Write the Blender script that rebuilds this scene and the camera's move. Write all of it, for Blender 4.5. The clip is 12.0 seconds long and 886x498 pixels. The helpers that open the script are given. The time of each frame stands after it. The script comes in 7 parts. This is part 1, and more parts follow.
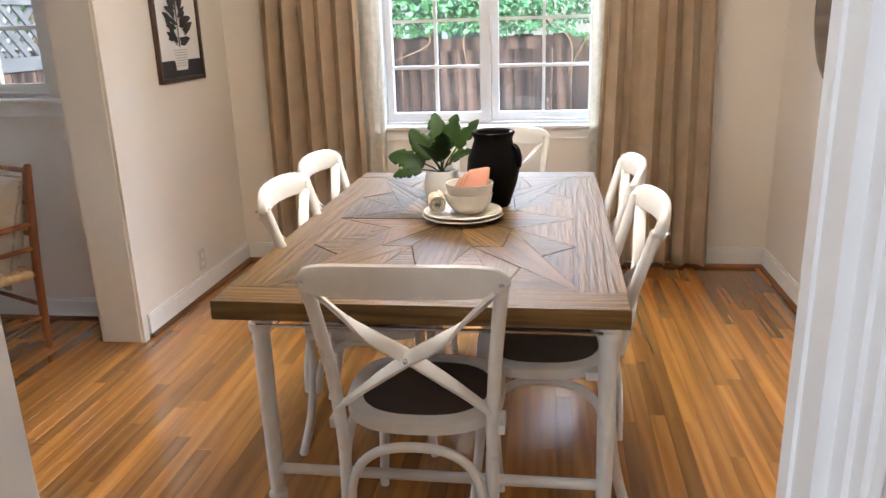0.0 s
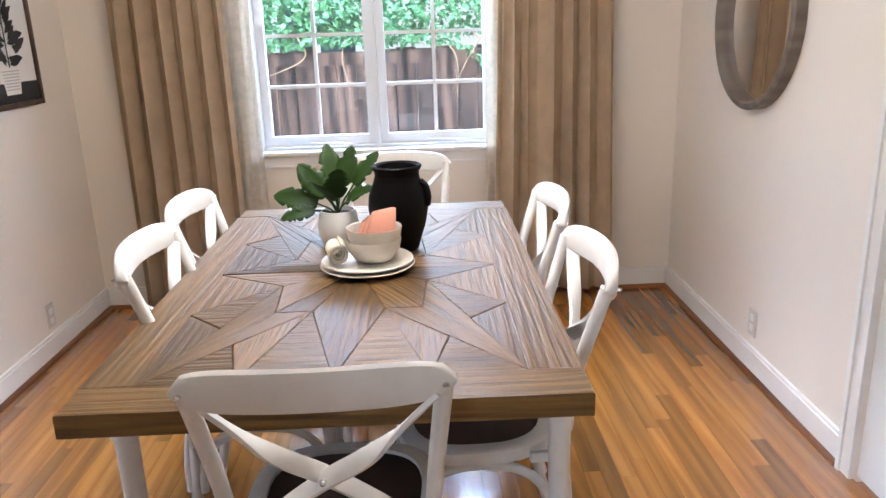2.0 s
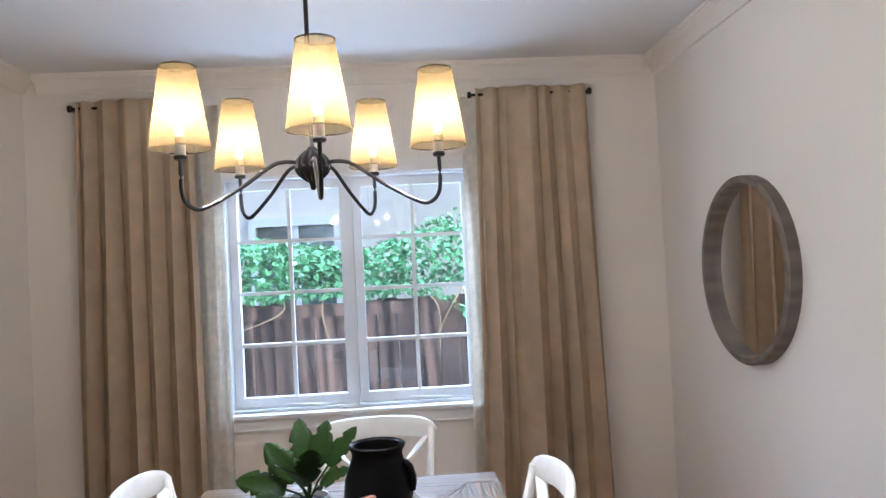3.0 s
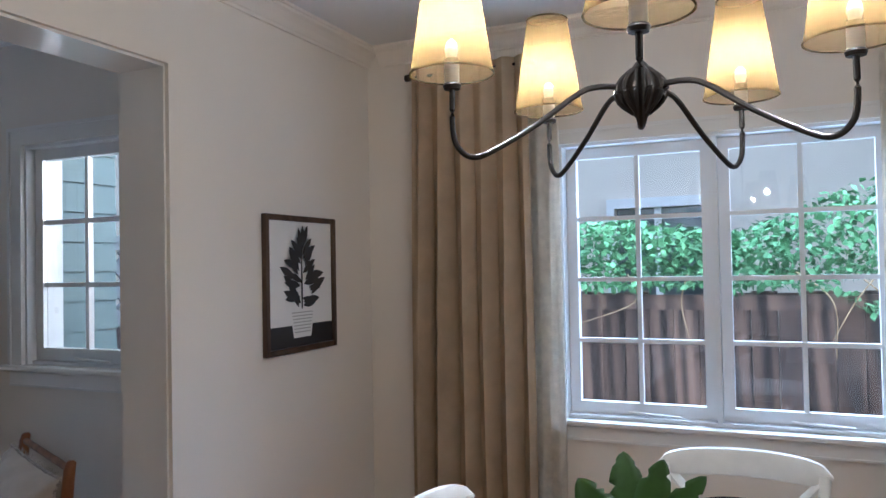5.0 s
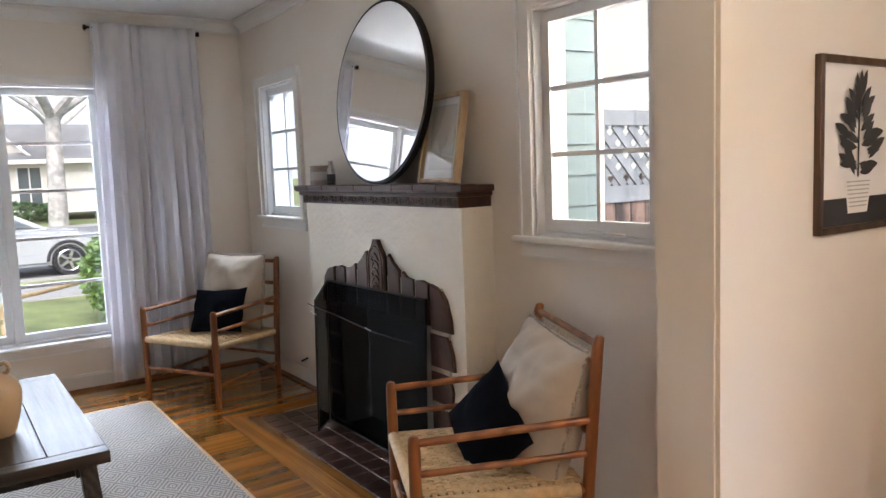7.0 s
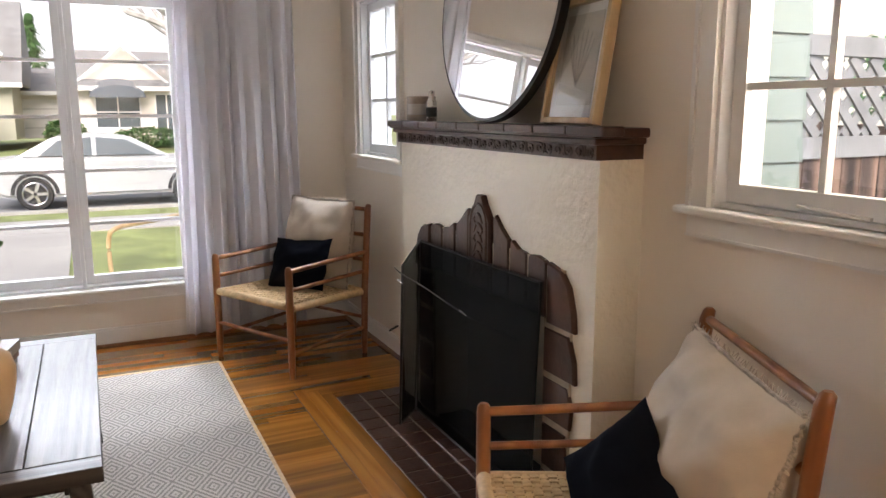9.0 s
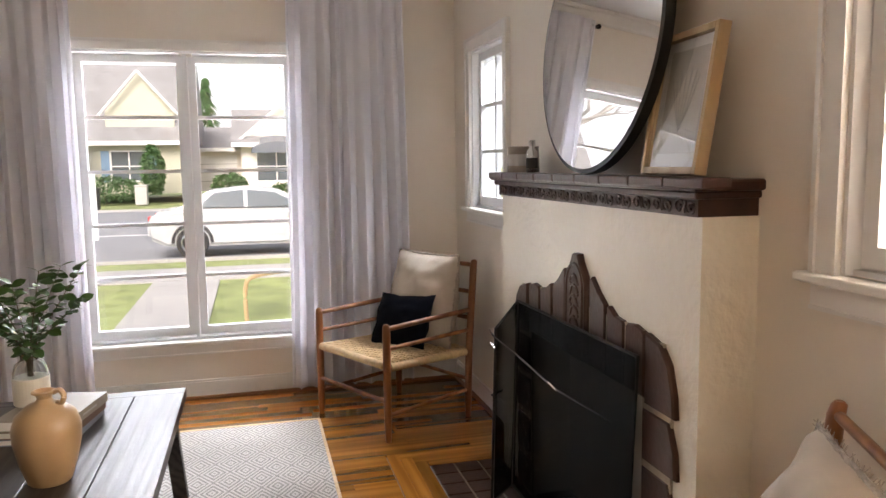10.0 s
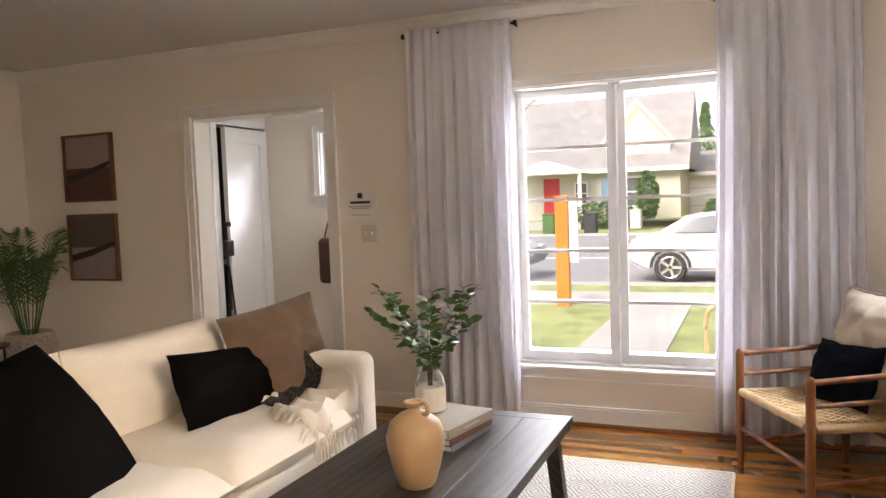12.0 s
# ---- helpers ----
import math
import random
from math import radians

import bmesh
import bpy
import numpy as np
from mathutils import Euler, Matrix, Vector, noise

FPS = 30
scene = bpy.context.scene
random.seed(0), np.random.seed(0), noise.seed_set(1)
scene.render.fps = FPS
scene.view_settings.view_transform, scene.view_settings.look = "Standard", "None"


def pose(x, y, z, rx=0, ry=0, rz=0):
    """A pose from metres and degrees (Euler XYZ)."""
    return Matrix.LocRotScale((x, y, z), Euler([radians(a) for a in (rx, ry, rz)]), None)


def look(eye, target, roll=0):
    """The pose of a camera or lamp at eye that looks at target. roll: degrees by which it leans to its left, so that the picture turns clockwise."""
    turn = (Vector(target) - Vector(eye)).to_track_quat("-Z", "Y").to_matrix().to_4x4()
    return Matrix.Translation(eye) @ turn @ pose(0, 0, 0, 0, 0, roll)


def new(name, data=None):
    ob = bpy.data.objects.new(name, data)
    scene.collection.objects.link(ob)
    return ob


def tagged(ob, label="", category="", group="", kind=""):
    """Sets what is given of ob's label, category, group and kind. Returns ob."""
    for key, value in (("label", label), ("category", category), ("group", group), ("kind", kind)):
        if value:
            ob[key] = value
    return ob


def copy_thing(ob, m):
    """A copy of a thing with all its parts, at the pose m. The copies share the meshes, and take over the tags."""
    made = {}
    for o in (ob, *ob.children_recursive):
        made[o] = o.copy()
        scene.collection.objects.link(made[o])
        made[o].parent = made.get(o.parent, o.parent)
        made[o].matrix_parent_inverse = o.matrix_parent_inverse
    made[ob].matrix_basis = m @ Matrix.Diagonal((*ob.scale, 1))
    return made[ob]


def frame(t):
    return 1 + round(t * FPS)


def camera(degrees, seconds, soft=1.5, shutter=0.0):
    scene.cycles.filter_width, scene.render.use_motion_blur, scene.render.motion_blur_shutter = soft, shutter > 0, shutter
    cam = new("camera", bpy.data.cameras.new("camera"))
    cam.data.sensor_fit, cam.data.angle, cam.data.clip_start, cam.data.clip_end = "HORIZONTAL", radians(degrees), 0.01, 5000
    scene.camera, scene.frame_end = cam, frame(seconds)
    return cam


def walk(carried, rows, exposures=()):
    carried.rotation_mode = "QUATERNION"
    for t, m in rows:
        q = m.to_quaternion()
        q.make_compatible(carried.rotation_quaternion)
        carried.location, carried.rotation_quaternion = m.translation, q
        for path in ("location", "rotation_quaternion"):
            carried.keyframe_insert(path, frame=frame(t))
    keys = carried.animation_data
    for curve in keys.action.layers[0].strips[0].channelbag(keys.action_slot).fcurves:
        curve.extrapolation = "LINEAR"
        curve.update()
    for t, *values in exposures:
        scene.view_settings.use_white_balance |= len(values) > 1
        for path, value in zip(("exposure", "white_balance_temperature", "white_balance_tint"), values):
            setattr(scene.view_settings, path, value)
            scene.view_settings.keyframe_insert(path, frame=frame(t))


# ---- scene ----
cam = camera(61.1, 12.0)
PATH = [
    (0, (-0.115, 0.512, 1.411), (-0.397, 2.406, 0.834), -1.8),
    (0.5, (-0.13, 0.563, 1.385), (-0.402, 2.408, 0.662), -1.2),
    (1, (-0.161, 0.636, 1.362), (-0.408, 2.439, 0.533), -0.9),
    (1.5, (-0.216, 0.761, 1.375), (-0.354, 2.587, 0.572), -1.3),
    (2, (-0.24, 0.886, 1.444), (-0.196, 2.803, 0.876), -1.9),
    (2.5, (-0.245, 0.997, 1.481), (-0.146, 2.983, 1.268), -2.6),
    (2.7, (-0.239, 1.045, 1.515), (-0.119, 3.04, 1.449), -2.7),
    (4.3, (-0.262, 1.521, 1.497), (-0.387, 3.509, 1.682), -3.6),
    (4.5, (-0.255, 1.587, 1.495), (-0.561, 3.557, 1.647), -2.8),
    (4.9, (-0.235, 1.695, 1.5), (-0.954, 3.56, 1.563), -1.6),
    (5, (-0.235, 1.738, 1.494), (-1.056, 3.561, 1.539), -1.1),
    (5.5, (-0.248, 1.76, 1.494), (-1.476, 3.338, 1.457), -2.2),
    (6, (-0.312, 1.753, 1.475), (-1.795, 3.092, 1.404), -2.3),
    (6.5, (-0.521, 1.79, 1.457), (-2.131, 2.969, 1.326), -1.7),
    (6.8, (-0.685, 1.81, 1.431), (-2.319, 2.95, 1.256), -1.9),
    (7, (-0.78, 1.816, 1.41), (-2.42, 2.941, 1.196), -2.2),
    (7.5, (-1.017, 1.934, 1.369), (-2.69, 2.983, 1.05), -2.0),
    (9.5, (-1.604, 2.427, 1.391), (-3.45, 3.135, 1.087), -0.3),
    (10, (-1.674, 2.577, 1.384), (-3.6, 3.063, 1.157), -0.8),
    (10.5, (-1.806, 2.754, 1.403), (-3.791, 2.906, 1.214), -0.6),
    (10.7, (-1.836, 2.814, 1.397), (-3.828, 2.827, 1.216), -0.2),
    (11, (-1.866, 2.887, 1.404), (-3.848, 2.685, 1.229), -0.0),
    (11.5, (-1.867, 2.976, 1.409), (-3.791, 2.454, 1.249), -1.3),
    (12, (-1.868, 2.987, 1.386), (-3.709, 2.216, 1.255), -2.1),
]
EXPOSURES = [(0.0, 0.45, 5450, 9), (0.5, 0.64, 5350, 11), (1.0, 0.80, 5250, 11), (1.5, 0.74, 5200, 11), (2.5, 0.2, 4850, 9), (4.5, -0.42, 4550, 8), (5.0, -0.5, 4650, 8), (5.5, 0.0, 5150, 9), (6.0, 0.38, 5400, 11), (6.5, 0.48, 5650, 12), (9.5, 0.66, 6600, 16), (12.0, 0.98, 6850, 18)]
walk(cam, [(t, look(eye, target, roll)) for t, eye, target, roll in PATH], EXPOSURES)
SKY = 0.14
L_DIN, L_BIG, L_SIDE_FILL, L_W2, L_HALL_FILL, L_ENT, L_BULB = 340, 300, 15, 110, 34, 4.0, 31
L_DIN_LOW, L_BIG_LOW = 60, 400

# ---- world, sun, large lights ----
world = bpy.data.worlds.new("sky")
scene.world = world
world.use_nodes = True
wn = world.node_tree.nodes
sky = wn.new("ShaderNodeTexSky")
sky.sky_type = 'NISHITA'
sky.sun_disc = False
sky.sun_elevation = radians(43)
sky.sun_rotation = radians(112)
sky.air_density = 1.0
sky.dust_density = 3.0
wn["Background"].inputs[1].default_value = SKY
world.node_tree.links.new(sky.outputs[0], wn["Background"].inputs[0])

sun = new("sun", bpy.data.lights.new("sun", 'SUN'))
sun.data.energy = 3.6
sun.data.angle = radians(35)
sun.data.color = (1.0, 0.96, 0.9)
sun.matrix_world = look((0, 0, 20), (-20, 8, 0))


def opening_lamp(name, eye, target, sx, sy, watts, col, spread=180):
    """Out-of-view area lamp that adds light through a window, mostly from above its head."""
    ob = new(name, bpy.data.lights.new(name, 'AREA'))
    ob.data.shape, ob.data.size, ob.data.size_y = 'RECTANGLE', sx, sy
    ob.data.energy, ob.data.color, ob.data.spread = watts, col, radians(spread)
    ob.matrix_world = look(eye, target)
    return ob


DAY = (0.86, 0.93, 1.0)
opening_lamp("dining_window_daylight", (-0.47, 6.25, 2.80), (-0.47, 4.0, 1.0), 2.2, 0.9, L_DIN, DAY)
opening_lamp("front_window_daylight", (-9.4, 2.23, 2.80), (-5.0, 2.33, 1.1), 3.0, 0.45, L_BIG, DAY)
# Warm fill added for the sofa and west wall; no known source.
opening_lamp("side_window_warm_fill", (-2.36, 4.60, 1.95), (-4.4, 0.4, 1.05), 0.25, 0.6, L_SIDE_FILL, (1.0, 0.84, 0.64), 84)
opening_lamp("corner_window_daylight", (-5.62, 5.0, 2.85), (-5.62, 3.2, 1.1), 1.1, 0.6, L_W2, DAY)
# Hall lamp added out of view to brighten the doorway and right wall.
opening_lamp("hall_fill_light", (-1.64, -0.9, 1.5), (0.0, 1.1, 1.4), 1.2, 1.1, L_HALL_FILL, (1.0, 0.95, 0.88))
# Two added upward fills, hidden below the sills, in place of ground bounce.
opening_lamp("dining_bounce_fill", (-0.47, 5.75, -0.1), (-0.47, 4.6, 1.5), 1.8, 0.7, L_DIN_LOW, DAY)
opening_lamp("front_bounce_fill", (-8.1, 2.23, -0.42), (-6.2, 2.23, 1.6), 2.4, 1.2, L_BIG_LOW, (0.95, 0.97, 0.95))
# Entry lamp added at an unseen opening in the north wall.
opening_lamp("entry_fill_light", (-7.05, 0.95, 1.9), (-7.15, -1.0, 1.1), 0.7, 0.9, L_ENT, (0.9, 0.96, 1.0))


# ---- materials ----
def nodes_of(name):
    m = bpy.data.materials.new(name)
    m.use_nodes = True
    t = m.node_tree
    return m, t.nodes, t.links, t.nodes["Principled BSDF"]


def mat(name, col, rough=0.5, metal=0.0, var=0.10, scale=5.0, bump=0.08, bscale=90.0, spec=0.5, rvar=0.08, stretch=(1, 1, 1), sheen=0.0):
    """A plain painted, woven, ceramic or metal surface with variation at two scales."""
    m, n, l, b = nodes_of(name)
    tc = n.new("ShaderNodeTexCoord")
    mp = n.new("ShaderNodeMapping")
    mp.inputs["Scale"].default_value = stretch
    l.new(tc.outputs["Object"], mp.inputs[0])
    a, c = n.new("ShaderNodeTexNoise"), n.new("ShaderNodeTexNoise")
    a.inputs["Scale"].default_value, a.inputs["Detail"].default_value = scale, 5
    c.inputs["Scale"].default_value, c.inputs["Detail"].default_value = bscale, 3
    l.new(mp.outputs[0], a.inputs["Vector"])
    l.new(mp.outputs[0], c.inputs["Vector"])
    r = n.new("ShaderNodeMapRange")
    r.inputs["From Min"].default_value, r.inputs["From Max"].default_value = 0.3, 0.7
    r.inputs["To Min"].default_value, r.inputs["To Max"].default_value = 1 - var, 1 + var * 0.5
    l.new(a.outputs["Fac"], r.inputs["Value"])
    v = n.new("ShaderNodeMix")
    v.data_type, v.blend_type = 'RGBA', 'MULTIPLY'
    v.inputs["Factor"].default_value = 1
    v.inputs[6].default_value = (*col, 1)
    l.new(r.outputs[0], v.inputs[7])
    l.new(v.outputs[2], b.inputs["Base Color"])
    q = n.new("ShaderNodeMapRange")
    q.inputs["To Min"].default_value, q.inputs["To Max"].default_value = max(rough - rvar, 0.02), min(rough + rvar, 1)
    l.new(a.outputs["Fac"], q.inputs["Value"])
    l.new(q.outputs[0], b.inputs["Roughness"])
    b.inputs["Metallic"].default_value = metal
    b.inputs["Specular IOR Level"].default_value = spec
    if sheen:
        b.inputs["Sheen Weight"].default_value = sheen
    if bump:
        u = n.new("ShaderNodeBump")
        u.inputs["Strength"].default_value, u.inputs["Distance"].default_value = bump, 0.004
        l.new(c.outputs["Fac"], u.inputs["Height"])
        l.new(u.outputs[0], b.inputs["Normal"])
    return m


def wood(name, c1, c2, rough=0.4, grain=(1.5, 30, 30), tone=0.35, island=False, bump=0.15, worn=None, rings=0.5, rand=True, coat=0.0, spec=0.5, deep=0.002):
    """Boards with the grain along the local axis of the smallest number in grain; each board has its own tone."""
    m, n, l, b = nodes_of(name)
    tc = n.new("ShaderNodeTexCoord")
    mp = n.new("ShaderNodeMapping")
    mp.inputs["Scale"].default_value = grain
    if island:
        src = n.new("ShaderNodeNewGeometry").outputs["Random Per Island"]
    else:
        src = n.new("ShaderNodeObjectInfo").outputs["Random"]
    k = n.new("ShaderNodeMath")
    k.operation = 'MULTIPLY'
    k.inputs[1].default_value = 37.0 if rand else 0.0
    l.new(src, k.inputs[0])
    ad = n.new("ShaderNodeVectorMath")
    l.new(tc.outputs["Object"], ad.inputs[0])
    l.new(k.outputs[0], ad.inputs[1])
    l.new(ad.outputs[0], mp.inputs[0])
    a, w, f = n.new("ShaderNodeTexNoise"), n.new("ShaderNodeTexWave"), n.new("ShaderNodeTexNoise")
    a.inputs["Scale"].default_value, a.inputs["Detail"].default_value, a.inputs["Distortion"].default_value = 1.0, 6, 0.6
    f.inputs["Scale"].default_value, f.inputs["Detail"].default_value = 6.0, 4
    w.inputs["Scale"].default_value, w.inputs["Distortion"].default_value = 0.32, 9.0
    w.inputs["Detail"].default_value, w.inputs["Detail Scale"].default_value = 3, 0.7
    w.bands_direction = 'DIAGONAL'
    for x in (a, w, f):
        l.new(mp.outputs[0], x.inputs["Vector"])
    g = n.new("ShaderNodeMix")
    g.inputs["Factor"].default_value = rings
    l.new(a.outputs["Fac"], g.inputs[2])
    l.new(w.outputs["Fac"], g.inputs[3])
    rp = n.new("ShaderNodeValToRGB")
    rp.color_ramp.elements[0].position, rp.color_ramp.elements[1].position = 0.28, 0.72
    rp.color_ramp.elements[0].color, rp.color_ramp.elements[1].color = (*c2, 1), (*c1, 1)
    l.new(g.outputs[0], rp.inputs[0])
    tn = n.new("ShaderNodeMapRange")
    tn.inputs["To Min"].default_value, tn.inputs["To Max"].default_value = 1 - tone, 1 + tone * 0.6
    l.new(src, tn.inputs["Value"])
    mx = n.new("ShaderNodeMix")
    mx.data_type, mx.blend_type = 'RGBA', 'MULTIPLY'
    mx.inputs["Factor"].default_value = 1
    l.new(rp.outputs[0], mx.inputs[6])
    l.new(tn.outputs[0], mx.inputs[7])
    out = mx.outputs[2]
    if worn:
        big = n.new("ShaderNodeTexNoise")
        big.inputs["Scale"].default_value, big.inputs["Detail"].default_value = worn[1], 6
        l.new(ad.outputs[0], big.inputs["Vector"])
        wr = n.new("ShaderNodeMapRange")
        wr.inputs["From Min"].default_value, wr.inputs["From Max"].default_value = 0.35, 0.70
        l.new(big.outputs["Fac"], wr.inputs["Value"])
        ml = n.new("ShaderNodeMath")
        ml.operation = 'MULTIPLY'
        l.new(wr.outputs[0], ml.inputs[0])
        l.new(g.outputs[0], ml.inputs[1])
        m2 = n.new("ShaderNodeMix")
        m2.data_type = 'RGBA'
        l.new(ml.outputs[0], m2.inputs["Factor"])
        l.new(out, m2.inputs[6])
        m2.inputs[7].default_value = (*worn[0], 1)
        out = m2.outputs[2]
    l.new(out, b.inputs["Base Color"])
    rr = n.new("ShaderNodeMapRange")
    rr.inputs["To Min"].default_value, rr.inputs["To Max"].default_value = max(rough - 0.08, 0.03), rough + 0.12
    l.new(f.outputs["Fac"], rr.inputs["Value"])
    l.new(rr.outputs[0], b.inputs["Roughness"])
    b.inputs["Coat Weight"].default_value = coat
    b.inputs["Specular IOR Level"].default_value = spec
    b.inputs["Coat Roughness"].default_value = 0.08
    u = n.new("ShaderNodeBump")
    u.inputs["Strength"].default_value, u.inputs["Distance"].default_value = bump, deep
    l.new(g.outputs[0], u.inputs["Height"])
    l.new(u.outputs[0], b.inputs["Normal"])
    return m


def cloth(name, col, see=0.0, weave=900.0, var=0.08, rough=0.9, stripe=None, bump=0.25, scale=4.0):
    """Woven cloth; see: the share of light that it lets through."""
    m = mat(name, col, rough, 0, var, scale, bump, weave, 0.15, 0.03)
    if see:
        n, l = m.node_tree.nodes, m.node_tree.links
        b, o = n["Principled BSDF"], n["Material Output"]
        t = n.new("ShaderNodeBsdfTranslucent")
        t.inputs[0].default_value = (*col, 1)
        s = n.new("ShaderNodeMixShader")
        s.inputs[0].default_value = see
        l.new(b.outputs[0], s.inputs[1])
        l.new(t.outputs[0], s.inputs[2])
        l.new(s.outputs[0], o.inputs[0])
    return m


def glass(name, tint=(1, 1, 1), rough=0.0, ior=1.45):
    m, n, l, b = nodes_of(name)
    b.inputs["Base Color"].default_value = (*tint, 1)
    b.inputs["Transmission Weight"].default_value = 1
    b.inputs["Roughness"].default_value = rough
    b.inputs["IOR"].default_value = ior
    return m


WALL = mat("cream_wall_paint", (0.80, 0.74, 0.655), 0.55, var=0.03, scale=1.2, bump=0.10, bscale=160)
CEIL = mat("white_ceiling_paint", (0.74, 0.73, 0.71), 0.7, var=0.03, scale=1.0, bump=0.08, bscale=120)
TRIM = mat("white_trim_paint", (0.80, 0.785, 0.75), 0.32, var=0.05, scale=3, bump=0.04, bscale=60)
SASH = mat("white_sash_paint", (0.80, 0.81, 0.82), 0.35, var=0.06, scale=5, bump=0.05, bscale=60)
PLASTER = mat("rough_cream_plaster", (0.80, 0.75, 0.64), 0.38, var=0.06, scale=4, bump=1.0, bscale=30)
PLASTER.node_tree.nodes["Bump"].inputs["Distance"].default_value = 0.007
OAK = wood("oak_strip_floor", (0.38, 0.163, 0.028), (0.255, 0.100, 0.016), 0.15, (34, 1.6, 34), 0.46, bump=0.02, rings=0.3, coat=0.6, spec=0.5)
OAK_REST = wood("oak_strip_floor_far", (0.38, 0.163, 0.028), (0.255, 0.100, 0.016), 0.15, (34, 1.6, 34), 0.46, island=True, bump=0.02, rings=0.3, coat=0.6, spec=0.5)
SHOE = wood("brown_shoe_moulding", (0.25, 0.11, 0.04), (0.16, 0.07, 0.025), 0.35, (1, 1, 20), 0.1)
TABLETOP = wood("reclaimed_pine_board", (0.175, 0.098, 0.027), (0.060, 0.032, 0.010), 0.33, (3.0, 66, 66), 0.48, bump=1.0, deep=0.006, rings=0.12, spec=0.30)
CHIPPED = mat("chipped_white_paint", (0.725, 0.705, 0.66), 0.4, var=0.08, scale=14, bump=0.12, bscale=40)
RATTAN = mat("dark_woven_rattan", (0.05, 0.025, 0.014), 0.55, var=0.35, scale=60, bump=0.8, bscale=300, stretch=(1, 3, 1))
LINEN = cloth("beige_linen", (0.58, 0.45, 0.30), 0.22, 500, 0.16, scale=9)
SLUB = cloth("slub_linen_lining", (0.80, 0.75, 0.66), 0.5, 60, 0.25, scale=30)
SHEER = cloth("white_sheer_cotton", (0.90, 0.895, 0.93), 0.45, 700, 0.05)
BLACK_METAL = mat("dark_bronze_metal", (0.012, 0.0095, 0.008), 0.42, 0.2, 0.15, 20, 0.05, spec=0.35)
# Near-black base damps the glow of the strong bulb lamps inside the shade.
SHADE = cloth("glow_damped_shade_cloth", (0.037, 0.0235, 0.0085), 0.75, 900, 0.05)


def sheer(m, share, tint):
    """Mixes in transparency: a share of the light passes straight through."""
    n, l = m.node_tree.nodes, m.node_tree.links
    gap, mx = n.new("ShaderNodeBsdfTransparent"), n.new("ShaderNodeMixShader")
    gap.inputs[0].default_value = (*tint, 1)
    mx.inputs[0].default_value = share
    l.new(n["Material Output"].inputs[0].links[0].from_socket, mx.inputs[1])
    l.new(gap.outputs[0], mx.inputs[2])
    l.new(mx.outputs[0], n["Material Output"].inputs[0])
    return m


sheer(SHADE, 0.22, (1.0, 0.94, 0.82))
GLASS = glass("window_glass")
CLEAR = glass("clear_bottle_glass", (0.96, 0.98, 0.97))
MIRROR = mat("mirror_silver", (0.92, 0.92, 0.92), 0.015, 1.0, 0.0, 1, 0, rvar=0.0)
GREYWOOD = wood("grey_weathered_wood", (0.175, 0.140, 0.105), (0.125, 0.098, 0.074), 0.5, (20, 20, 2), 0.1)
DARKFRAME = wood("dark_walnut_moulding", (0.075, 0.04, 0.022), (0.035, 0.018, 0.01), 0.4, (20, 20, 2), 0.1)
PALEFRAME = wood("pale_oak_moulding", (0.50, 0.36, 0.20), (0.40, 0.27, 0.14), 0.45, (20, 20, 2), 0.1)
RUSTFRAME = wood("red_brown_moulding", (0.20, 0.085, 0.035), (0.12, 0.048, 0.02), 0.45, (20, 20, 2), 0.1)
PAPER = mat("white_paper", (0.80, 0.78, 0.75), 0.6, var=0.03, bump=0.02)
INK = mat("black_print", (0.025, 0.024, 0.026), 0.6, var=0.2, bump=0.0)
PRINTGREY = mat("grey_print", (0.45, 0.43, 0.41), 0.6, var=0.1, bump=0.0)
BLACKPOT = mat("black_glazed_clay", (0.004, 0.0036, 0.0036), 0.42, spec=0.08, var=0.3, scale=12, bump=0.15, bscale=25)
WHITEPOT = mat("matt_white_ceramic", (0.70, 0.675, 0.62), 0.55, var=0.06, scale=10, bump=0.06)
STONEWARE = mat("cream_stoneware", (0.66, 0.61, 0.53), 0.35, var=0.08, scale=12, bump=0.06)
TERRA = mat("terracotta_napkin", (0.42, 0.19, 0.115), 0.85, var=0.12, bump=0.3, bscale=600)
NAPKIN = cloth("cream_napkin_cloth", (0.66, 0.585, 0.47), 0.0, 600)
LEAF = mat("glossy_green_leaf", (0.020, 0.043, 0.006), 0.42, spec=0.22, var=0.4, scale=14, bump=0.15, bscale=50)
DARKLEAF = mat("dark_green_leaf", (0.055, 0.120, 0.028), 0.5, spec=0.25, var=0.4, scale=18, bump=0.1)
STEM = mat("brown_stem", (0.10, 0.065, 0.035), 0.6, var=0.2)
TEAK = wood("orange_brown_teak", (0.31, 0.118, 0.034), (0.185, 0.062, 0.018), 0.3, (16, 16, 1.6), 0.15, bump=0.05, rand=True)
CORD = mat("natural_woven_cord", (0.60, 0.43, 0.235), 0.65, var=0.2, scale=40, bump=0.4, bscale=200)
OATMEAL = cloth("oatmeal_linen", (0.50, 0.435, 0.36), 0.0, 420, 0.12, scale=8)
NAVY = cloth("black_navy_canvas", (0.005, 0.006, 0.010), 0.0, 600, 0.2)
BLACKCLOTH = cloth("black_cotton", (0.004, 0.0038, 0.004), 0.0, 600, 0.2)
for m in (NAVY, BLACKCLOTH):
    m.node_tree.nodes["Principled BSDF"].inputs["Specular IOR Level"].default_value = 0.03
VELVET = mat("brown_velvet", (0.135, 0.080, 0.043), 0.75, var=0.25, scale=10, bump=0.2, bscale=200, sheen=0.5)
SOFA = cloth("cream_sofa_linen", (0.83, 0.77, 0.67), 0.0, 380, 0.05)
THROW = cloth("cream_knit_throw", (0.74, 0.68, 0.59), 0.0, 160, 0.12, bump=0.6)
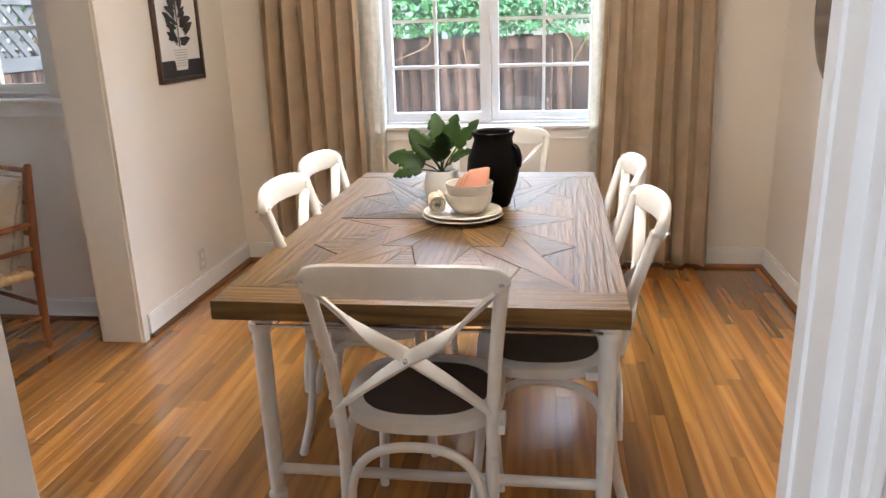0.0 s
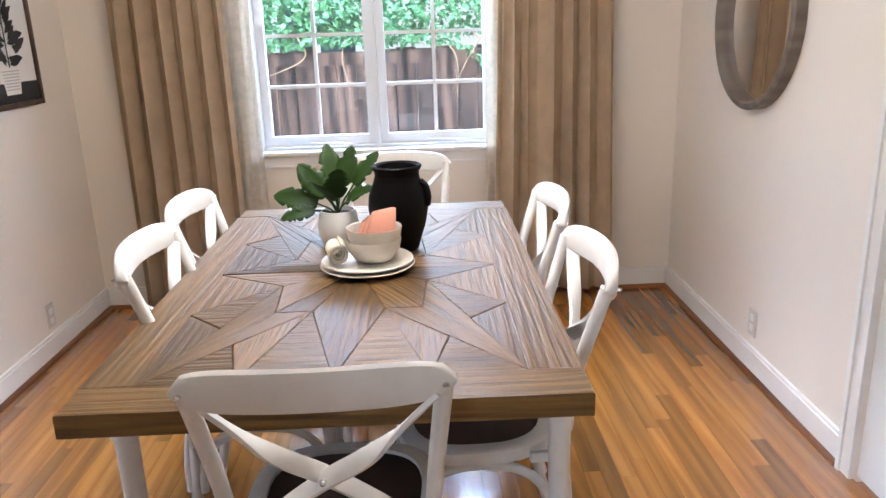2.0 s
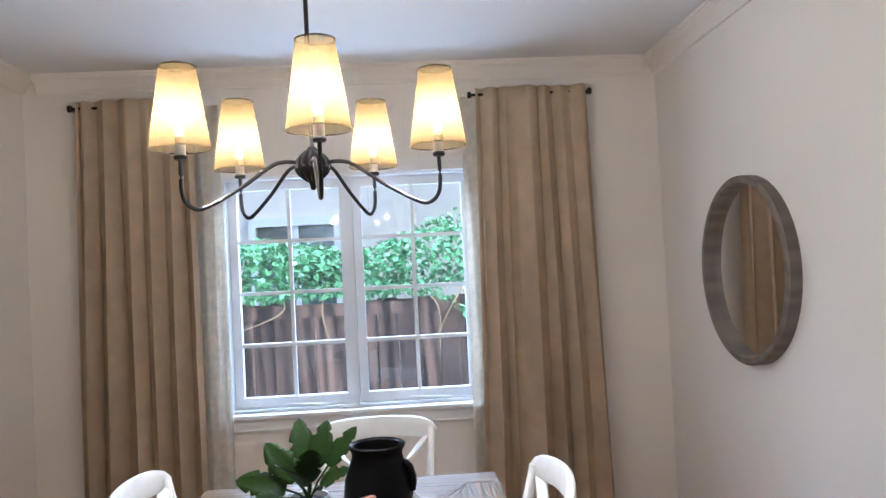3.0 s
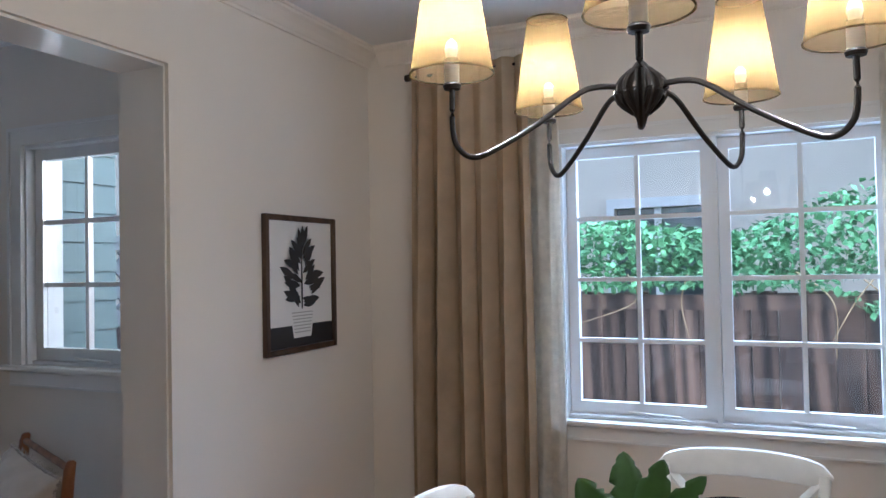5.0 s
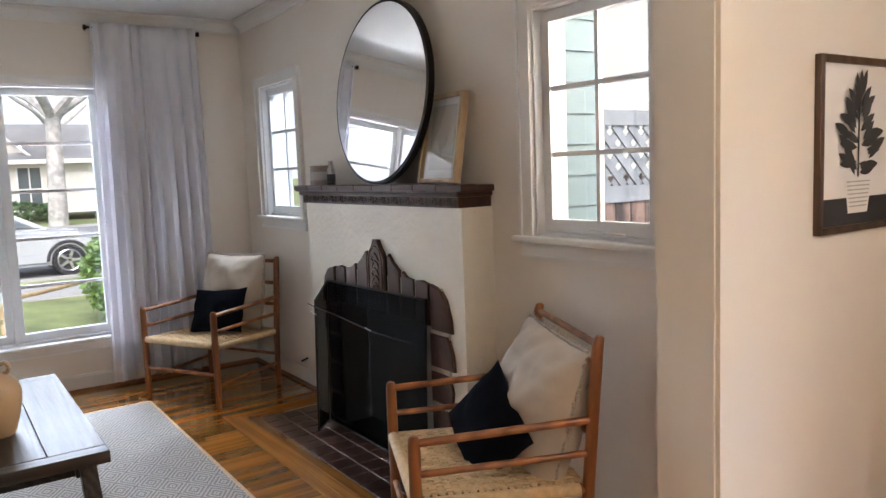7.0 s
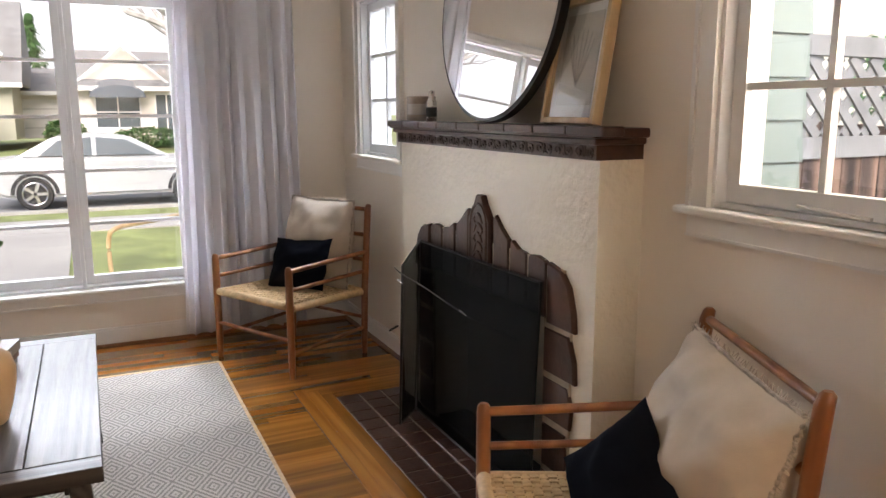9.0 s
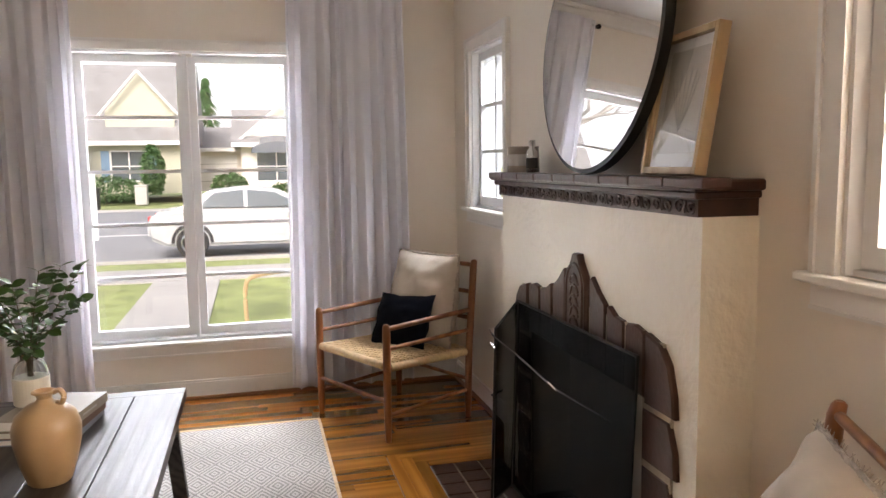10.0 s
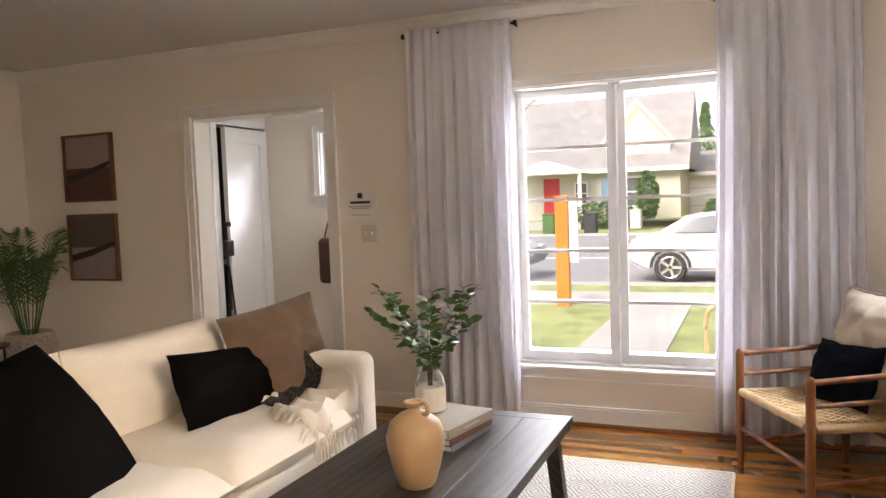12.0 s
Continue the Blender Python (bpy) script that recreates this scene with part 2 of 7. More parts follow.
THROWBLACK = cloth("charcoal_knit_stripe", (0.06, 0.054, 0.052), 0.0, 160, 0.95, bump=0.8, scale=70)
EBONY = wood("worn_ebonised_pine", (0.042, 0.030, 0.024), (0.014, 0.010, 0.008), 0.33, (2.2, 42, 42), 0.35, spec=0.24, bump=0.8, deep=0.0014, worn=((0.065, 0.057, 0.051), 3.0), rings=0.4)
TAN = mat("tan_glazed_stoneware", (0.37, 0.245, 0.13), 0.32, var=0.12, scale=9, bump=0.05)
BROWNTILE = mat("brown_glazed_tile", (0.056, 0.023, 0.014), 0.34, var=0.35, scale=16, bump=0.35, bscale=45, spec=0.34)
GROUT = mat("pale_grout", (0.27, 0.235, 0.195), 0.85, var=0.2, scale=30, bump=0.3)
# Sooty firebox and soil; also painted shade in the closet and vent.
SOOT_AND_SHADE = mat("near_black_soot_and_shade", (0.018, 0.016, 0.015), 0.9, var=0.5, scale=9, bump=0.4, bscale=40)
STEEL = mat("polished_steel", (0.62, 0.61, 0.60), 0.22, 1.0, 0.05, 10, 0.0)
MORTAR = mat("pale_surround_mortar", (0.46, 0.39, 0.30), 0.85, var=0.2, scale=30, bump=0.3)
PLATE = mat("ivory_plastic", (0.64, 0.60, 0.52), 0.35, var=0.03, bump=0.0)
BASKET = mat("grey_white_woven_basket", (0.40, 0.35, 0.30), 0.8, var=0.5, scale=40, bump=0.8, bscale=120, stretch=(1, 1, 3))
LEATHER = mat("dark_brown_leather", (0.060, 0.020, 0.011), 0.45, var=0.25, scale=14, bump=0.2, bscale=150)
ASPHALT = mat("asphalt", (0.21, 0.215, 0.22), 0.85, var=0.15, scale=1, bump=0.3, bscale=60)
CONCRETE = mat("pale_concrete", (0.36, 0.35, 0.325), 0.8, var=0.12, scale=0.8, bump=0.2)
GRASS = mat("lawn", (0.235, 0.275, 0.10), 0.9, var=0.4, scale=1.6, bump=0.6, bscale=40)
FENCEWOOD = wood("weathered_redwood", (0.175, 0.108, 0.077), (0.028, 0.019, 0.016), 0.8, (14, 14, 1.0), 0.55, bump=0.4, rings=0.4)
STUCCO = mat("cream_stucco", (0.76, 0.70, 0.62), 0.85, var=0.06, scale=1.5, bump=0.3, bscale=30)
YELLOWWALL = mat("pale_yellow_siding", (0.52, 0.50, 0.39), 0.7, var=0.05, scale=0.7, bump=0.1)
ROOF = mat("grey_shingle", (0.25, 0.245, 0.24), 0.9, var=0.25, scale=2, bump=0.4, bscale=14)
REDPAINT = mat("red_door_paint", (0.50, 0.03, 0.035), 0.4, var=0.05)
ORANGEPAINT = mat("orange_post_paint", (0.44, 0.145, 0.011), 0.5, var=0.06)
SILVERCAR = mat("silver_car_paint", (0.52, 0.53, 0.54), 0.25, 0.35, 0.04, 1, 0.0)
GREYCAR = mat("grey_car_paint", (0.16, 0.18, 0.21), 0.25, 0.4, 0.04, 1, 0.0)
CARGLASS = mat("car_window_glass", (0.10, 0.12, 0.13), 0.08, 0.0, 0.05, 1, 0.0)
RUBBER = mat("tyre_rubber", (0.02, 0.02, 0.02), 0.8, var=0.2, bump=0.1)
BARK = mat("pale_sycamore_bark", (0.50, 0.47, 0.43), 0.9, var=0.4, scale=4, bump=0.6, bscale=20)
FRESHLEAF = mat("fresh_green_leaf", (0.15, 0.26, 0.06), 0.55, var=0.45, scale=9, bump=0.2)
HEDGE = mat("hedge_green", (0.055, 0.13, 0.03), 0.6, var=0.5, scale=9, bump=0.2)
VINE = mat("vine_leaf_green", (0.115, 0.245, 0.105), 0.6, var=0.55, spec=0.2, scale=3, bump=0.1)
BLUEGREY = mat("blue_grey_trim", (0.17, 0.27, 0.38), 0.5, var=0.06)
GREENSIDING = mat("pale_green_siding", (0.18, 0.205, 0.17), 0.6, var=0.06, scale=2)
GREYFENCE = mat("grey_weathered_lattice", (0.20, 0.195, 0.19), 0.85, var=0.35, scale=8, bump=0.3)


def screen_mesh(name):
    m, n, l, b = nodes_of(name)
    b.inputs["Base Color"].default_value = (0.005, 0.005, 0.006, 1)
    b.inputs["Roughness"].default_value = 0.7
    b.inputs["Specular IOR Level"].default_value = 0.1
    t = n.new("ShaderNodeBsdfTransparent")
    s = n.new("ShaderNodeMixShader")
    s.inputs[0].default_value = 0.66
    l.new(t.outputs[0], s.inputs[1])
    l.new(b.outputs[0], s.inputs[2])
    l.new(s.outputs[0], n["Material Output"].inputs[0])
    return m


WIREMESH = screen_mesh("fine_black_wire_mesh")


def rug_material():
    """Concentric lozenges woven in grey on cream."""
    m, n, l, b = nodes_of("lozenge_weave")
    tc = n.new("ShaderNodeTexCoord")
    sp = n.new("ShaderNodeSeparateXYZ")
    l.new(tc.outputs["Object"], sp.inputs[0])

    def op(kind, a, c):
        x = n.new("ShaderNodeMath")
        x.operation = kind
        for i, v in enumerate((a, c)):
            if isinstance(v, (int, float)):
                x.inputs[i].default_value = v
            else:
                l.new(v, x.inputs[i])
        return x.outputs[0]
    u = op('PINGPONG', sp.outputs[0], 0.105)
    v = op('PINGPONG', sp.outputs[1], 0.068)
    d = op('ADD', op('DIVIDE', u, 0.105), op('DIVIDE', v, 0.068))
    band = op('PINGPONG', op('MULTIPLY', d, 3.0), 0.5)
    no = n.new("ShaderNodeTexNoise")
    no.inputs["Scale"].default_value, no.inputs["Detail"].default_value = 240, 4
    l.new(tc.outputs["Object"], no.inputs["Vector"])
    e = op('ADD', band, op('MULTIPLY', op('SUBTRACT', no.outputs["Fac"], 0.5), 0.9))
    rp = n.new("ShaderNodeValToRGB")
    rp.color_ramp.elements[0].position, rp.color_ramp.elements[1].position = 0.14, 0.34
    rp.color_ramp.elements[0].color, rp.color_ramp.elements[1].color = (0.23, 0.213, 0.20, 1), (0.50, 0.465, 0.425, 1)
    l.new(e, rp.inputs[0])
    l.new(rp.outputs[0], b.inputs["Base Color"])
    b.inputs["Roughness"].default_value = 0.95
    bu = n.new("ShaderNodeBump")
    bu.inputs["Strength"].default_value, bu.inputs["Distance"].default_value = 0.6, 0.004
    l.new(e, bu.inputs["Height"])
    l.new(bu.outputs[0], b.inputs["Normal"])
    return m


RUG = rug_material()
BULB = bpy.data.materials.new("warm_bulb")
BULB.use_nodes = True
be = BULB.node_tree.nodes["Principled BSDF"]
be.inputs["Emission Color"].default_value = (1.0, 0.80, 0.52, 1)
be.inputs["Emission Strength"].default_value = 2.5


# ---- shaping helpers ----
def part(name, bm, material, parent=None, label="", smooth=False):
    """One bmesh as ONE mesh object, under a thing or a part."""
    me = bpy.data.meshes.new(name)
    bm.to_mesh(me)
    bm.free()
    me.materials.append(material)
    if smooth:
        me.shade_smooth()
        me.set_sharp_from_angle(angle=radians(40))
    ob = new(name, me)
    ob.parent = parent
    if label:
        tagged(ob, label)
    return ob


def thing(name, label, category, m=None, group="", kind=""):
    ob = new(name)
    ob.empty_display_size = 0.1
    ob.matrix_basis = m or Matrix()
    return tagged(ob, label, category, group, kind)


def setting(name, bm, material, label, category="", smooth=False):
    return tagged(part(name, bm, material, None, "", smooth), label, category or name.split("_")[0], "", "structure")


def box(bm, x0, x1, y0, y1, z0, z1, m=None):
    r = bmesh.ops.create_cube(bm, size=1)["verts"]
    for v in r:
        v.co = Vector((x0 + (v.co.x + 0.5) * (x1 - x0), y0 + (v.co.y + 0.5) * (y1 - y0), z0 + (v.co.z + 0.5) * (z1 - z0)))
        if m:
            v.co = m @ v.co
    return r


def boxes(*rows):
    bm = bmesh.new()
    for r in rows:
        box(bm, *r)
    return bm


def rbox(x0, x1, y0, y1, z0, z1, r=0.005, seg=2, m=None):
    bm = bmesh.new()
    box(bm, x0, x1, y0, y1, z0, z1)
    bmesh.ops.bevel(bm, geom=bm.edges[:], offset=r, segments=seg, affect='EDGES', profile=0.5)
    if m:
        bm.transform(m)
    return bm


def lathe(profile, seg=28, centre=(0, 0, 0), bm=None, squash=1.0):
    bm = bm or bmesh.new()
    rings = []
    for r, z in profile:
        rings.append([bm.verts.new((centre[0] + max(r, 1e-4) * math.cos(2 * math.pi * i / seg), centre[1] + squash * max(r, 1e-4) * math.sin(2 * math.pi * i / seg), centre[2] + z)) for i in range(seg)])
    for a, b in zip(rings, rings[1:]):
        for i in range(seg):
            bm.faces.new((a[i], a[(i + 1) % seg], b[(i + 1) % seg], b[i]))
    bm.faces.new(rings[0][::-1])
    bm.faces.new(rings[-1])
    return bm


def glide(pts, n=8):
    """A smooth line through the points."""
    p = [Vector(q) for q in pts]
    p = [2 * p[0] - p[1]] + p + [2 * p[-1] - p[-2]]
    out = []
    for i in range(1, len(p) - 2):
        for k in range(n):
            t = k / n
            out.append(0.5 * (2 * p[i] + (p[i + 1] - p[i - 1]) * t + (2 * p[i - 1] - 5 * p[i] + 4 * p[i + 1] - p[i + 2]) * t * t + (3 * p[i] - p[i - 1] - 3 * p[i + 1] + p[i + 2]) * t ** 3))
    return out + [p[-2]]


def tube(pts, r, seg=10, bm=None, flat=1.0, up=(0, 0, 1), square=False):
    """A round or flat bar along a line; r: one radius or one for each end; flat: thickness over width."""
    bm = bm or bmesh.new()
    pts = [Vector(p) for p in pts]
    r0, r1 = r if isinstance(r, tuple) else (r, r)
    rings = []
    for i, p in enumerate(pts):
        d = (pts[min(i + 1, len(pts) - 1)] - pts[max(i - 1, 0)]).normalized()
        s = d.cross(Vector(up))
        if s.length < 1e-3:
            s = d.cross(Vector((0, 1, 0)))
        s.normalize()
        w = s.cross(d)
        rad = r0 + (r1 - r0) * i / (len(pts) - 1)
        ring = []
        for k in range(seg):
            a = 2 * math.pi * (k + 0.5) / seg
            ca, sa = math.cos(a), math.sin(a)
            if square:
                ca, sa = max(-0.7, min(0.7, ca * 1.3)) / 0.7, max(-0.7, min(0.7, sa * 1.3)) / 0.7
            ring.append(bm.verts.new(p + s * (rad * ca * flat) + w * (rad * sa)))
        rings.append(ring)
    for a, b in zip(rings, rings[1:]):
        for i in range(seg):
            bm.faces.new((a[i], a[(i + 1) % seg], b[(i + 1) % seg], b[i]))
    bm.faces.new(rings[0][::-1])
    bm.faces.new(rings[-1])
    return bm


def prism(poly, z0, z1, bm=None, chamfer=0.0):
    """A board cut to an outline in x and y, its upper edges eased."""
    bm = bm or bmesh.new()
    c = Vector((sum(p[0] for p in poly) / len(poly), sum(p[1] for p in poly) / len(poly)))
    lo = [bm.verts.new((x, y, z0)) for x, y in poly]
    mid = [bm.verts.new((x, y, z1 - chamfer)) for x, y in poly] if chamfer else None
    hi = []
    for x, y in poly:
        d = c - Vector((x, y))
        k = chamfer / max(d.length, 1e-4)
        hi.append(bm.verts.new((x + d.x * k, y + d.y * k, z1)))
    loops = [lo, mid, hi] if mid else [lo, hi]
    n = len(poly)
    for a, b in zip(loops, loops[1:]):
        for i in range(n):
            bm.faces.new((a[i], a[(i + 1) % n], b[(i + 1) % n], b[i]))
    bm.faces.new(lo[::-1])
    bm.faces.new(hi)
    bmesh.ops.recalc_face_normals(bm, faces=bm.faces[:])
    return bm


def pillow(w, h, t, n=16, pinch=0.04, crumple=0.008, seed=0, sq=2.6):
    """A stuffed cushion standing in x and z, thick in y."""
    bm = bmesh.new()
    sides = []
    for s in (1, -1):
        grid = []
        for i in range(n + 1):
            row = []
            for j in range(n + 1):
                u, v = 2 * i / n - 1, 2 * j / n - 1
                f = max(0.0, (1 - abs(u) ** sq) * (1 - abs(v) ** sq)) ** 0.55
                wob = noise.noise(Vector((u * 2.1 + seed, v * 2.1, s * 3.0))) * crumple * 2 * f ** 0.5 + noise.noise(Vector((u * 5 + seed, v * 5, s))) * crumple * f ** 0.5
                x = u * w / 2 * (1 - pinch * (1 - v * v))
                z = v * h / 2 * (1 - pinch * (1 - u * u))
                row.append(bm.verts.new((x, s * (t / 2 * f) + wob, z)))
            grid.append(row)
        sides.append(grid)
        for i in range(n):
            for j in range(n):
                q = (grid[i][j], grid[i + 1][j], grid[i + 1][j + 1], grid[i][j + 1])
                bm.faces.new(q if s < 0 else q[::-1])
    bmesh.ops.remove_doubles(bm, verts=bm.verts[:], dist=0.0015)
    bmesh.ops.recalc_face_normals(bm, faces=bm.faces[:])
    return bm


def drape(name, along, height, folds, depth, material, parent, seed=0, flare=0.04, thick=0.003, gather=0.35):
    """A curtain that hangs from its top edge at z 0 along x, in pleats of uneven width that wander as they fall."""
    rnd = random.Random(seed)
    nx, nz = folds * 12, 30
    wd = [rnd.uniform(0.55, 1.45) for _ in range(folds)]
    ends = [0.0]
    for w in wd:
        ends.append(ends[-1] + w / sum(wd))
    am = [rnd.uniform(0.45, 1.25) for _ in range(folds + 2)]
    lean = [rnd.uniform(-0.35, 0.35) for _ in range(folds + 2)]
    bm = bmesh.new()
    grid = []
    for j in range(nz + 1):
        s = j / nz
        row = []
        for i in range(nx + 1):
            k = i / 12
            a = min(int(k), folds - 1)
            q = k - a
            u = ends[a] + (ends[a + 1] - ends[a]) * q
            soft = q * q * (3 - 2 * q)
            amp = (am[a] * (1 - soft) + am[a + 1] * soft) * depth * (gather + (1 - gather) * min(1, s * 2.2))
            sway = (lean[a] * (1 - q) + lean[a + 1] * q) * (s - 0.3)
            wave = math.sin(2 * math.pi * k + sway)
            wave = math.copysign(abs(wave) ** 0.8, wave)
            x = (u - 0.5) * (along + flare * s) + 0.22 * amp * math.sin(4 * math.pi * k) + 0.02 * sway
            y = amp * wave + 0.25 * amp * math.sin(4 * math.pi * k + 3 * s + seed) * s + 0.012 * math.sin(4 * s + 9 * u + seed)
            z = -height * s + (0.004 * math.sin(7 * k) if j == nz else 0)
            row.append(bm.verts.new((x, y, z)))
        grid.append(row)
    for j in range(nz):
        for i in range(nx):
            bm.faces.new((grid[j][i], grid[j + 1][i], grid[j + 1][i + 1], grid[j][i + 1]))
    ob = part(name, bm, material, parent, "", True)
    sol = ob.modifiers.new("thickness", 'SOLIDIFY')
    sol.thickness = thick
    return ob


def shared(name, me, material, parent, m):
    """One of many alike pieces on the same mesh."""
    if not me.materials:
        me.materials.append(material)
    ob = new(name, me)
    ob.parent = parent
    ob.matrix_basis = m
    return ob


def mesh_of(bm, name, smooth=False):
    me = bpy.data.meshes.new(name)
    bm.to_mesh(me)
    bm.free()
    if smooth:
        me.shade_smooth()
        me.set_sharp_from_angle(angle=radians(40))
    return me


def leaf_bm(length, width, bend=0.2, n=5, fold=0.12, bm=None, m=None):
    """A leaf along y from its stalk, with a folded midrib and a curved blade."""
    bm = bm or bmesh.new()
    rows = []
    for i in range(n + 1):
        s = i / n
        w = width / 2 * math.sin(math.pi * min(1, 0.06 + s * 0.94)) ** 0.75
        z = -bend * length * s * s
        r = [Vector((-w, length * s, z + fold * w)), Vector((0, length * s, z)), Vector((w, length * s, z + fold * w))]
        rows.append([bm.verts.new(m @ p if m else p) for p in r])
    for a, b in zip(rows, rows[1:]):
        for i in (0, 1):
            bm.faces.new((a[i], a[i + 1], b[i + 1], b[i]))
    return bm


# ---- the large structure ----
H = 2.53            # ceilings
NX0, NX1 = -2.215, -2.02   # wall between living and dining room
NL, ND = 3.83, 4.86        # north walls' inner faces
WX = -6.28                 # west wall's inner face
EX = 1.11                  # east wall's inner face
SL = -2.56                 # south wall of the living room

setting("subfloor", boxes((-7.8, 1.4, -3.5, 5.03, -0.14, -0.012)), SHOE, "dark subfloor under the oak strips", "floor")
setting("ceiling_dining", boxes((NX0, 1.4, 1.05, 5.03, H, H + 0.12)), CEIL, "flat white painted dining room ceiling", "ceiling")
setting("ceiling_living", boxes((-6.45, NX0, SL - 0.15, 4.0, H, H + 0.12)), CEIL, "flat white painted living room ceiling", "ceiling")
setting("ceiling_hall", boxes((NX0, 1.4, -3.5, 1.05, H, H + 0.12)), CEIL, "white hall ceiling", "ceiling")
setting("ceiling_entry", boxes((-7.8, -6.45, -2.0, 1.15, 2.42, 2.54)), CEIL, "white entry ceiling", "ceiling")

# north wall of the dining room with its window
setting("wall_north_dining", boxes((NX0, -1.09, ND, 5.03, -0.14, H), (0.15, 1.4, ND, 5.03, -0.14, H), (-1.09, 0.15, ND, 5.03, -0.14, 0.84), (-1.09, 0.15, ND, 5.03, 2.0, H)), WALL, "cream painted wall with a casement window", "wall")
# partition with the wide cased opening
setting("wall_partition", boxes((NX0, NX1, 3.56, ND, -0.14, H), (NX0, NX1, SL, 1.6, -0.14, H), (NX0, NX1, 1.6, 3.56, 2.16, H)), WALL, "cream painted wall with a wide opening between the rooms", "wall")
setting("wall_east", boxes((EX, 1.4, 2.96, ND, -0.14, H), (EX, 1.4, 1.19, 2.2, -0.14, H), (EX, 1.4, 2.2, 2.96, 2.04, H)), WALL, "cream painted wall with a white door", "wall")
setting("wall_south_dining", boxes((NX1, -0.73, 1.05, 1.19, -0.14, H), (0.13, EX + 0.29, 1.05, 1.19, -0.14, H), (-0.73, 0.13, 1.05, 1.19, 2.06, H)), WALL, "cream painted wall with a doorway to the hall", "wall")
# living room
setting("wall_north_living", boxes((WX - 0.17, -5.91, NL, 4.0, -0.14, H), (-5.31, -3.05, NL, 4.0, -0.14, H), (-2.45, NX0, NL, 4.0, -0.14, H), (-5.91, -5.31, NL, 4.0, -0.14, 1.125), (-5.91, -5.31, NL, 4.0, 2.017, H), (-3.05, -2.45, NL, 4.0, -0.14, 1.125), (-3.05, -2.45, NL, 4.0, 2.017, H)), WALL, "cream painted wall with two small windows beside the fireplace", "wall")
setting("wall_west", boxes((WX - 0.17, WX, SL, -0.82, -0.14, H), (WX - 0.17, WX, 0.32, 1.615, -0.14, H), (WX - 0.17, WX, 2.845, NL, -0.14, H), (WX - 0.17, WX, -0.82, 0.32, 2.05, H), (WX - 0.17, WX, 1.615, 2.845, -0.14, 0.36), (WX - 0.17, WX, 1.615, 2.845, 2.04, H)), WALL, "cream painted front wall with a large window and a doorway", "wall")
setting("wall_south_living", boxes((WX - 0.17, NX1, SL - 0.15, SL, -0.14, H)), WALL, "cream painted end wall of the living room", "wall")
# hall and entry, which close the place; one unseen opening each for added light
setting("wall_hall", boxes((-1.75, -1.6, -3.35, -1.55, -0.14, H), (-1.75, -1.6, -0.25, 1.05, -0.14, H), (-1.75, -1.6, -1.55, -0.25, -0.14, 0.9), (-1.75, -1.6, -1.55, -0.25, 2.1, H), (EX + 0.1, EX + 0.25, -3.35, 1.05, -0.14, H), (-1.6, EX + 0.1, -3.35, -3.2, -0.14, H)), WALL, "cream painted hall walls with an unseen opening added for light", "wall")
setting("wall_entry", boxes((-7.75, -7.6, -1.3, -0.56, -0.14, 2.42), (-7.75, -7.6, -0.02, 1.15, -0.14, 2.42), (-7.75, -7.6, -0.56, -0.02, -0.14, 1.47), (-7.75, -7.6, -0.56, -0.02, 2.02, 2.42), (-7.6, -7.56, -1.3, -1.12, -0.14, 2.42), (-6.90, -6.45, -1.3, -1.12, -0.14, 2.42), (-7.56, -6.90, -1.3, -1.12, 2.08, 2.42), (-7.6, -6.45, 1.0, 1.15, -0.14, 1.4), (-7.6, -6.45, 1.0, 1.15, 2.0, 2.42), (-7.6, -7.3, 1.0, 1.15, 1.4, 2.0), (-6.8, -6.45, 1.0, 1.15, 1.4, 2.0)), WALL, "pale painted walls of the entry", "wall")
# Near-black lining: the shade behind the ajar door is put into its colour.
setting("closet_lining", boxes((-7.7, -6.8, -2.0, -1.9, 0, 2.4), (-7.7, -7.6, -1.9, -1.3, 0, 2.4), (-6.85, -6.75, -1.9, -1.3, 0, 2.4)), SOOT_AND_SHADE, "closet walls coloured near-black for the shade behind the door", "wall")


def moulding(name, runs, label, material, prof):
    """Straight lengths of trim along walls: (x0, y0, x1, y1, nx, ny), the normal pointing into the room."""
    bm = bmesh.new()
    for x0, y0, x1, y1, nx, ny in runs:
        for out, z0, z1 in prof:
            box(bm, min(x0, x1, x0 + nx * out, x1 + nx * out), max(x0, x1, x0 + nx * out, x1 + nx * out), min(y0, y1, y0 + ny * out, y1 + ny * out), max(y0, y1, y0 + ny * out, y1 + ny * out), z0, z1)
    return setting(name, bm, material, label, "trim")


DRUN = [(NX1 + 0.02, ND, EX - 0.02, ND, 0, -1), (NX1, 3.62, NX1, ND, 1, 0), (NX1, 1.19, NX1, 1.54, 1, 0), (EX, 3.035, EX, ND, -1, 0), (EX, 1.19, EX, 2.125, -1, 0), (NX1 + 0.02, 1.19, -0.80, 1.19, 0, 1), (0.20, 1.19, EX - 0.02, 1.19, 0, 1)]
LRUN = [(WX + 0.02, NL, -4.88, NL, 0, -1), (-3.33, NL, NX0 - 0.02, NL, 0, -1), (WX, SL, WX, -0.90, 1, 0), (WX, 0.40, WX, NL, 1, 0), (NX0, 3.62, NX0, NL, -1, 0), (NX0, SL, NX0, 1.54, -1, 0), (WX + 0.02, SL, NX0 - 0.02, SL, 0, 1)]
moulding("baseboard_dining", DRUN, "white painted baseboard along the dining room", TRIM, [(0.016, 0.012, 0.105), (0.011, 0.105, 0.118)])
moulding("baseboard_living", LRUN, "white painted baseboard along the living room", TRIM, [(0.016, 0.012, 0.105), (0.011, 0.105, 0.118)])
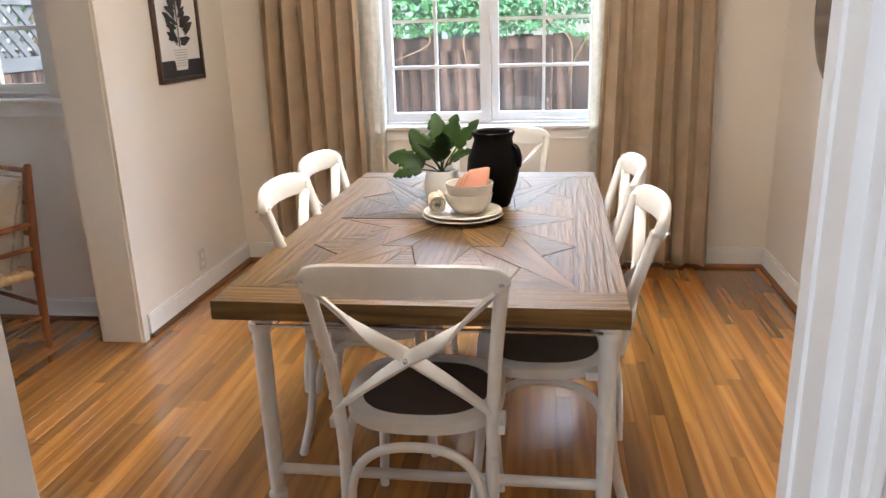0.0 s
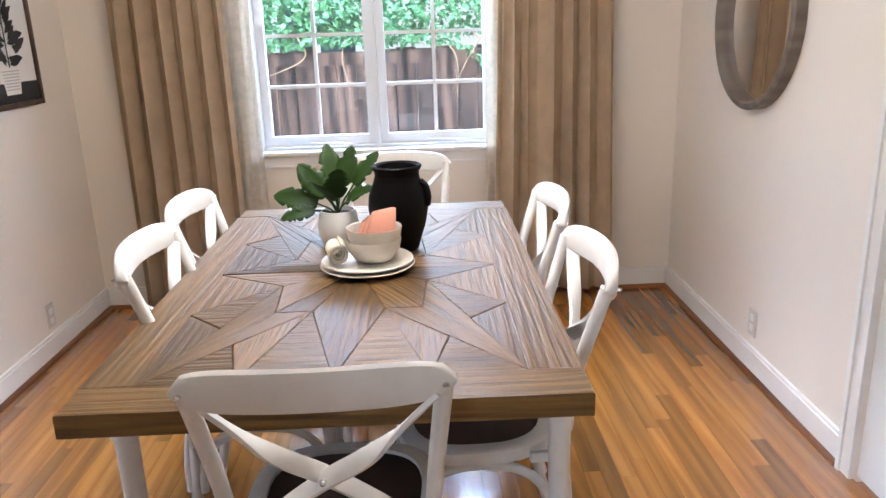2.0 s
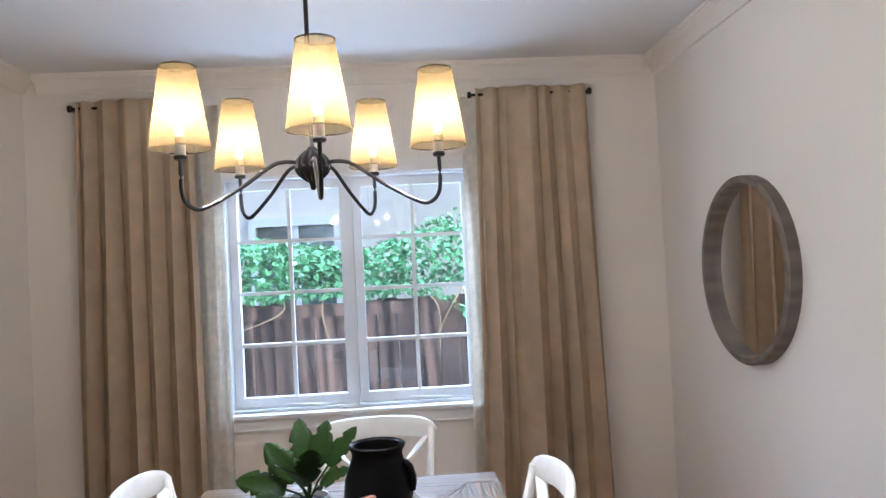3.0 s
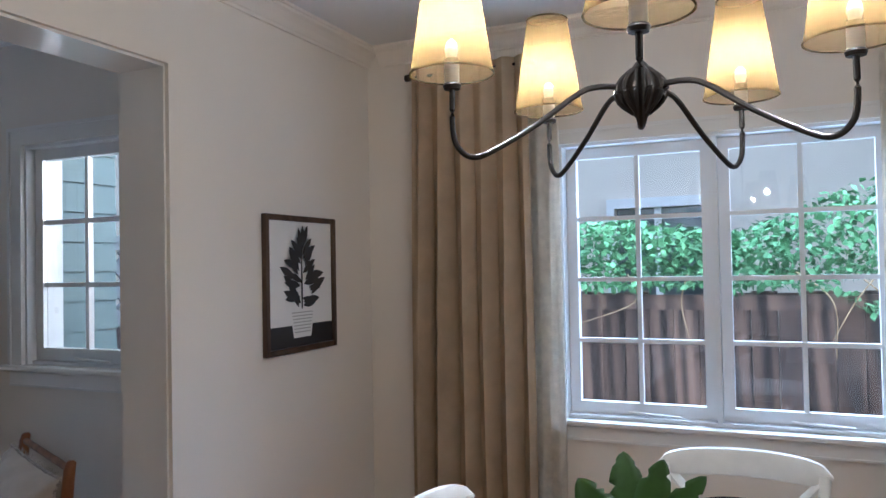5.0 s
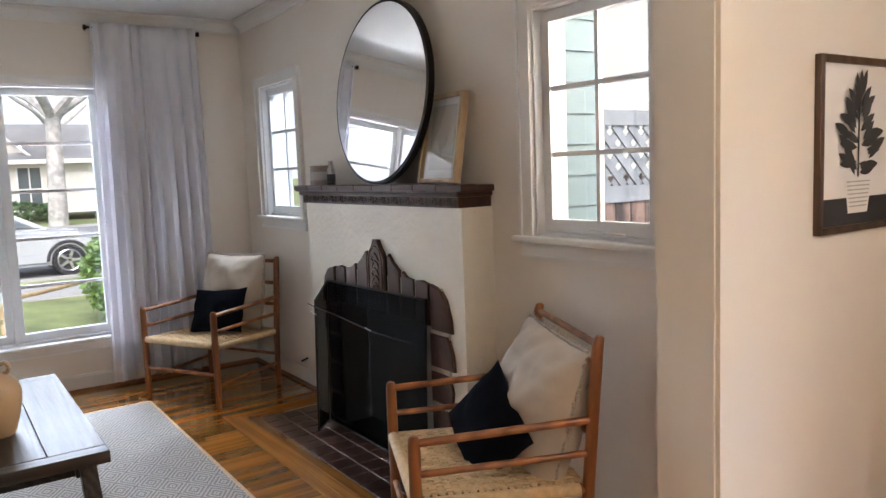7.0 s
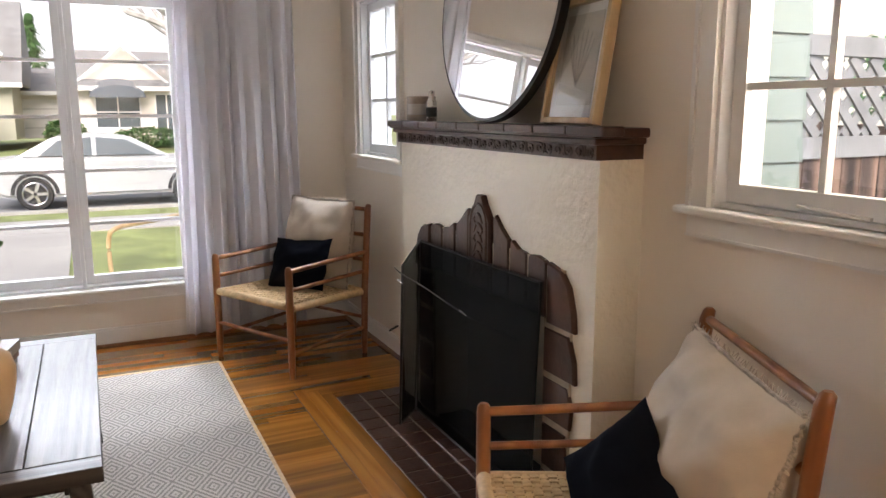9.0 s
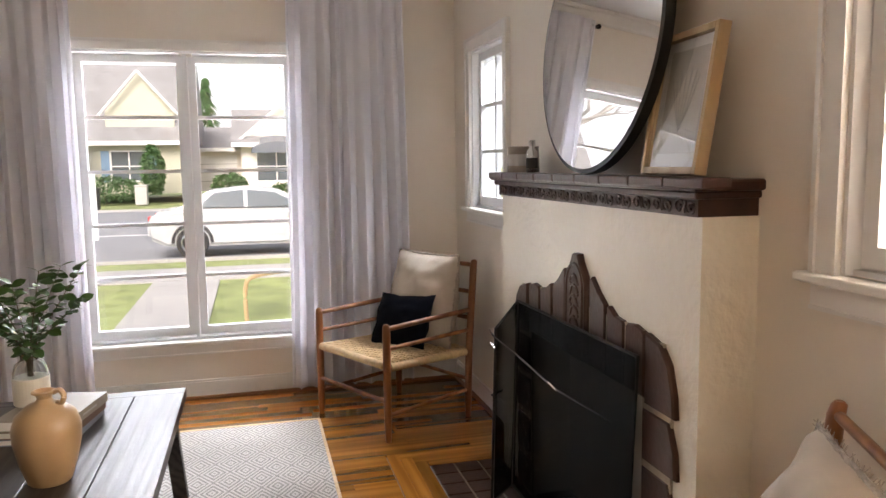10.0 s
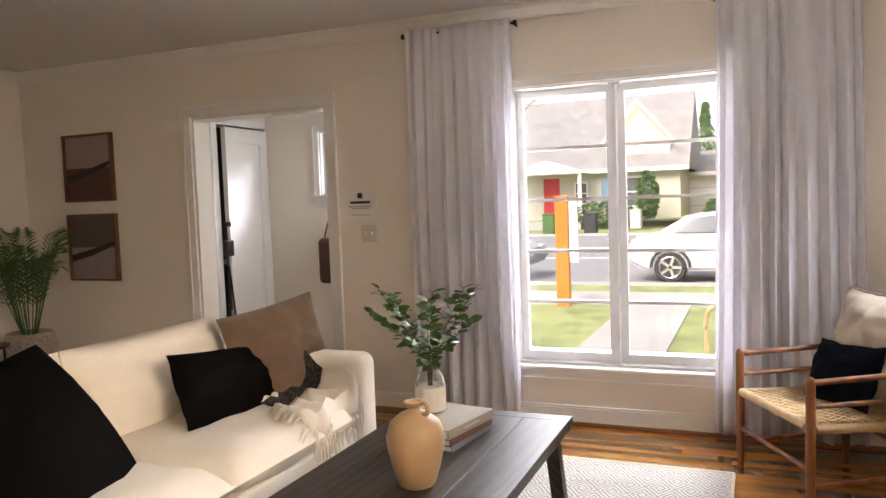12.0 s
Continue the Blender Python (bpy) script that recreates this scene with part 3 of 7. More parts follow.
moulding("shoe_trim", [(a, b, c, d, e, f) for a, b, c, d, e, f in DRUN + LRUN], "brown wooden shoe moulding at the floor", SHOE, [(0.030, 0.0, 0.012), (0.026, 0.012, 0.018), (0.021, 0.018, 0.022)])
CROWN = [(0.0, 0.088), (0.011, 0.088), (0.013, 0.078), (0.019, 0.072), (0.030, 0.050), (0.046, 0.032), (0.060, 0.024), (0.062, 0.014), (0.070, 0.011), (0.070, 0.0), (0.0, 0.0)]


def crown(name, runs, label, material):
    """A coved moulding under the ceiling; the profile is given as distance from the wall and drop from the ceiling."""
    bm = bmesh.new()
    for x0, y0, x1, y1, nx, ny in runs:
        p, q = [[bm.verts.new((x + nx * o, y + ny * o, H - d)) for o, d in CROWN] for x, y in ((x0, y0), (x1, y1))]
        n = len(p)
        for i in range(n):
            bm.faces.new((p[i], p[(i + 1) % n], q[(i + 1) % n], q[i]))
        bm.faces.new(p[::-1])
        bm.faces.new(q)
    bmesh.ops.recalc_face_normals(bm, faces=bm.faces[:])
    return setting(name, bm, material, label, "trim")


DTOP = [(NX1 + 0.07, ND, EX - 0.07, ND, 0, -1), (NX1, 1.19, NX1, ND, 1, 0), (EX, 1.19, EX, ND, -1, 0), (NX1 + 0.07, 1.19, EX - 0.07, 1.19, 0, 1)]
LTOP = [(WX + 0.07, NL, NX0 - 0.07, NL, 0, -1), (WX, SL, WX, NL, 1, 0), (NX0, SL, NX0, NL, -1, 0), (WX + 0.07, SL, NX0 - 0.07, SL, 0, 1)]
crown("crown_trim_dining", DTOP, "coved cream crown moulding", WALL)
crown("crown_trim_living", LTOP, "coved white crown moulding", TRIM)

# trim of the openings
bm = bmesh.new()
for xa, xb in ((NX1, NX1 + 0.012), (NX0 - 0.012, NX0)):
    box(bm, xa, xb, 3.56, 3.605, 0, 2.205)
    box(bm, xa, xb, 1.555, 1.6, 0, 2.205)
    box(bm, xa, xb, 1.6, 3.56, 2.16, 2.205)
GLOSS = mat("glossy_cream_enamel", (0.80, 0.755, 0.68), 0.16, var=0.03, scale=2, bump=0.05, bscale=12)
setting("trim_opening_lining", boxes((NX0 + 0.002, NX1 - 0.002, 1.604, 3.556, 2.150, 2.159), (NX0 + 0.002, NX1 - 0.002, 3.552, 3.559, 0.012, 2.150)), GLOSS, "glossy cream lining of the wide opening", "trim")
setting("trim_wide_opening", bm, WALL, "slim painted casing of the wide opening", "trim")
bm = bmesh.new()
for ya, yb in ((1.19, 1.208), (1.03, 1.05)):
    box(bm, -0.79, -0.715, ya, yb, 0, 2.13)
    box(bm, 0.115, 0.19, ya, yb, 0, 2.13)
    box(bm, -0.715, 0.115, ya, yb, 2.05, 2.13)
box(bm, -0.73, -0.71, 1.05, 1.19, 0, 2.06)
box(bm, 0.11, 0.13, 1.05, 1.19, 0, 2.06)
box(bm, -0.71, 0.11, 1.05, 1.19, 2.04, 2.06)
for xa, xb, out in ((0.119, 0.127, 0.006), (0.140, 0.158, 0.004), (0.172, 0.190, 0.010)):
    box(bm, xa, xb, 1.03 - out, 1.031, 0, 2.13)
    box(bm, -0.60 - xb, -0.60 - xa, 1.03 - out, 1.031, 0, 2.13)
box(bm, 0.104, 0.111, 1.125, 1.133, 0, 2.04)
box(bm, 0.106, 0.111, 1.155, 1.180, 0, 2.04)
box(bm, 0.097, 0.11, 1.075, 1.11, 0, 2.04)
box(bm, -0.71, -0.697, 1.075, 1.11, 0, 2.04)
setting("trim_hall_doorway", bm, SASH, "glossy white casing and jamb of the hall doorway", "trim")
bm = bmesh.new()
box(bm, WX, WX + 0.018, -0.895, -0.82, 0, 2.125)
box(bm, WX, WX + 0.018, 0.32, 0.395, 0, 2.125)
box(bm, WX, WX + 0.018, -0.82, 0.32, 2.05, 2.125)
box(bm, WX + 0.018, WX + 0.026, -0.895, -0.875, 0, 2.13)
box(bm, WX + 0.018, WX + 0.026, 0.375, 0.395, 0, 2.13)
box(bm, WX + 0.018, WX + 0.026, -0.875, 0.375, 2.108, 2.13)
box(bm, WX - 0.17, WX, -0.82, -0.80, 0, 2.05)
box(bm, WX - 0.17, WX, 0.30, 0.32, 0, 2.05)
box(bm, WX - 0.17, WX, -0.80, 0.30, 2.03, 2.05)
setting("trim_entry_doorway", bm, TRIM, "white moulded casing of the entry doorway", "trim")
bm = bmesh.new()
box(bm, EX - 0.018, EX, 2.13, 2.2, 0, 2.11)
box(bm, EX - 0.018, EX, 2.96, 3.03, 0, 2.11)
box(bm, EX - 0.018, EX, 2.2, 2.96, 2.04, 2.11)
box(bm, EX - 0.026, EX - 0.018, 3.01, 3.03, 0, 2.115)
setting("trim_side_door", bm, TRIM, "white casing round the side door", "trim")


DOORPAINT = mat("satin_white_door_paint", (0.78, 0.79, 0.80), 0.6, var=0.05, scale=3, bump=0.05, bscale=60, spec=0.3)


def panel_door(name, m, w, h, label, knob_side=1, panels=1):
    """A painted door that stands in x and z, hinged at x 0, with sunk panels and a knob."""
    d = thing(name, label, "door", m, kind="structure")
    st = 0.11
    bm = boxes((0, w, 0.010, 0.030, 0, h), (0, st, 0, 0.04, 0, h), (w - st, w, 0, 0.04, 0, h), (st, w - st, 0, 0.04, 0, 0.2), (st, w - st, 0, 0.04, h - 0.12, h))
    if panels > 1:
        box(bm, st, w - st, 0, 0.04, 0.95, 1.08)
    part("door_leaf", bm, DOORPAINT, d)
    kx = w - 0.06 if knob_side > 0 else 0.06
    kb = lathe([(0.026, 0), (0.026, 0.006), (0.010, 0.012), (0.010, 0.035), (0.024, 0.045), (0.027, 0.058), (0.018, 0.068), (0.0, 0.07)], 18)
    kb.transform(pose(kx, 0, 0.92, 90, 0, 0))
    part("door_knob", kb, STEEL, d, "aged metal door knob", True)
    return d


panel_door("door_1", pose(EX + 0.05, 2.2, 0.012, 0, 0, 90), 0.76, 2.02, "closed white panelled side door", 1, 2)
panel_door("door_2", pose(-7.55, -1.13, 0.012, 0, 0, 5), 0.63, 2.04, "white single-panel closet door, slightly ajar", 1)
bm = boxes((-7.58, -7.555, -1.12, -1.10, 0, 2.13), (-6.90, -6.83, -1.12, -1.10, 0, 2.13), (-7.555, -6.90, -1.12, -1.10, 2.075, 2.13))
setting("trim_closet_door", bm, SASH, "white casing round the closet door", "trim")


def window(name, m, w, z0, h, glass_y, sashes, cols, rows, label, casing=0.06, thick=0.17, stile=0.042, top=0.045, bottom=0.05, bar=0.018, latch=True):
    """A casement window set in a wall whose inner face is y 0; x runs along the wall, y outwards."""
    win = thing(name, label, "window", m, kind="structure")
    fr = boxes((-w / 2, -w / 2 + 0.012, 0.0, thick, z0, z0 + h), (w / 2 - 0.012, w / 2, 0.0, thick, z0, z0 + h), (-w / 2 + 0.012, w / 2 - 0.012, 0.0, thick, z0 + h - 0.012, z0 + h), (-w / 2 + 0.012, w / 2 - 0.012, 0.022, thick + 0.04, z0, z0 + 0.014))
    part("window_frame", fr, SASH, win)
    cs = boxes((-w / 2 - casing, -w / 2, -0.018, 0, z0, z0 + h + casing), (w / 2, w / 2 + casing, -0.018, 0, z0, z0 + h + casing), (-w / 2, w / 2, -0.018, 0, z0 + h, z0 + h + casing),
               (-w / 2 - casing, -w / 2 - casing + 0.014, -0.026, -0.018, z0, z0 + h + casing), (w / 2 + casing - 0.014, w / 2 + casing, -0.026, -0.018, z0, z0 + h + casing), (-w / 2 - casing + 0.014, w / 2 + casing - 0.014, -0.026, -0.018, z0 + h + casing - 0.014, z0 + h + casing))
    part("casing", cs, TRIM, win)
    sill = rbox(-w / 2 - casing - 0.03, w / 2 + casing + 0.03, -0.045, 0.022, z0 - 0.022, z0, 0.006)
    part("window_sill", sill, TRIM, win)
    ap = boxes((-w / 2 - casing, w / 2 + casing, -0.016, 0, z0 - 0.085, z0 - 0.022), (-w / 2 - casing, w / 2 + casing, -0.021, -0.016, z0 - 0.085, z0 - 0.076))
    part("apron", ap, TRIM, win)
    inner = w - 0.024
    post = 0.020 if sashes > 1 else 0.0
    sw = (inner - post * (sashes - 1)) / sashes
    if post:
        part("mullion", boxes((-post / 2, post / 2, 0.02, thick - 0.02, z0 + 0.014, z0 + h - 0.012)), SASH, win)
    for k in range(sashes):
        x0 = -inner / 2 + k * (sw + post) + 0.002
        x1 = x0 + sw - 0.004
        a, b = z0 + 0.016, z0 + h - 0.014
        g0, g1 = glass_y - 0.02, glass_y + 0.02
        sash = bmesh.new()
        box(sash, x0, x0 + stile, g0, g1, a, b)
        box(sash, x1 - stile, x1, g0, g1, a, b)
        box(sash, x0 + stile, x1 - stile, g0, g1, a, a + bottom)
        box(sash, x0 + stile, x1 - stile, g0, g1, b - top, b)
        s = part("sash", sash, SASH, win)
        ix0, ix1, iz0, iz1 = x0 + stile, x1 - stile, a + bottom, b - top
        for c in range(1, cols):
            x = ix0 + (ix1 - ix0) * c / cols
            part("glazing_bar", boxes((x - bar / 2, x + bar / 2, glass_y - 0.014, glass_y + 0.012, iz0, iz1)), SASH, s)
        for r in range(1, rows):
            z = iz0 + (iz1 - iz0) * r / rows
            part("glazing_bar", boxes((ix0, ix1, glass_y - 0.016, glass_y + 0.014, z - bar / 2, z + bar / 2)), SASH, s)
        for c in range(cols):
            for r in range(rows):
                xa, xb = ix0 + (ix1 - ix0) * c / cols, ix0 + (ix1 - ix0) * (c + 1) / cols
                za, zb = iz0 + (iz1 - iz0) * r / rows, iz0 + (iz1 - iz0) * (r + 1) / rows
                p = part("pane", boxes((xa, xb, glass_y - 0.0015, glass_y + 0.0015, za, zb)), GLASS, s)
                p.visible_shadow = False
        if latch:
            hx = (x0 + x1) / 2
            part("stay_arm", tube([(hx - 0.05, glass_y - 0.03, z0 + 0.03), (hx + 0.10, glass_y - 0.05, z0 + 0.026), (hx + 0.16, glass_y - 0.05, z0 + 0.024)], 0.005, 6), TRIM, win)
    return win


window("window_1", pose(-0.47, ND, 0), 1.24, 0.84, 1.16, 0.085, 2, 2, 4, "white two-leaf casement window, four rows of panes")
window("window_2", pose(WX, 2.23, 0, 0, 0, 90), 1.23, 0.36, 1.68, 0.10, 2, 1, 5, "large white front window with horizontal glazing bars", latch=False, bar=0.02)
window("window_3", pose(-2.75, NL, 0), 0.60, 1.125, 0.892, 0.06, 1, 2, 3, "small white casement window beside the fireplace", casing=0.072)
window("window_4", pose(-5.61, NL, 0), 0.60, 1.125, 0.892, 0.06, 1, 2, 3, "small white casement window in the corner", latch=False, casing=0.072)
window("window_5", pose(-7.6, -0.29, 0, 0, 0, 90), 0.54, 1.47, 0.55, 0.06, 1, 1, 1, "small white window in the entry", latch=False)
latch = part("window_latch", rbox(-6.325, -6.30, 2.20, 2.27, 2.012, 2.037, 0.003), TRIM)
latch.parent = bpy.data.objects["window_2"]
latch.matrix_parent_inverse = bpy.data.objects["window_2"].matrix_basis.inverted()


# ---- fittings on walls and ceilings ----
def outlet(m, label):
    o = thing("wall_outlet", label, "outlet", m)
    part("cover_plate", rbox(-0.036, 0.036, -0.006, 0, -0.058, 0.058, 0.003), PLATE, o)
    for z in (-0.022, 0.022):
        part("socket", rbox(-0.016, 0.016, -0.009, -0.006, z - 0.014, z + 0.014, 0.002), TRIM, o)
    return o


outlet(pose(NX1, 4.24, 0.20, 0, 0, 90), "ivory wall outlet above the baseboard")
outlet(pose(EX, 3.76, 0.22, 0, 0, -90), "white wall outlet low on the side wall")

sw = thing("light_switch", "ivory double light switch beside the entry doorway", "switch", pose(WX, 0.615, 1.182, 0, 0, 90))
part("cover_plate", rbox(-0.058, 0.058, -0.006, 0, -0.058, 0.058, 0.003), PLATE, sw)
for x in (-0.023, 0.023):
    part("toggle", rbox(x - 0.005, x + 0.005, -0.018, -0.006, -0.012, 0.010, 0.002), TRIM, sw)

nt = thing("paper_notice", "white printed paper notice taped to the wall", "notice", pose(WX, 0.555, 1.36, 0, 0, 90))
part("sheet", rbox(-0.125, 0.125, -0.003, 0, -0.10, 0.10, 0.001, 1), PAPER, nt)
part("emblem", boxes((-0.018, 0.018, -0.005, -0.003, 0.055, 0.09)), INK, nt)
for z, w, t in ((0.028, 0.075, 0.008), (0.000, 0.085, 0.004), (-0.012, 0.06, 0.004), (-0.055, 0.07, 0.003)):
    part("text_bar", boxes((-w, w, -0.005, -0.003, z - t, z + t)), PRINTGREY if t < 0.005 else INK, nt)

vent = thing("ceiling_vent", "white metal ceiling vent with dark slots", "vent", pose(-4.28, 3.57, H))
# Near-black sheet paints in the unlit depth behind the slats.
part("duct_shade", boxes((-0.16, 0.16, -0.08, 0.08, -0.006, -0.002)), SOOT_AND_SHADE, vent)
part("vent_rim", boxes((-0.18, 0.18, -0.10, -0.075, -0.014, 0), (-0.18, 0.18, 0.075, 0.10, -0.014, 0), (-0.18, -0.155, -0.075, 0.075, -0.014, 0), (0.155, 0.18, -0.075, 0.075, -0.014, 0)), TRIM, vent)
for k in range(9):
    y = -0.064 + k * 0.016
    b = boxes((-0.155, 0.155, -0.005, 0.005, -0.001, 0.001))
    b.transform(pose(0, y, -0.009, 35, 0, 0))
    part("slat", b, TRIM, vent)


def curtain_set(name, m, width, drop, folds, depth, cloth_mat, label, seed, rod_ext=0.03, flare=0.04, lining=None):
    """A rod on two brackets and the curtain that hangs from it; x along the wall, y into the room."""
    c = thing(name, label, "curtain", m)
    rod = part("curtain_rod", tube([(-width / 2 - rod_ext, 0, 0), (width / 2 + rod_ext, 0, 0)], 0.007, 10), BLACK_METAL, c, "thin black curtain rod", True)
    for x in (-width / 2 - rod_ext, width / 2 + rod_ext):
        part("finial", tube([(x - 0.008, 0, 0), (x + 0.008, 0, 0)], 0.016, 12), BLACK_METAL, rod, "", True)
        part("bracket", tube([(x * 0.97, 0, -0.004), (x * 0.97, -0.075, -0.004)], 0.006, 8), BLACK_METAL, rod)
    d = drape("cloth", width, drop, folds, depth, cloth_mat, c, seed, flare)
    d.location = (0, 0.024, 0.03)
    if lining:
        e = drape("lining", lining[1], drop, 2, 0.012, SLUB, c, seed + 50, 0.02)
        e.location = (lining[0], -0.022, 0.0)
        tagged(e, "paler slubbed inner edge of the curtain")
    return c


curtain_set("dining_curtain", pose(-1.465, 4.775, 2.35, 0, 0, 180), 0.54, 2.33, 6, 0.056, LINEN, "floor-length beige linen curtain on a short black rod", 3, lining=(-0.315, 0.15))
curtain_set("dining_curtain", pose(0.445, 4.775, 2.35, 0, 0, 180), 0.54, 2.33, 6, 0.056, LINEN, "floor-length beige linen curtain on a short black rod", 9, flare=0.10, lining=(0.26, 0.17))
curtain_set("sheer_curtain", pose(-6.195, 1.32, 2.41, 0, 0, -90), 0.67, 2.39, 9, 0.040, SHEER, "floor-length white sheer curtain on a short black rod", 5)
curtain_set("sheer_curtain", pose(-6.195, 3.14, 2.41, 0, 0, -90), 0.67, 2.39, 9, 0.040, SHEER, "floor-length white sheer curtain on a short black rod", 14, flare=0.08)


# ---- dining room ----
def dining_table(m):
    """Pine top in a star of boards on white turned legs."""
    t = thing("dining_table", "reclaimed pine dining table on chipped white legs", "table", m)
    X, Y = 0.525, 0.845
    bx, by = 0.115, 0.115
    part("tabletop", rbox(-X + 0.004, X - 0.004, -Y + 0.004, Y - 0.004, 0.70, 0.738, 0.004), TABLETOP, t)

    def board(poly, ang):
        """One board of the top with its grain along ang."""
        cx, cy = sum(p[0] for p in poly) / len(poly), sum(p[1] for p in poly) / len(poly)
        gap = 0.0014
        loc = []
        for px, py in poly:
            dx, dy = px - cx, py - cy
            q = 1 - gap / max(math.hypot(dx, dy), 0.01)
            a = radians(-ang)
            loc.append(((dx * math.cos(a) - dy * math.sin(a)) * q, (dx * math.sin(a) + dy * math.cos(a)) * q))
        area = sum(loc[i][0] * loc[(i + 1) % len(loc)][1] - loc[(i + 1) % len(loc)][0] * loc[i][1] for i in range(len(loc)))
        if area < 0:
            loc.reverse()
        o = part("board", prism(loc, 0.702, 0.7515 + random.uniform(-0.0008, 0.0008), chamfer=0.0025), TABLETOP, t)
        o.matrix_basis = pose(cx, cy, 0, 0, 0, ang)
    # outer boards
    board([(-X, -Y), (X, -Y), (X, -Y + by), (-X, -Y + by)], 0)
    board([(-X, Y - by), (X, Y - by), (X, Y), (-X, Y)], 0)
    board([(-X, -Y + by), (-X + bx, -Y + by), (-X + bx, Y - by), (-X, Y - by)], 90)
    board([(X - bx, -Y + by), (X, -Y + by), (X, Y - by), (X - bx, Y - by)], 90)
    a, b = X - bx, Y - by
    diag = math.degrees(math.atan2(b, a))
    for sx in (1, -1):
        for sy in (1, -1):
            C, E, N, K = (0, 0), (sx * a, 0), (0, sy * b), (sx * a, sy * b)
            S1, S2 = (sx * a * 0.50, sy * b * 0.17), (sx * a * 0.23, sy * b * 0.46)
            M1 = (sx * a, sy * b * 0.45)
            M2 = (sx * a * 0.5, sy * b)
            D = (sx * a * 0.46, sy * b * 0.46)
            board([C, E, S1], 0)
            board([C, S2, N], 90)
            board([C, S1, D], sx * sy * diag)
            board([C, D, S2], sx * sy * diag)
            board([D, S1, K], sx * sy * diag)
            board([D, K, S2], sx * sy * diag)
            T = (sx * a * 0.75, sy * b * 0.585)
            board([S1, E, M1], 90)
            board([S1, M1, T], 0)
            board([M1, K, T], 90)
            U = (sx * a * 0.615, sy * b * 0.73)
            board([S2, U, M2], 90)
            board([U, K, M2], 0)
            board([S2, M2, N], 0)
    for sy in (-1, 1):
        part("apron_rail", rbox(-0.46, 0.46, sy * 0.72 - 0.012, sy * 0.72 + 0.012, 0.655, 0.70, 0.003), CHIPPED, t, "chipped white rail under the top")
        part("stretcher", tube([(-0.47, sy * 0.665, 0.155), (0.47, sy * 0.665, 0.155)], 0.016, 12), CHIPPED, t, "", True)
        part("tie_rod", tube([(-0.47, sy * 0.70, 0.628), (0.47, sy * 0.70, 0.628)], 0.005, 8), STEEL, t, "thin metal tie rod")
    for sx in (-1, 1):
        part("apron_rail", rbox(sx * 0.46 - 0.012, sx * 0.46 + 0.012, -0.70, 0.70, 0.655, 0.70, 0.003), CHIPPED, t)
    prof = [(r * 0.88, z) for r, z in ((0.017, 0.0), (0.021, 0.004), (0.021, 0.055), (0.031, 0.058), (0.033, 0.066), (0.031, 0.074), (0.022, 0.078), (0.024, 0.09), (0.027, 0.3), (0.029, 0.6), (0.036, 0.604), (0.038, 0.615), (0.036, 0.626), (0.029, 0.63), (0.029, 0.70))]
    leg = mesh_of(lathe(prof, 20), "leg", True)
    for sx in (-1, 1):
        for sy in (-1, 1):
            shared("leg", leg, CHIPPED, t, pose(sx * 0.480 + 0.008, sy * 0.665, 0))
    return t


dining_table(pose(-0.446, 3.042, 0))


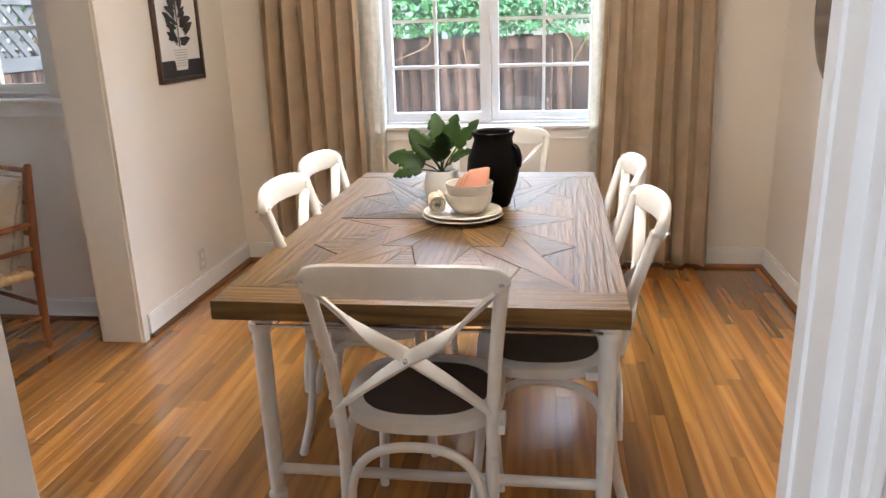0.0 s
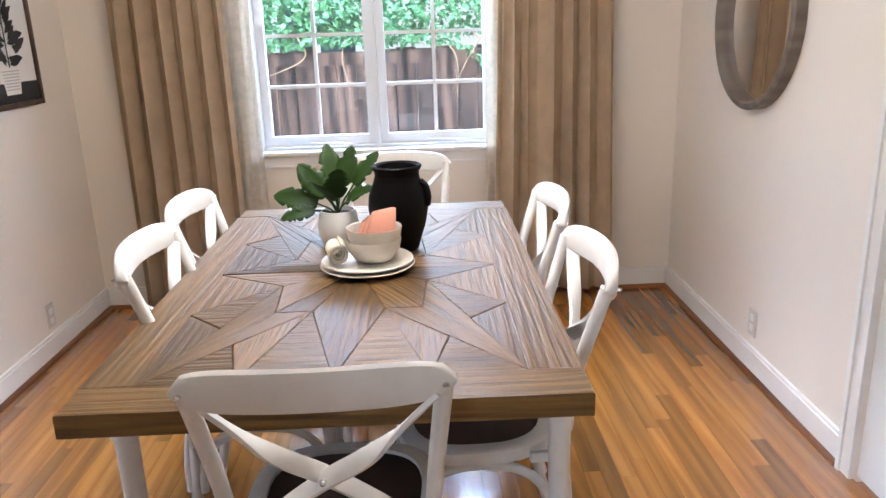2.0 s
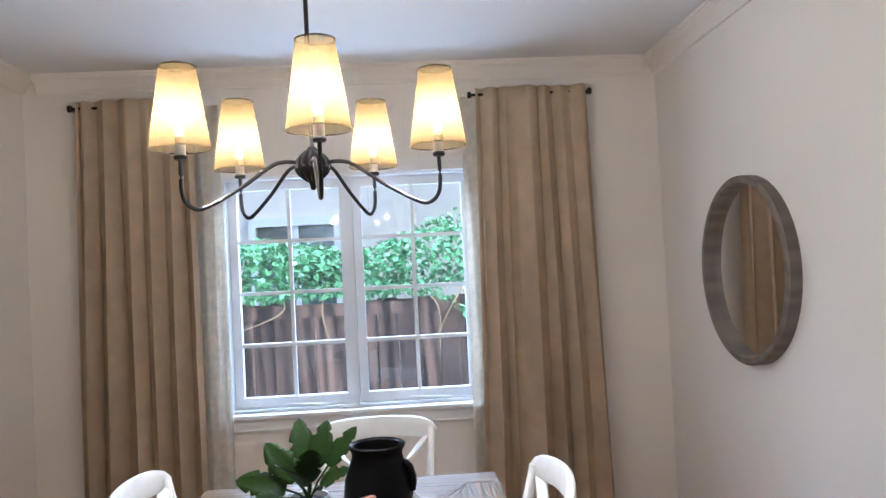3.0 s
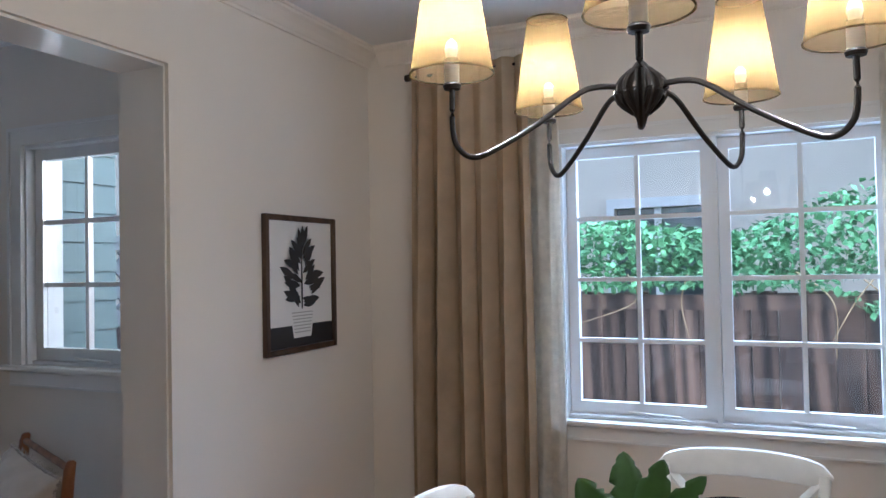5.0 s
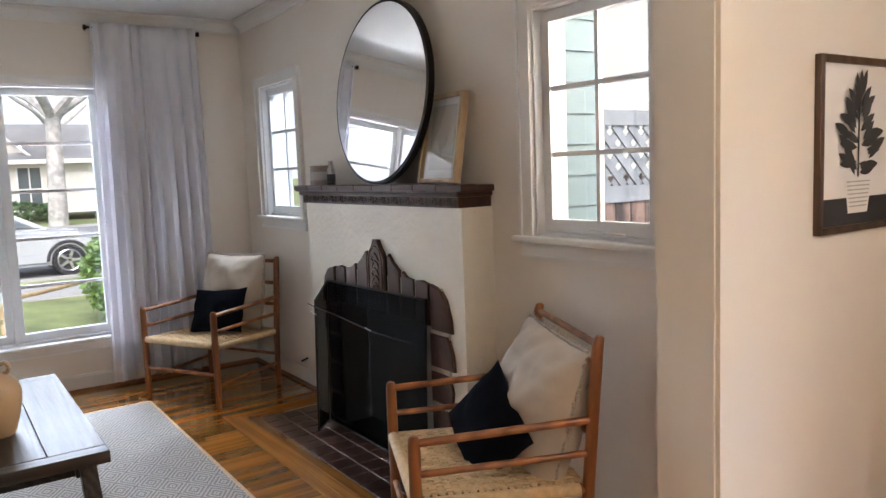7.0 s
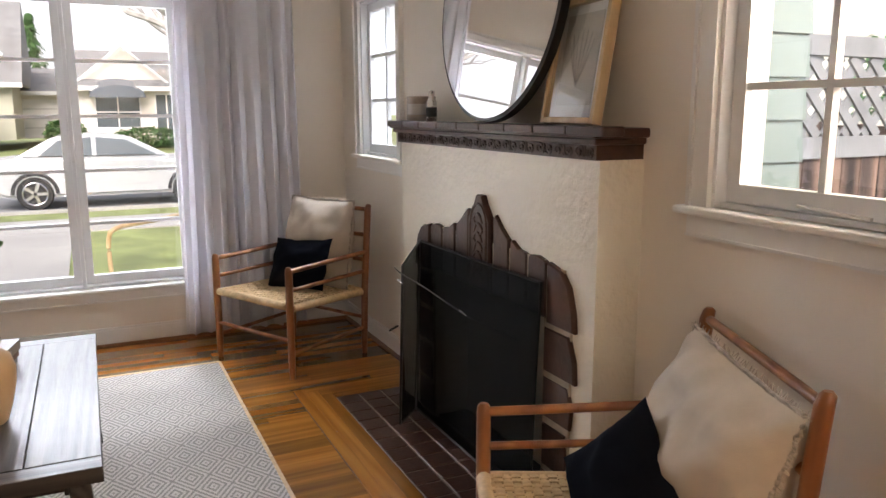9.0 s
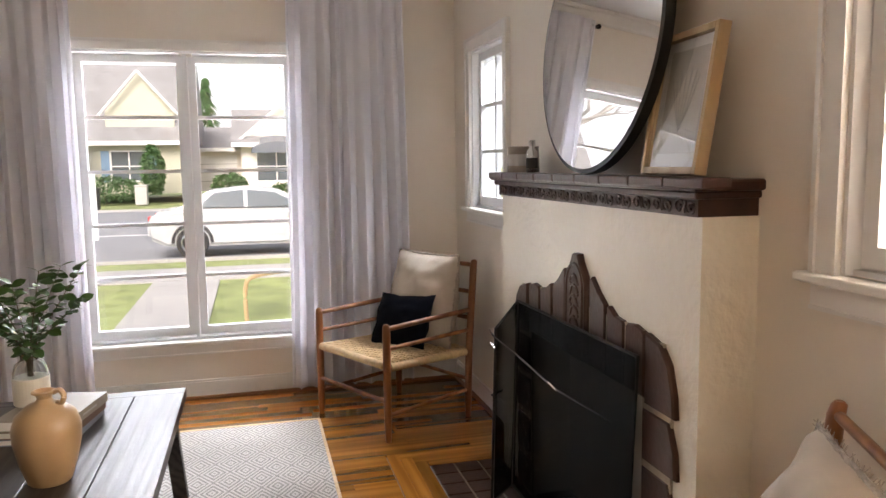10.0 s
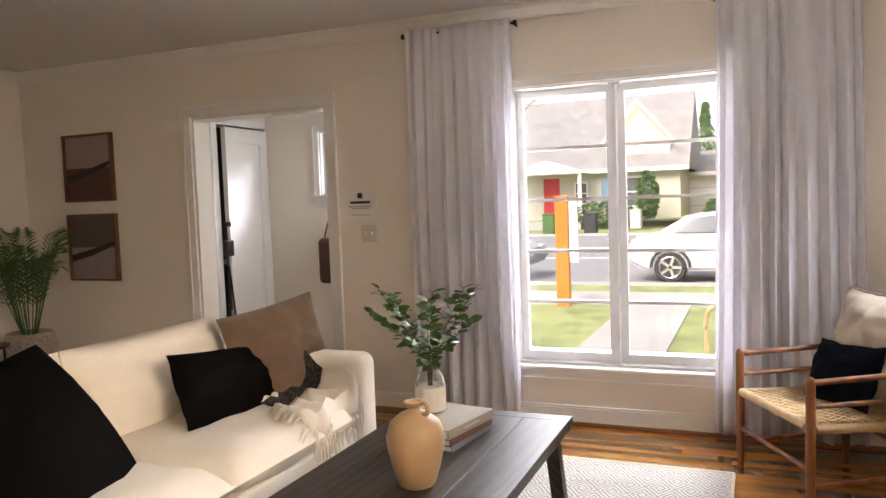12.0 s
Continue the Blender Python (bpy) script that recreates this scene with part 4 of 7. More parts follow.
def dining_chair():
    """Bentwood cross-back chair, its front towards y, on the floor round its own origin."""
    c = thing("dining_chair", "chipped white cross-back chair with dark woven seat", "chair", group="chairs round the dining table")
    for s in (-1, 1):
        pts = glide([(s * 0.200, -0.250, 0), (s * 0.190, -0.215, 0.14), (s * 0.188, -0.195, 0.30), (s * 0.192, -0.195, 0.46), (s * 0.202, -0.225, 0.64), (s * 0.224, -0.292, 0.872)], 6)
        part("back_leg", tube(pts, (0.0155, 0.0165), 12), CHIPPED, c, "", True)
        part("front_leg", tube(glide([(s * 0.165, 0.165, 0.45), (s * 0.170, 0.180, 0.25), (s * 0.185, 0.205, 0)], 6), (0.018, 0.014), 12), CHIPPED, c, "", True)
    # bowed top rail with rounded ends
    bm = bmesh.new()
    rings = []
    n = 22
    for i in range(n + 1):
        u = 2 * i / n - 1
        x = u * 0.243
        y = -0.292 - 0.048 * (1 - u * u)
        hh = 0.038 * (1 - abs(u) ** 6) ** 0.5 + 0.004
        zc = 0.876 + 0.012 * (1 - u * u) - 0.008
        th = 0.013 + 0.003 * abs(u)
        ring = []
        for k in range(12):
            a = 2 * math.pi * k / 12
            ca, sa = math.cos(a), math.sin(a)
            ring.append(bm.verts.new((x, y + th * math.copysign(abs(ca) ** 0.6, ca) - 0.10 * (zc + hh * sa - 0.87) * 0.9, zc + hh * math.copysign(abs(sa) ** 0.7, sa))))
        rings.append(ring)
    for p, q in zip(rings, rings[1:]):
        for k in range(12):
            bm.faces.new((p[k], p[(k + 1) % 12], q[(k + 1) % 12], q[k]))
    bm.faces.new(rings[0][::-1])
    bm.faces.new(rings[-1])
    bmesh.ops.recalc_face_normals(bm, faces=bm.faces[:])
    part("top_rail", bm, CHIPPED, c, "", True)
    for s in (-1, 1):
        pts = glide([(s * 0.214, -0.302 - 0.006 * s, 0.85), (s * 0.10, -0.283 - 0.008 * s, 0.735), (0, -0.262 - 0.008 * s, 0.665), (-s * 0.10, -0.238 - 0.006 * s, 0.585), (-s * 0.188, -0.208, 0.505)], 6)
        part("back_slat", tube(pts, 0.018, 8, flat=0.32, up=(s * 0.72, 0.0, 0.69), square=True), CHIPPED, c, "", True)
        part("bolt", lathe([(0.007, 0), (0.006, 0.004), (0.0, 0.006)], 10, (s * 0.224, -0.318, 0.866)), STEEL, c)
    bb = lathe([(0.008, 0), (0.007, 0.004), (0.0, 0.007)], 10)
    bb.transform(pose(0, -0.279, 0.665, 90, 0, 0))
    part("bolt", bb, STEEL, c)

    def ring(rx0, ry0, rx1, ry1, z0, z1, q=2.7, n=36):
        bm = bmesh.new()
        loops = []
        for rx, ry, z in ((rx0, ry0, z0), (rx0, ry0, z1 - 0.005), (rx0 - 0.006, ry0 - 0.006, z1), (rx1, ry1, z1), (rx1, ry1, z0)):
            lp = []
            for i in range(n):
                a = 2 * math.pi * i / n
                ca, sa = math.cos(a), math.sin(a)
                taper = 1 + 0.05 * sa
                lp.append(bm.verts.new((rx * taper * math.copysign(abs(ca) ** (2 / q), ca), ry * math.copysign(abs(sa) ** (2 / q), sa) - 0.005, z)))
            loops.append(lp)
        for p, r in zip(loops, loops[1:] + loops[:1]):
            for i in range(n):
                bm.faces.new((p[i], p[(i + 1) % n], r[(i + 1) % n], r[i]))
        bmesh.ops.recalc_face_normals(bm, faces=bm.faces[:])
        return bm
    part("seat_frame", ring(0.212, 0.205, 0.172, 0.165, 0.432, 0.466), CHIPPED, c, "", True)
    bm = bmesh.new()
    n = 36
    rim = []
    for k, (f, z) in enumerate(((1.03, 0.452), (0.97, 0.459), (0.6, 0.462), (0.2, 0.463))):
        rim.append([bm.verts.new((0.172 * f * (1 + 0.05 * math.sin(2 * math.pi * i / n)) * math.copysign(abs(math.cos(2 * math.pi * i / n)) ** (2 / 2.7), math.cos(2 * math.pi * i / n)), 0.165 * f * math.copysign(abs(math.sin(2 * math.pi * i / n)) ** (2 / 2.7), math.sin(2 * math.pi * i / n)) - 0.005, z)) for i in range(n)])
    for p, q in zip(rim, rim[1:]):
        for i in range(n):
            bm.faces.new((p[i], p[(i + 1) % n], q[(i + 1) % n], q[i]))
    bm.faces.new(rim[-1])
    part("seat", bm, RATTAN, c, "dark brown woven rattan seat", True)

    def arch(p0, p1, top, name):
        p0, p1 = Vector(p0), Vector(p1)
        pts = []
        for i in range(19):
            a = math.pi * i / 18
            q = p0.lerp(p1, 0.5 - 0.5 * math.copysign(abs(math.cos(a)) ** 0.8, math.cos(a)))
            q.z = p0.z + (top - p0.z) * math.sin(a) ** 0.75
            pts.append(q)
        part(name, tube(pts, 0.0125, 10), CHIPPED, c, "", True)
    arch((-0.170, -0.222, 0.225), (0.170, -0.222, 0.225), 0.405, "brace")
    arch((-0.158, 0.192, 0.235), (0.158, 0.192, 0.235), 0.415, "brace")
    for s in (-1, 1):
        arch((s * 0.194, -0.178, 0.235), (s * 0.176, 0.158, 0.235), 0.415, "brace")
        part("seat_clip", rbox(s * 0.212 - 0.01, s * 0.212 + 0.01, -0.20, -0.12, 0.436, 0.462, 0.003), CHIPPED, c)
    return c


chair = dining_chair()
chair.matrix_basis = pose(-0.443, 2.345, 0, 0, 0, 0.5)
copy_thing(chair, pose(-0.705, 2.905, 0, 0, 0, -88))
copy_thing(chair, pose(-0.735, 3.40, 0, 0, 0, -90))
copy_thing(chair, pose(-0.135, 2.675, 0, 0, 0, 91))
copy_thing(chair, pose(-0.130, 3.28, 0, 0, 0, 90))
copy_thing(chair, pose(-0.36, 3.86, 0, 0, 0, 180))

# things on the table
TZ = 0.7525
vs = thing("black_vase", "large black glazed clay vase on the table", "vase", pose(-0.325, 3.245, TZ))
part("vase_body", lathe([(0.0, 0), (0.055, 0), (0.062, 0.006), (0.068, 0.03), (0.088, 0.09), (0.097, 0.14), (0.093, 0.18), (0.076, 0.225), (0.070, 0.245), (0.072, 0.258), (0.079, 0.268), (0.080, 0.274), (0.075, 0.278), (0.066, 0.272), (0.062, 0.25), (0.066, 0.22), (0.0, 0.19)], 36), BLACKPOT, vs, "", True)
part("lug", tube(glide([(0.074, -0.02, 0.226), (0.089, -0.03, 0.212), (0.097, -0.03, 0.180), (0.093, -0.025, 0.150)], 6), 0.011, 8), BLACKPOT, vs, "", True)

pp = thing("potted_plant", "green broad-leaved plant in a round white pot", "plant", pose(-0.53, 3.335, TZ))
part("pot", lathe([(0.0, 0), (0.045, 0), (0.055, 0.006), (0.068, 0.04), (0.070, 0.065), (0.063, 0.105), (0.058, 0.118), (0.054, 0.118), (0.054, 0.10), (0.0, 0.098)], 32), WHITEPOT, pp, "matt white ceramic pot", True)
part("soil", lathe([(0.0, 0.0), (0.053, 0.0), (0.05, 0.006), (0.0, 0.009)], 24, (0, 0, 0.098)), SOOT_AND_SHADE, pp, "dark soil")


def big_leaf(yaw, lean, length, width, stalk, seed, bend, twist):
    """A paddle leaf with a notched edge on its stalk."""
    rnd = random.Random(seed)
    bm = bmesh.new()
    n = 18
    rows = []
    notch = [1.0] * (n + 1)
    for _ in range(4):
        notch[rnd.randrange(4, n - 2)] = rnd.uniform(0.62, 0.85)
    for i in range(n + 1):
        s = i / n
        w = width / 2 * (math.sin(math.pi * min(1, 0.05 + 0.95 * s)) ** 0.6) * (1.12 - 0.3 * s)
        z = -bend * length * s * s
        f = 0.16
        rows.append([bm.verts.new((-w * notch[i], length * s, z + f * w)), bm.verts.new((-w * 0.45, length * s, z + f * w * 0.3)), bm.verts.new((0, length * s, z)), bm.verts.new((w * 0.45, length * s, z + f * w * 0.3)), bm.verts.new((w * notch[n - i], length * s, z + f * w))])
    for a, b in zip(rows, rows[1:]):
        for i in range(4):
            bm.faces.new((a[i], a[i + 1], b[i + 1], b[i]))
    tip = Vector((0, math.sin(radians(lean)) * stalk, math.cos(radians(lean)) * stalk))
    base = pose(0, 0, 0.10, 0, 0, yaw)
    m = base @ Matrix.Translation(tip) @ pose(0, 0, 0, 90 - lean * 1.25, 0, 0) @ pose(0, 0, 0, 0, twist, 0)
    bm.transform(m)
    lf = part("leaf", bm, LEAF, pp, "", True)
    lf.modifiers.new("thickness", 'SOLIDIFY').thickness = 0.0012
    st = tube([base @ Vector((0, 0, 0)), base @ (tip * 0.5 + Vector((0, -0.004, 0.004))), base @ tip], 0.003, 6)
    part("stalk", st, LEAF, pp)


for k, a in enumerate(((92, 58, 0.175, 0.095, 0.085, 0.30, -62), (84, 30, 0.165, 0.095, 0.08, 0.12, -70), (30, 12, 0.165, 0.085, 0.11, 0.1, -20), (-60, 14, 0.16, 0.080, 0.11, 0.08, 50), (-92, 30, 0.16, 0.062, 0.13, 0.08, 68), (150, 30, 0.15, 0.095, 0.07, 0.25, -12), (190, 18, 0.15, 0.095, 0.07, 0.15, 8), (-125, 40, 0.13, 0.085, 0.07, 0.3, 40), (105, 74, 0.13, 0.065, 0.09, 0.3, -50), (60, 40, 0.15, 0.08, 0.09, 0.2, -40))):
    big_leaf(a[0], a[1], a[2] * 0.86, a[3] * 0.92, a[4] * 0.9, k, a[5], a[6])


def plate(z, r, label):
    p = tagged(part("dinner_plate", lathe([(0.0, 0), (0.06, 0), (0.075, 0.004), (r - 0.01, 0.013), (r, 0.018), (r - 0.002, 0.021), (r - 0.012, 0.017), (0.075, 0.008), (0.0, 0.007)], 40), STONEWARE, None, "", True), label, "plate", "stacked tableware")
    p.location = (-0.418, 3.045, TZ + z)
    return p


plate(0.0, 0.142, "cream stoneware plate on the table")
plate(0.012, 0.138, "cream stoneware plate on another plate")
for k, z in enumerate((0.021, 0.056)):
    bw = tagged(part("bowl", lathe([(0.0, 0), (0.040, 0), (0.055, 0.006), (0.077, 0.035), (0.084, 0.066), (0.083, 0.070), (0.079, 0.067), (0.072, 0.036), (0.05, 0.012), (0.0, 0.009)], 36), STONEWARE, None, "", True), "cream stoneware bowl stacked on the plates", "bowl", "stacked tableware")
    bw.location = (-0.398 + 0.003 * k, 3.062, TZ + z)

# folded terracotta napkin in the upper bowl
bm = bmesh.new()
for k in range(3):
    g = []
    for i in range(9):
        row = []
        for j in range(7):
            u, v = i / 8 - 0.5, j / 6
            row.append(bm.verts.new((u * (0.115 - 0.012 * k) * (1 - 0.15 * v) + 0.022 * v + 0.010 * k, -0.006 * k + 0.016 * math.sin(2.2 * u) + 0.03 * v * v, v * (0.085 + 0.010 * k) + 0.028 * u * v)))
        g.append(row)
    for i in range(8):
        for j in range(6):
            bm.faces.new((g[i][j], g[i + 1][j], g[i + 1][j + 1], g[i][j + 1]))
np_ = tagged(part("folded_napkin", bm, TERRA, None, "", True), "folded terracotta napkin in the upper bowl", "napkin")
np_.matrix_basis = pose(-0.396, 3.050, TZ + 0.090, -38, 0, 8)
np_.modifiers.new("thickness", 'SOLIDIFY').thickness = 0.004
# rolled cream napkin beside the bowls
bm = bmesh.new()
pts = []
for i in range(64):
    a = i / 63 * 2 * math.pi * 3.2
    r = 0.008 + 0.026 * i / 63
    pts.append((r * math.cos(a), r * math.sin(a)))
va = [[bm.verts.new((x, y, z)) for x, y in pts] for z in (-0.045, -0.02, 0.02, 0.045)]
for a, b in zip(va, va[1:]):
    for i in range(63):
        bm.faces.new((a[i], a[i + 1], b[i + 1], b[i]))
nr = tagged(part("rolled_napkin", bm, NAPKIN, None, "", True), "rolled cream cloth napkin on the plate", "napkin")
nr.matrix_basis = pose(-0.508, 3.03, TZ + 0.064, 90, 0, 12)
nr.modifiers.new("thickness", 'SOLIDIFY').thickness = 0.004


# chandelier
def chandelier(m, first):
    c = thing("chandelier", "lit five-armed bronze chandelier with cream shades", "chandelier", m)
    for k in range(12):
        rib = tube(glide([(0.012, 0, -0.036), (0.034, 0, -0.018), (0.041, 0, 0.0), (0.034, 0, 0.018), (0.014, 0, 0.036)], 4), 0.006, 6)
        rib.transform(pose(0, 0, 0, 0, 0, 30 * k))
        part("hub_rib", rib, BLACK_METAL, c, "", True)
    part("hub", lathe([(0.0, -0.062), (0.006, -0.06), (0.010, -0.045), (0.016, -0.038), (0.030, -0.022), (0.037, 0.0), (0.034, 0.018), (0.022, 0.032), (0.016, 0.040), (0.009, 0.05), (0.0, 0.052)], 24), BLACK_METAL, c, "", True)
    part("rod", tube([(0, 0, 0.03), (0, 0, H - m.translation.z - 0.02)], 0.006, 10), BLACK_METAL, c, "", True)
    part("canopy", lathe([(0.0, -0.03), (0.02, -0.028), (0.055, -0.012), (0.06, 0.0), (0.0, 0.0)], 28, (0, 0, H - m.translation.z)), BLACK_METAL, c, "", True)
    R = 0.325
    for k in range(5):
        rot = pose(0, 0, 0, 0, 0, first + 72 * k)
        arm = tube([rot @ p for p in glide([(0.03, 0, 0.008), (0.075, 0, 0.008), (0.11, 0, -0.004), (0.18, 0, -0.054), (0.255, 0, -0.098), (0.291, 0, -0.110), (0.316, 0, -0.094), (R, 0, -0.062), (R, 0, 0.01)], 6)], 0.0052, 8)
        a = part("arm", arm, BLACK_METAL, c, "", True)
        cx, cy, _ = rot @ Vector((R, 0, 0))
        part("drip_cup", lathe([(0.0, 0.0), (0.014, 0.0), (0.016, 0.006), (0.014, 0.010), (0.0, 0.010)], 16, (cx, cy, 0.006)), BLACK_METAL, a, "", True)
        part("candle_sleeve", lathe([(0.0, 0.0), (0.0125, 0.0), (0.0125, 0.048), (0.0, 0.048)], 14, (cx, cy, 0.010)), PLATE, a, "ivory candle sleeve", True)
        part("bulb", lathe([(0.0, 0.0), (0.009, 0.003), (0.012, 0.016), (0.008, 0.028), (0.0, 0.034)], 14, (cx, cy, 0.058)), BULB, a, "lit warm bulb", True)
        sh = bmesh.new()
        n = 28
        lo = [sh.verts.new((cx + 0.071 * math.cos(2 * math.pi * i / n), cy + 0.071 * math.sin(2 * math.pi * i / n), 0.032)) for i in range(n)]
        hi = [sh.verts.new((cx + 0.0425 * math.cos(2 * math.pi * i / n), cy + 0.0425 * math.sin(2 * math.pi * i / n), 0.225)) for i in range(n)]
        for i in range(n):
            sh.faces.new((lo[i], lo[(i + 1) % n], hi[(i + 1) % n], hi[i]))
        so = part("shade", sh, SHADE, c, "cream tapered fabric shade", True)
        for r, z in ((0.0715, 0.032), (0.043, 0.225)):
            part("hem", tube([(cx + r * math.cos(2 * math.pi * i / n), cy + r * math.sin(2 * math.pi * i / n), z) for i in range(n + 1)], 0.0018, 6), SHADE, so)
        lamp = new("bulb_light", bpy.data.lights.new("bulb_light", 'POINT'))
        lamp.data.energy, lamp.data.color, lamp.data.shadow_soft_size = L_BULB, (1.0, 0.82, 0.63), 0.016
        lamp.location = m @ Vector((cx, cy, 0.106))
    return c


chandelier(pose(-0.447, 3.05, 1.787), -81)


def picture(name, m, w, h, depth, moulding_w, frame_mat, label, category="picture"):
    """A framed sheet that hangs or leans in x and z, its back at y 0, its face towards -y."""
    p = thing(name, label, category, m)
    for q in ((-w / 2, -w / 2 + moulding_w, -h / 2, h / 2), (w / 2 - moulding_w, w / 2, -h / 2, h / 2), (-w / 2 + moulding_w, w / 2 - moulding_w, -h / 2, -h / 2 + moulding_w), (-w / 2 + moulding_w, w / 2 - moulding_w, h / 2 - moulding_w, h / 2)):
        part("frame_bar", rbox(q[0], q[1], -depth, 0, q[2], q[3], 0.0015, 1), frame_mat, p)
    part("sheet", boxes((-w / 2 + moulding_w, w / 2 - moulding_w, -depth * 0.4, -depth * 0.2, -h / 2 + moulding_w, h / 2 - moulding_w)), PAPER, p)
    return p


# plant print on the partition wall
pr = picture("framed_print", pose(NX1, 4.277, 1.433, 0, 0, 90), 0.485, 0.545, 0.022, 0.022, DARKFRAME, "black plant print in a dark walnut frame")
y0 = -0.0095
part("table_band", boxes((-0.22, 0.22, y0 - 0.001, y0, -0.25, -0.165)), INK, pr, "black table in the print")
pot_poly = bmesh.new()
pv = [pot_poly.verts.new(p) for p in ((-0.085, y0 - 0.003, -0.10), (-0.06, y0 - 0.003, -0.215), (0.06, y0 - 0.003, -0.215), (0.085, y0 - 0.003, -0.10))]
pot_poly.faces.new(pv)
part("printed_pot", pot_poly, PAPER, pr)
for k in range(7):
    z = -0.115 - 0.013 * k
    part("pot_stripe", boxes((-0.072 + k * 0.003, 0.072 - k * 0.003, y0 - 0.0045, y0 - 0.0035, z - 0.002, z + 0.002)), PRINTGREY, pr)
part("printed_stem", boxes((-0.004, 0.004, y0 - 0.003, y0 - 0.002, -0.10, 0.17)), INK, pr)
rnd = random.Random(31)
for k in range(34):
    v = k / 33
    zz = -0.095 + 0.240 * v
    side = 1 if k % 2 else -1
    spread = 0.075 * math.sin(math.pi * min(1, 0.25 + v * 0.9)) ** 0.8
    if k > 30:
        ang, ln, x = (-16, 2, 22)[k - 31], 0.10, 0.0
    else:
        ang, ln = side * rnd.uniform(28, 62 + 45 * (1 - v)), rnd.uniform(0.085, 0.125) * (1.05 - 0.2 * v)
        x = side * rnd.uniform(0.0, spread * (1 - 0.5 * v))
    lf = bmesh.new()
    pts = [(math.sin(math.pi * s) ** 0.9 * ln * 0.155, s * ln) for s in (0.02, 0.2, 0.4, 0.6, 0.8, 0.98)]
    out = pts + [(-px, pz) for px, pz in reversed(pts)]
    lf.faces.new([lf.verts.new((px, 0, pz)) for px, pz in out])
    lf.transform(pose(x, y0 - 0.0030 - 0.00012 * k, zz, 0, ang, 0))
    part("printed_leaf", lf, INK, pr)

# round mirror with a weathered wooden rim
rm = thing("round_mirror", "round mirror in a grey weathered wood rim", "mirror", pose(EX, 3.925, 1.445, 90, 0, -90))
RR = 0.362
part("rim", lathe([(RR - 0.029, 0.0), (RR, 0.0), (RR, 0.042), (RR - 0.006, 0.048), (RR - 0.026, 0.048), (RR - 0.029, 0.044), (RR - 0.029, 0.006)], 64), GREYWOOD, rm, "grey weathered wooden rim", True)
part("mirror_glass", lathe([(0.0, 0.004), (RR - 0.028, 0.004), (RR - 0.028, 0.010), (0.0, 0.010)], 64), MIRROR, rm)


# ---- living room ----
FX = -4.045
br = boxes((-4.875, -4.50, 3.665, NL, -0.01, 1.24), (-3.60, -3.33, 3.665, NL, -0.01, 1.24), (-4.50, -3.60, 3.665, NL, 0.72, 1.24))
setting("chimney_breast", br, PLASTER, "rough cream plaster chimney breast", "fireplace")
setting("firebox", boxes((-4.50, -3.60, 4.25, 4.30, -0.01, 0.72), (-4.55, -4.502, NL + 0.001, 4.30, -0.01, 0.72), (-3.598, -3.55, NL + 0.001, 4.30, -0.01, 0.72), (-4.55, -3.55, NL + 0.001, 4.30, 0.722, 0.76), (-4.498, -3.602, NL - 0.15, 4.248, -0.02, 0.004)), SOOT_AND_SHADE, "sooty black firebox", "fireplace")
mt = thing("mantel_shelf", "carved dark brown glazed tile mantel shelf", "mantel")
part("shelf", rbox(-4.935, -3.305, 3.625, NL, 1.305, 1.335, 0.007), BROWNTILE, mt)
part("moulded_edge", rbox(-4.92, -3.32, 3.638, NL, 1.285, 1.306, 0.006), BROWNTILE, mt)
part("frieze", boxes((-4.895, -3.335, 3.655, NL, 1.24, 1.288)), BROWNTILE, mt)
rnd = random.Random(4)
scroll = [(0.025 * (1 - a / 14) * math.cos(a * 0.75), 0, 0.020 * (1 - a / 14) * math.sin(a * 0.75)) for a in range(12)]
orn = mesh_of(tube([(0.028, 0, -0.016), (0.024, 0, -0.008)] + scroll, 0.0042, 6), "carving", True)
for k in range(28):
    shared("carving", orn, BROWNTILE, mt, pose(-4.868 + k * 0.0557, 3.654, 1.264, 0, 180 * (k % 2), 0))
for k in range(9):
    x = -4.85 + k * 0.187
    part("edge_tile", rbox(x - 0.0922, x + 0.0922, 3.619, 3.70, 1.312, 1.341, 0.006), BROWNTILE, mt)

# tiles round the fire
def tile_block(poly, name, parent, proud=0.018):
    bm = bmesh.new()
    cx, cz = sum(p[0] for p in poly) / len(poly), sum(p[1] for p in poly) / len(poly)
    a = [bm.verts.new((x, 3.666, z)) for x, z in poly]
    b = [bm.verts.new((x, 3.666 - proud * 0.7, z)) for x, z in poly]
    c = [bm.verts.new((cx + (x - cx) * 0.93, 3.666 - proud, cz + (z - cz) * 0.95)) for x, z in poly]
    n = len(poly)
    for p, q in ((a, b), (b, c)):
        for i in range(n):
            bm.faces.new((p[i], p[(i + 1) % n], q[(i + 1) % n], q[i]))
    bm.faces.new(c)
    bmesh.ops.recalc_face_normals(bm, faces=bm.faces[:])
    return part(name, bm, BROWNTILE, parent)


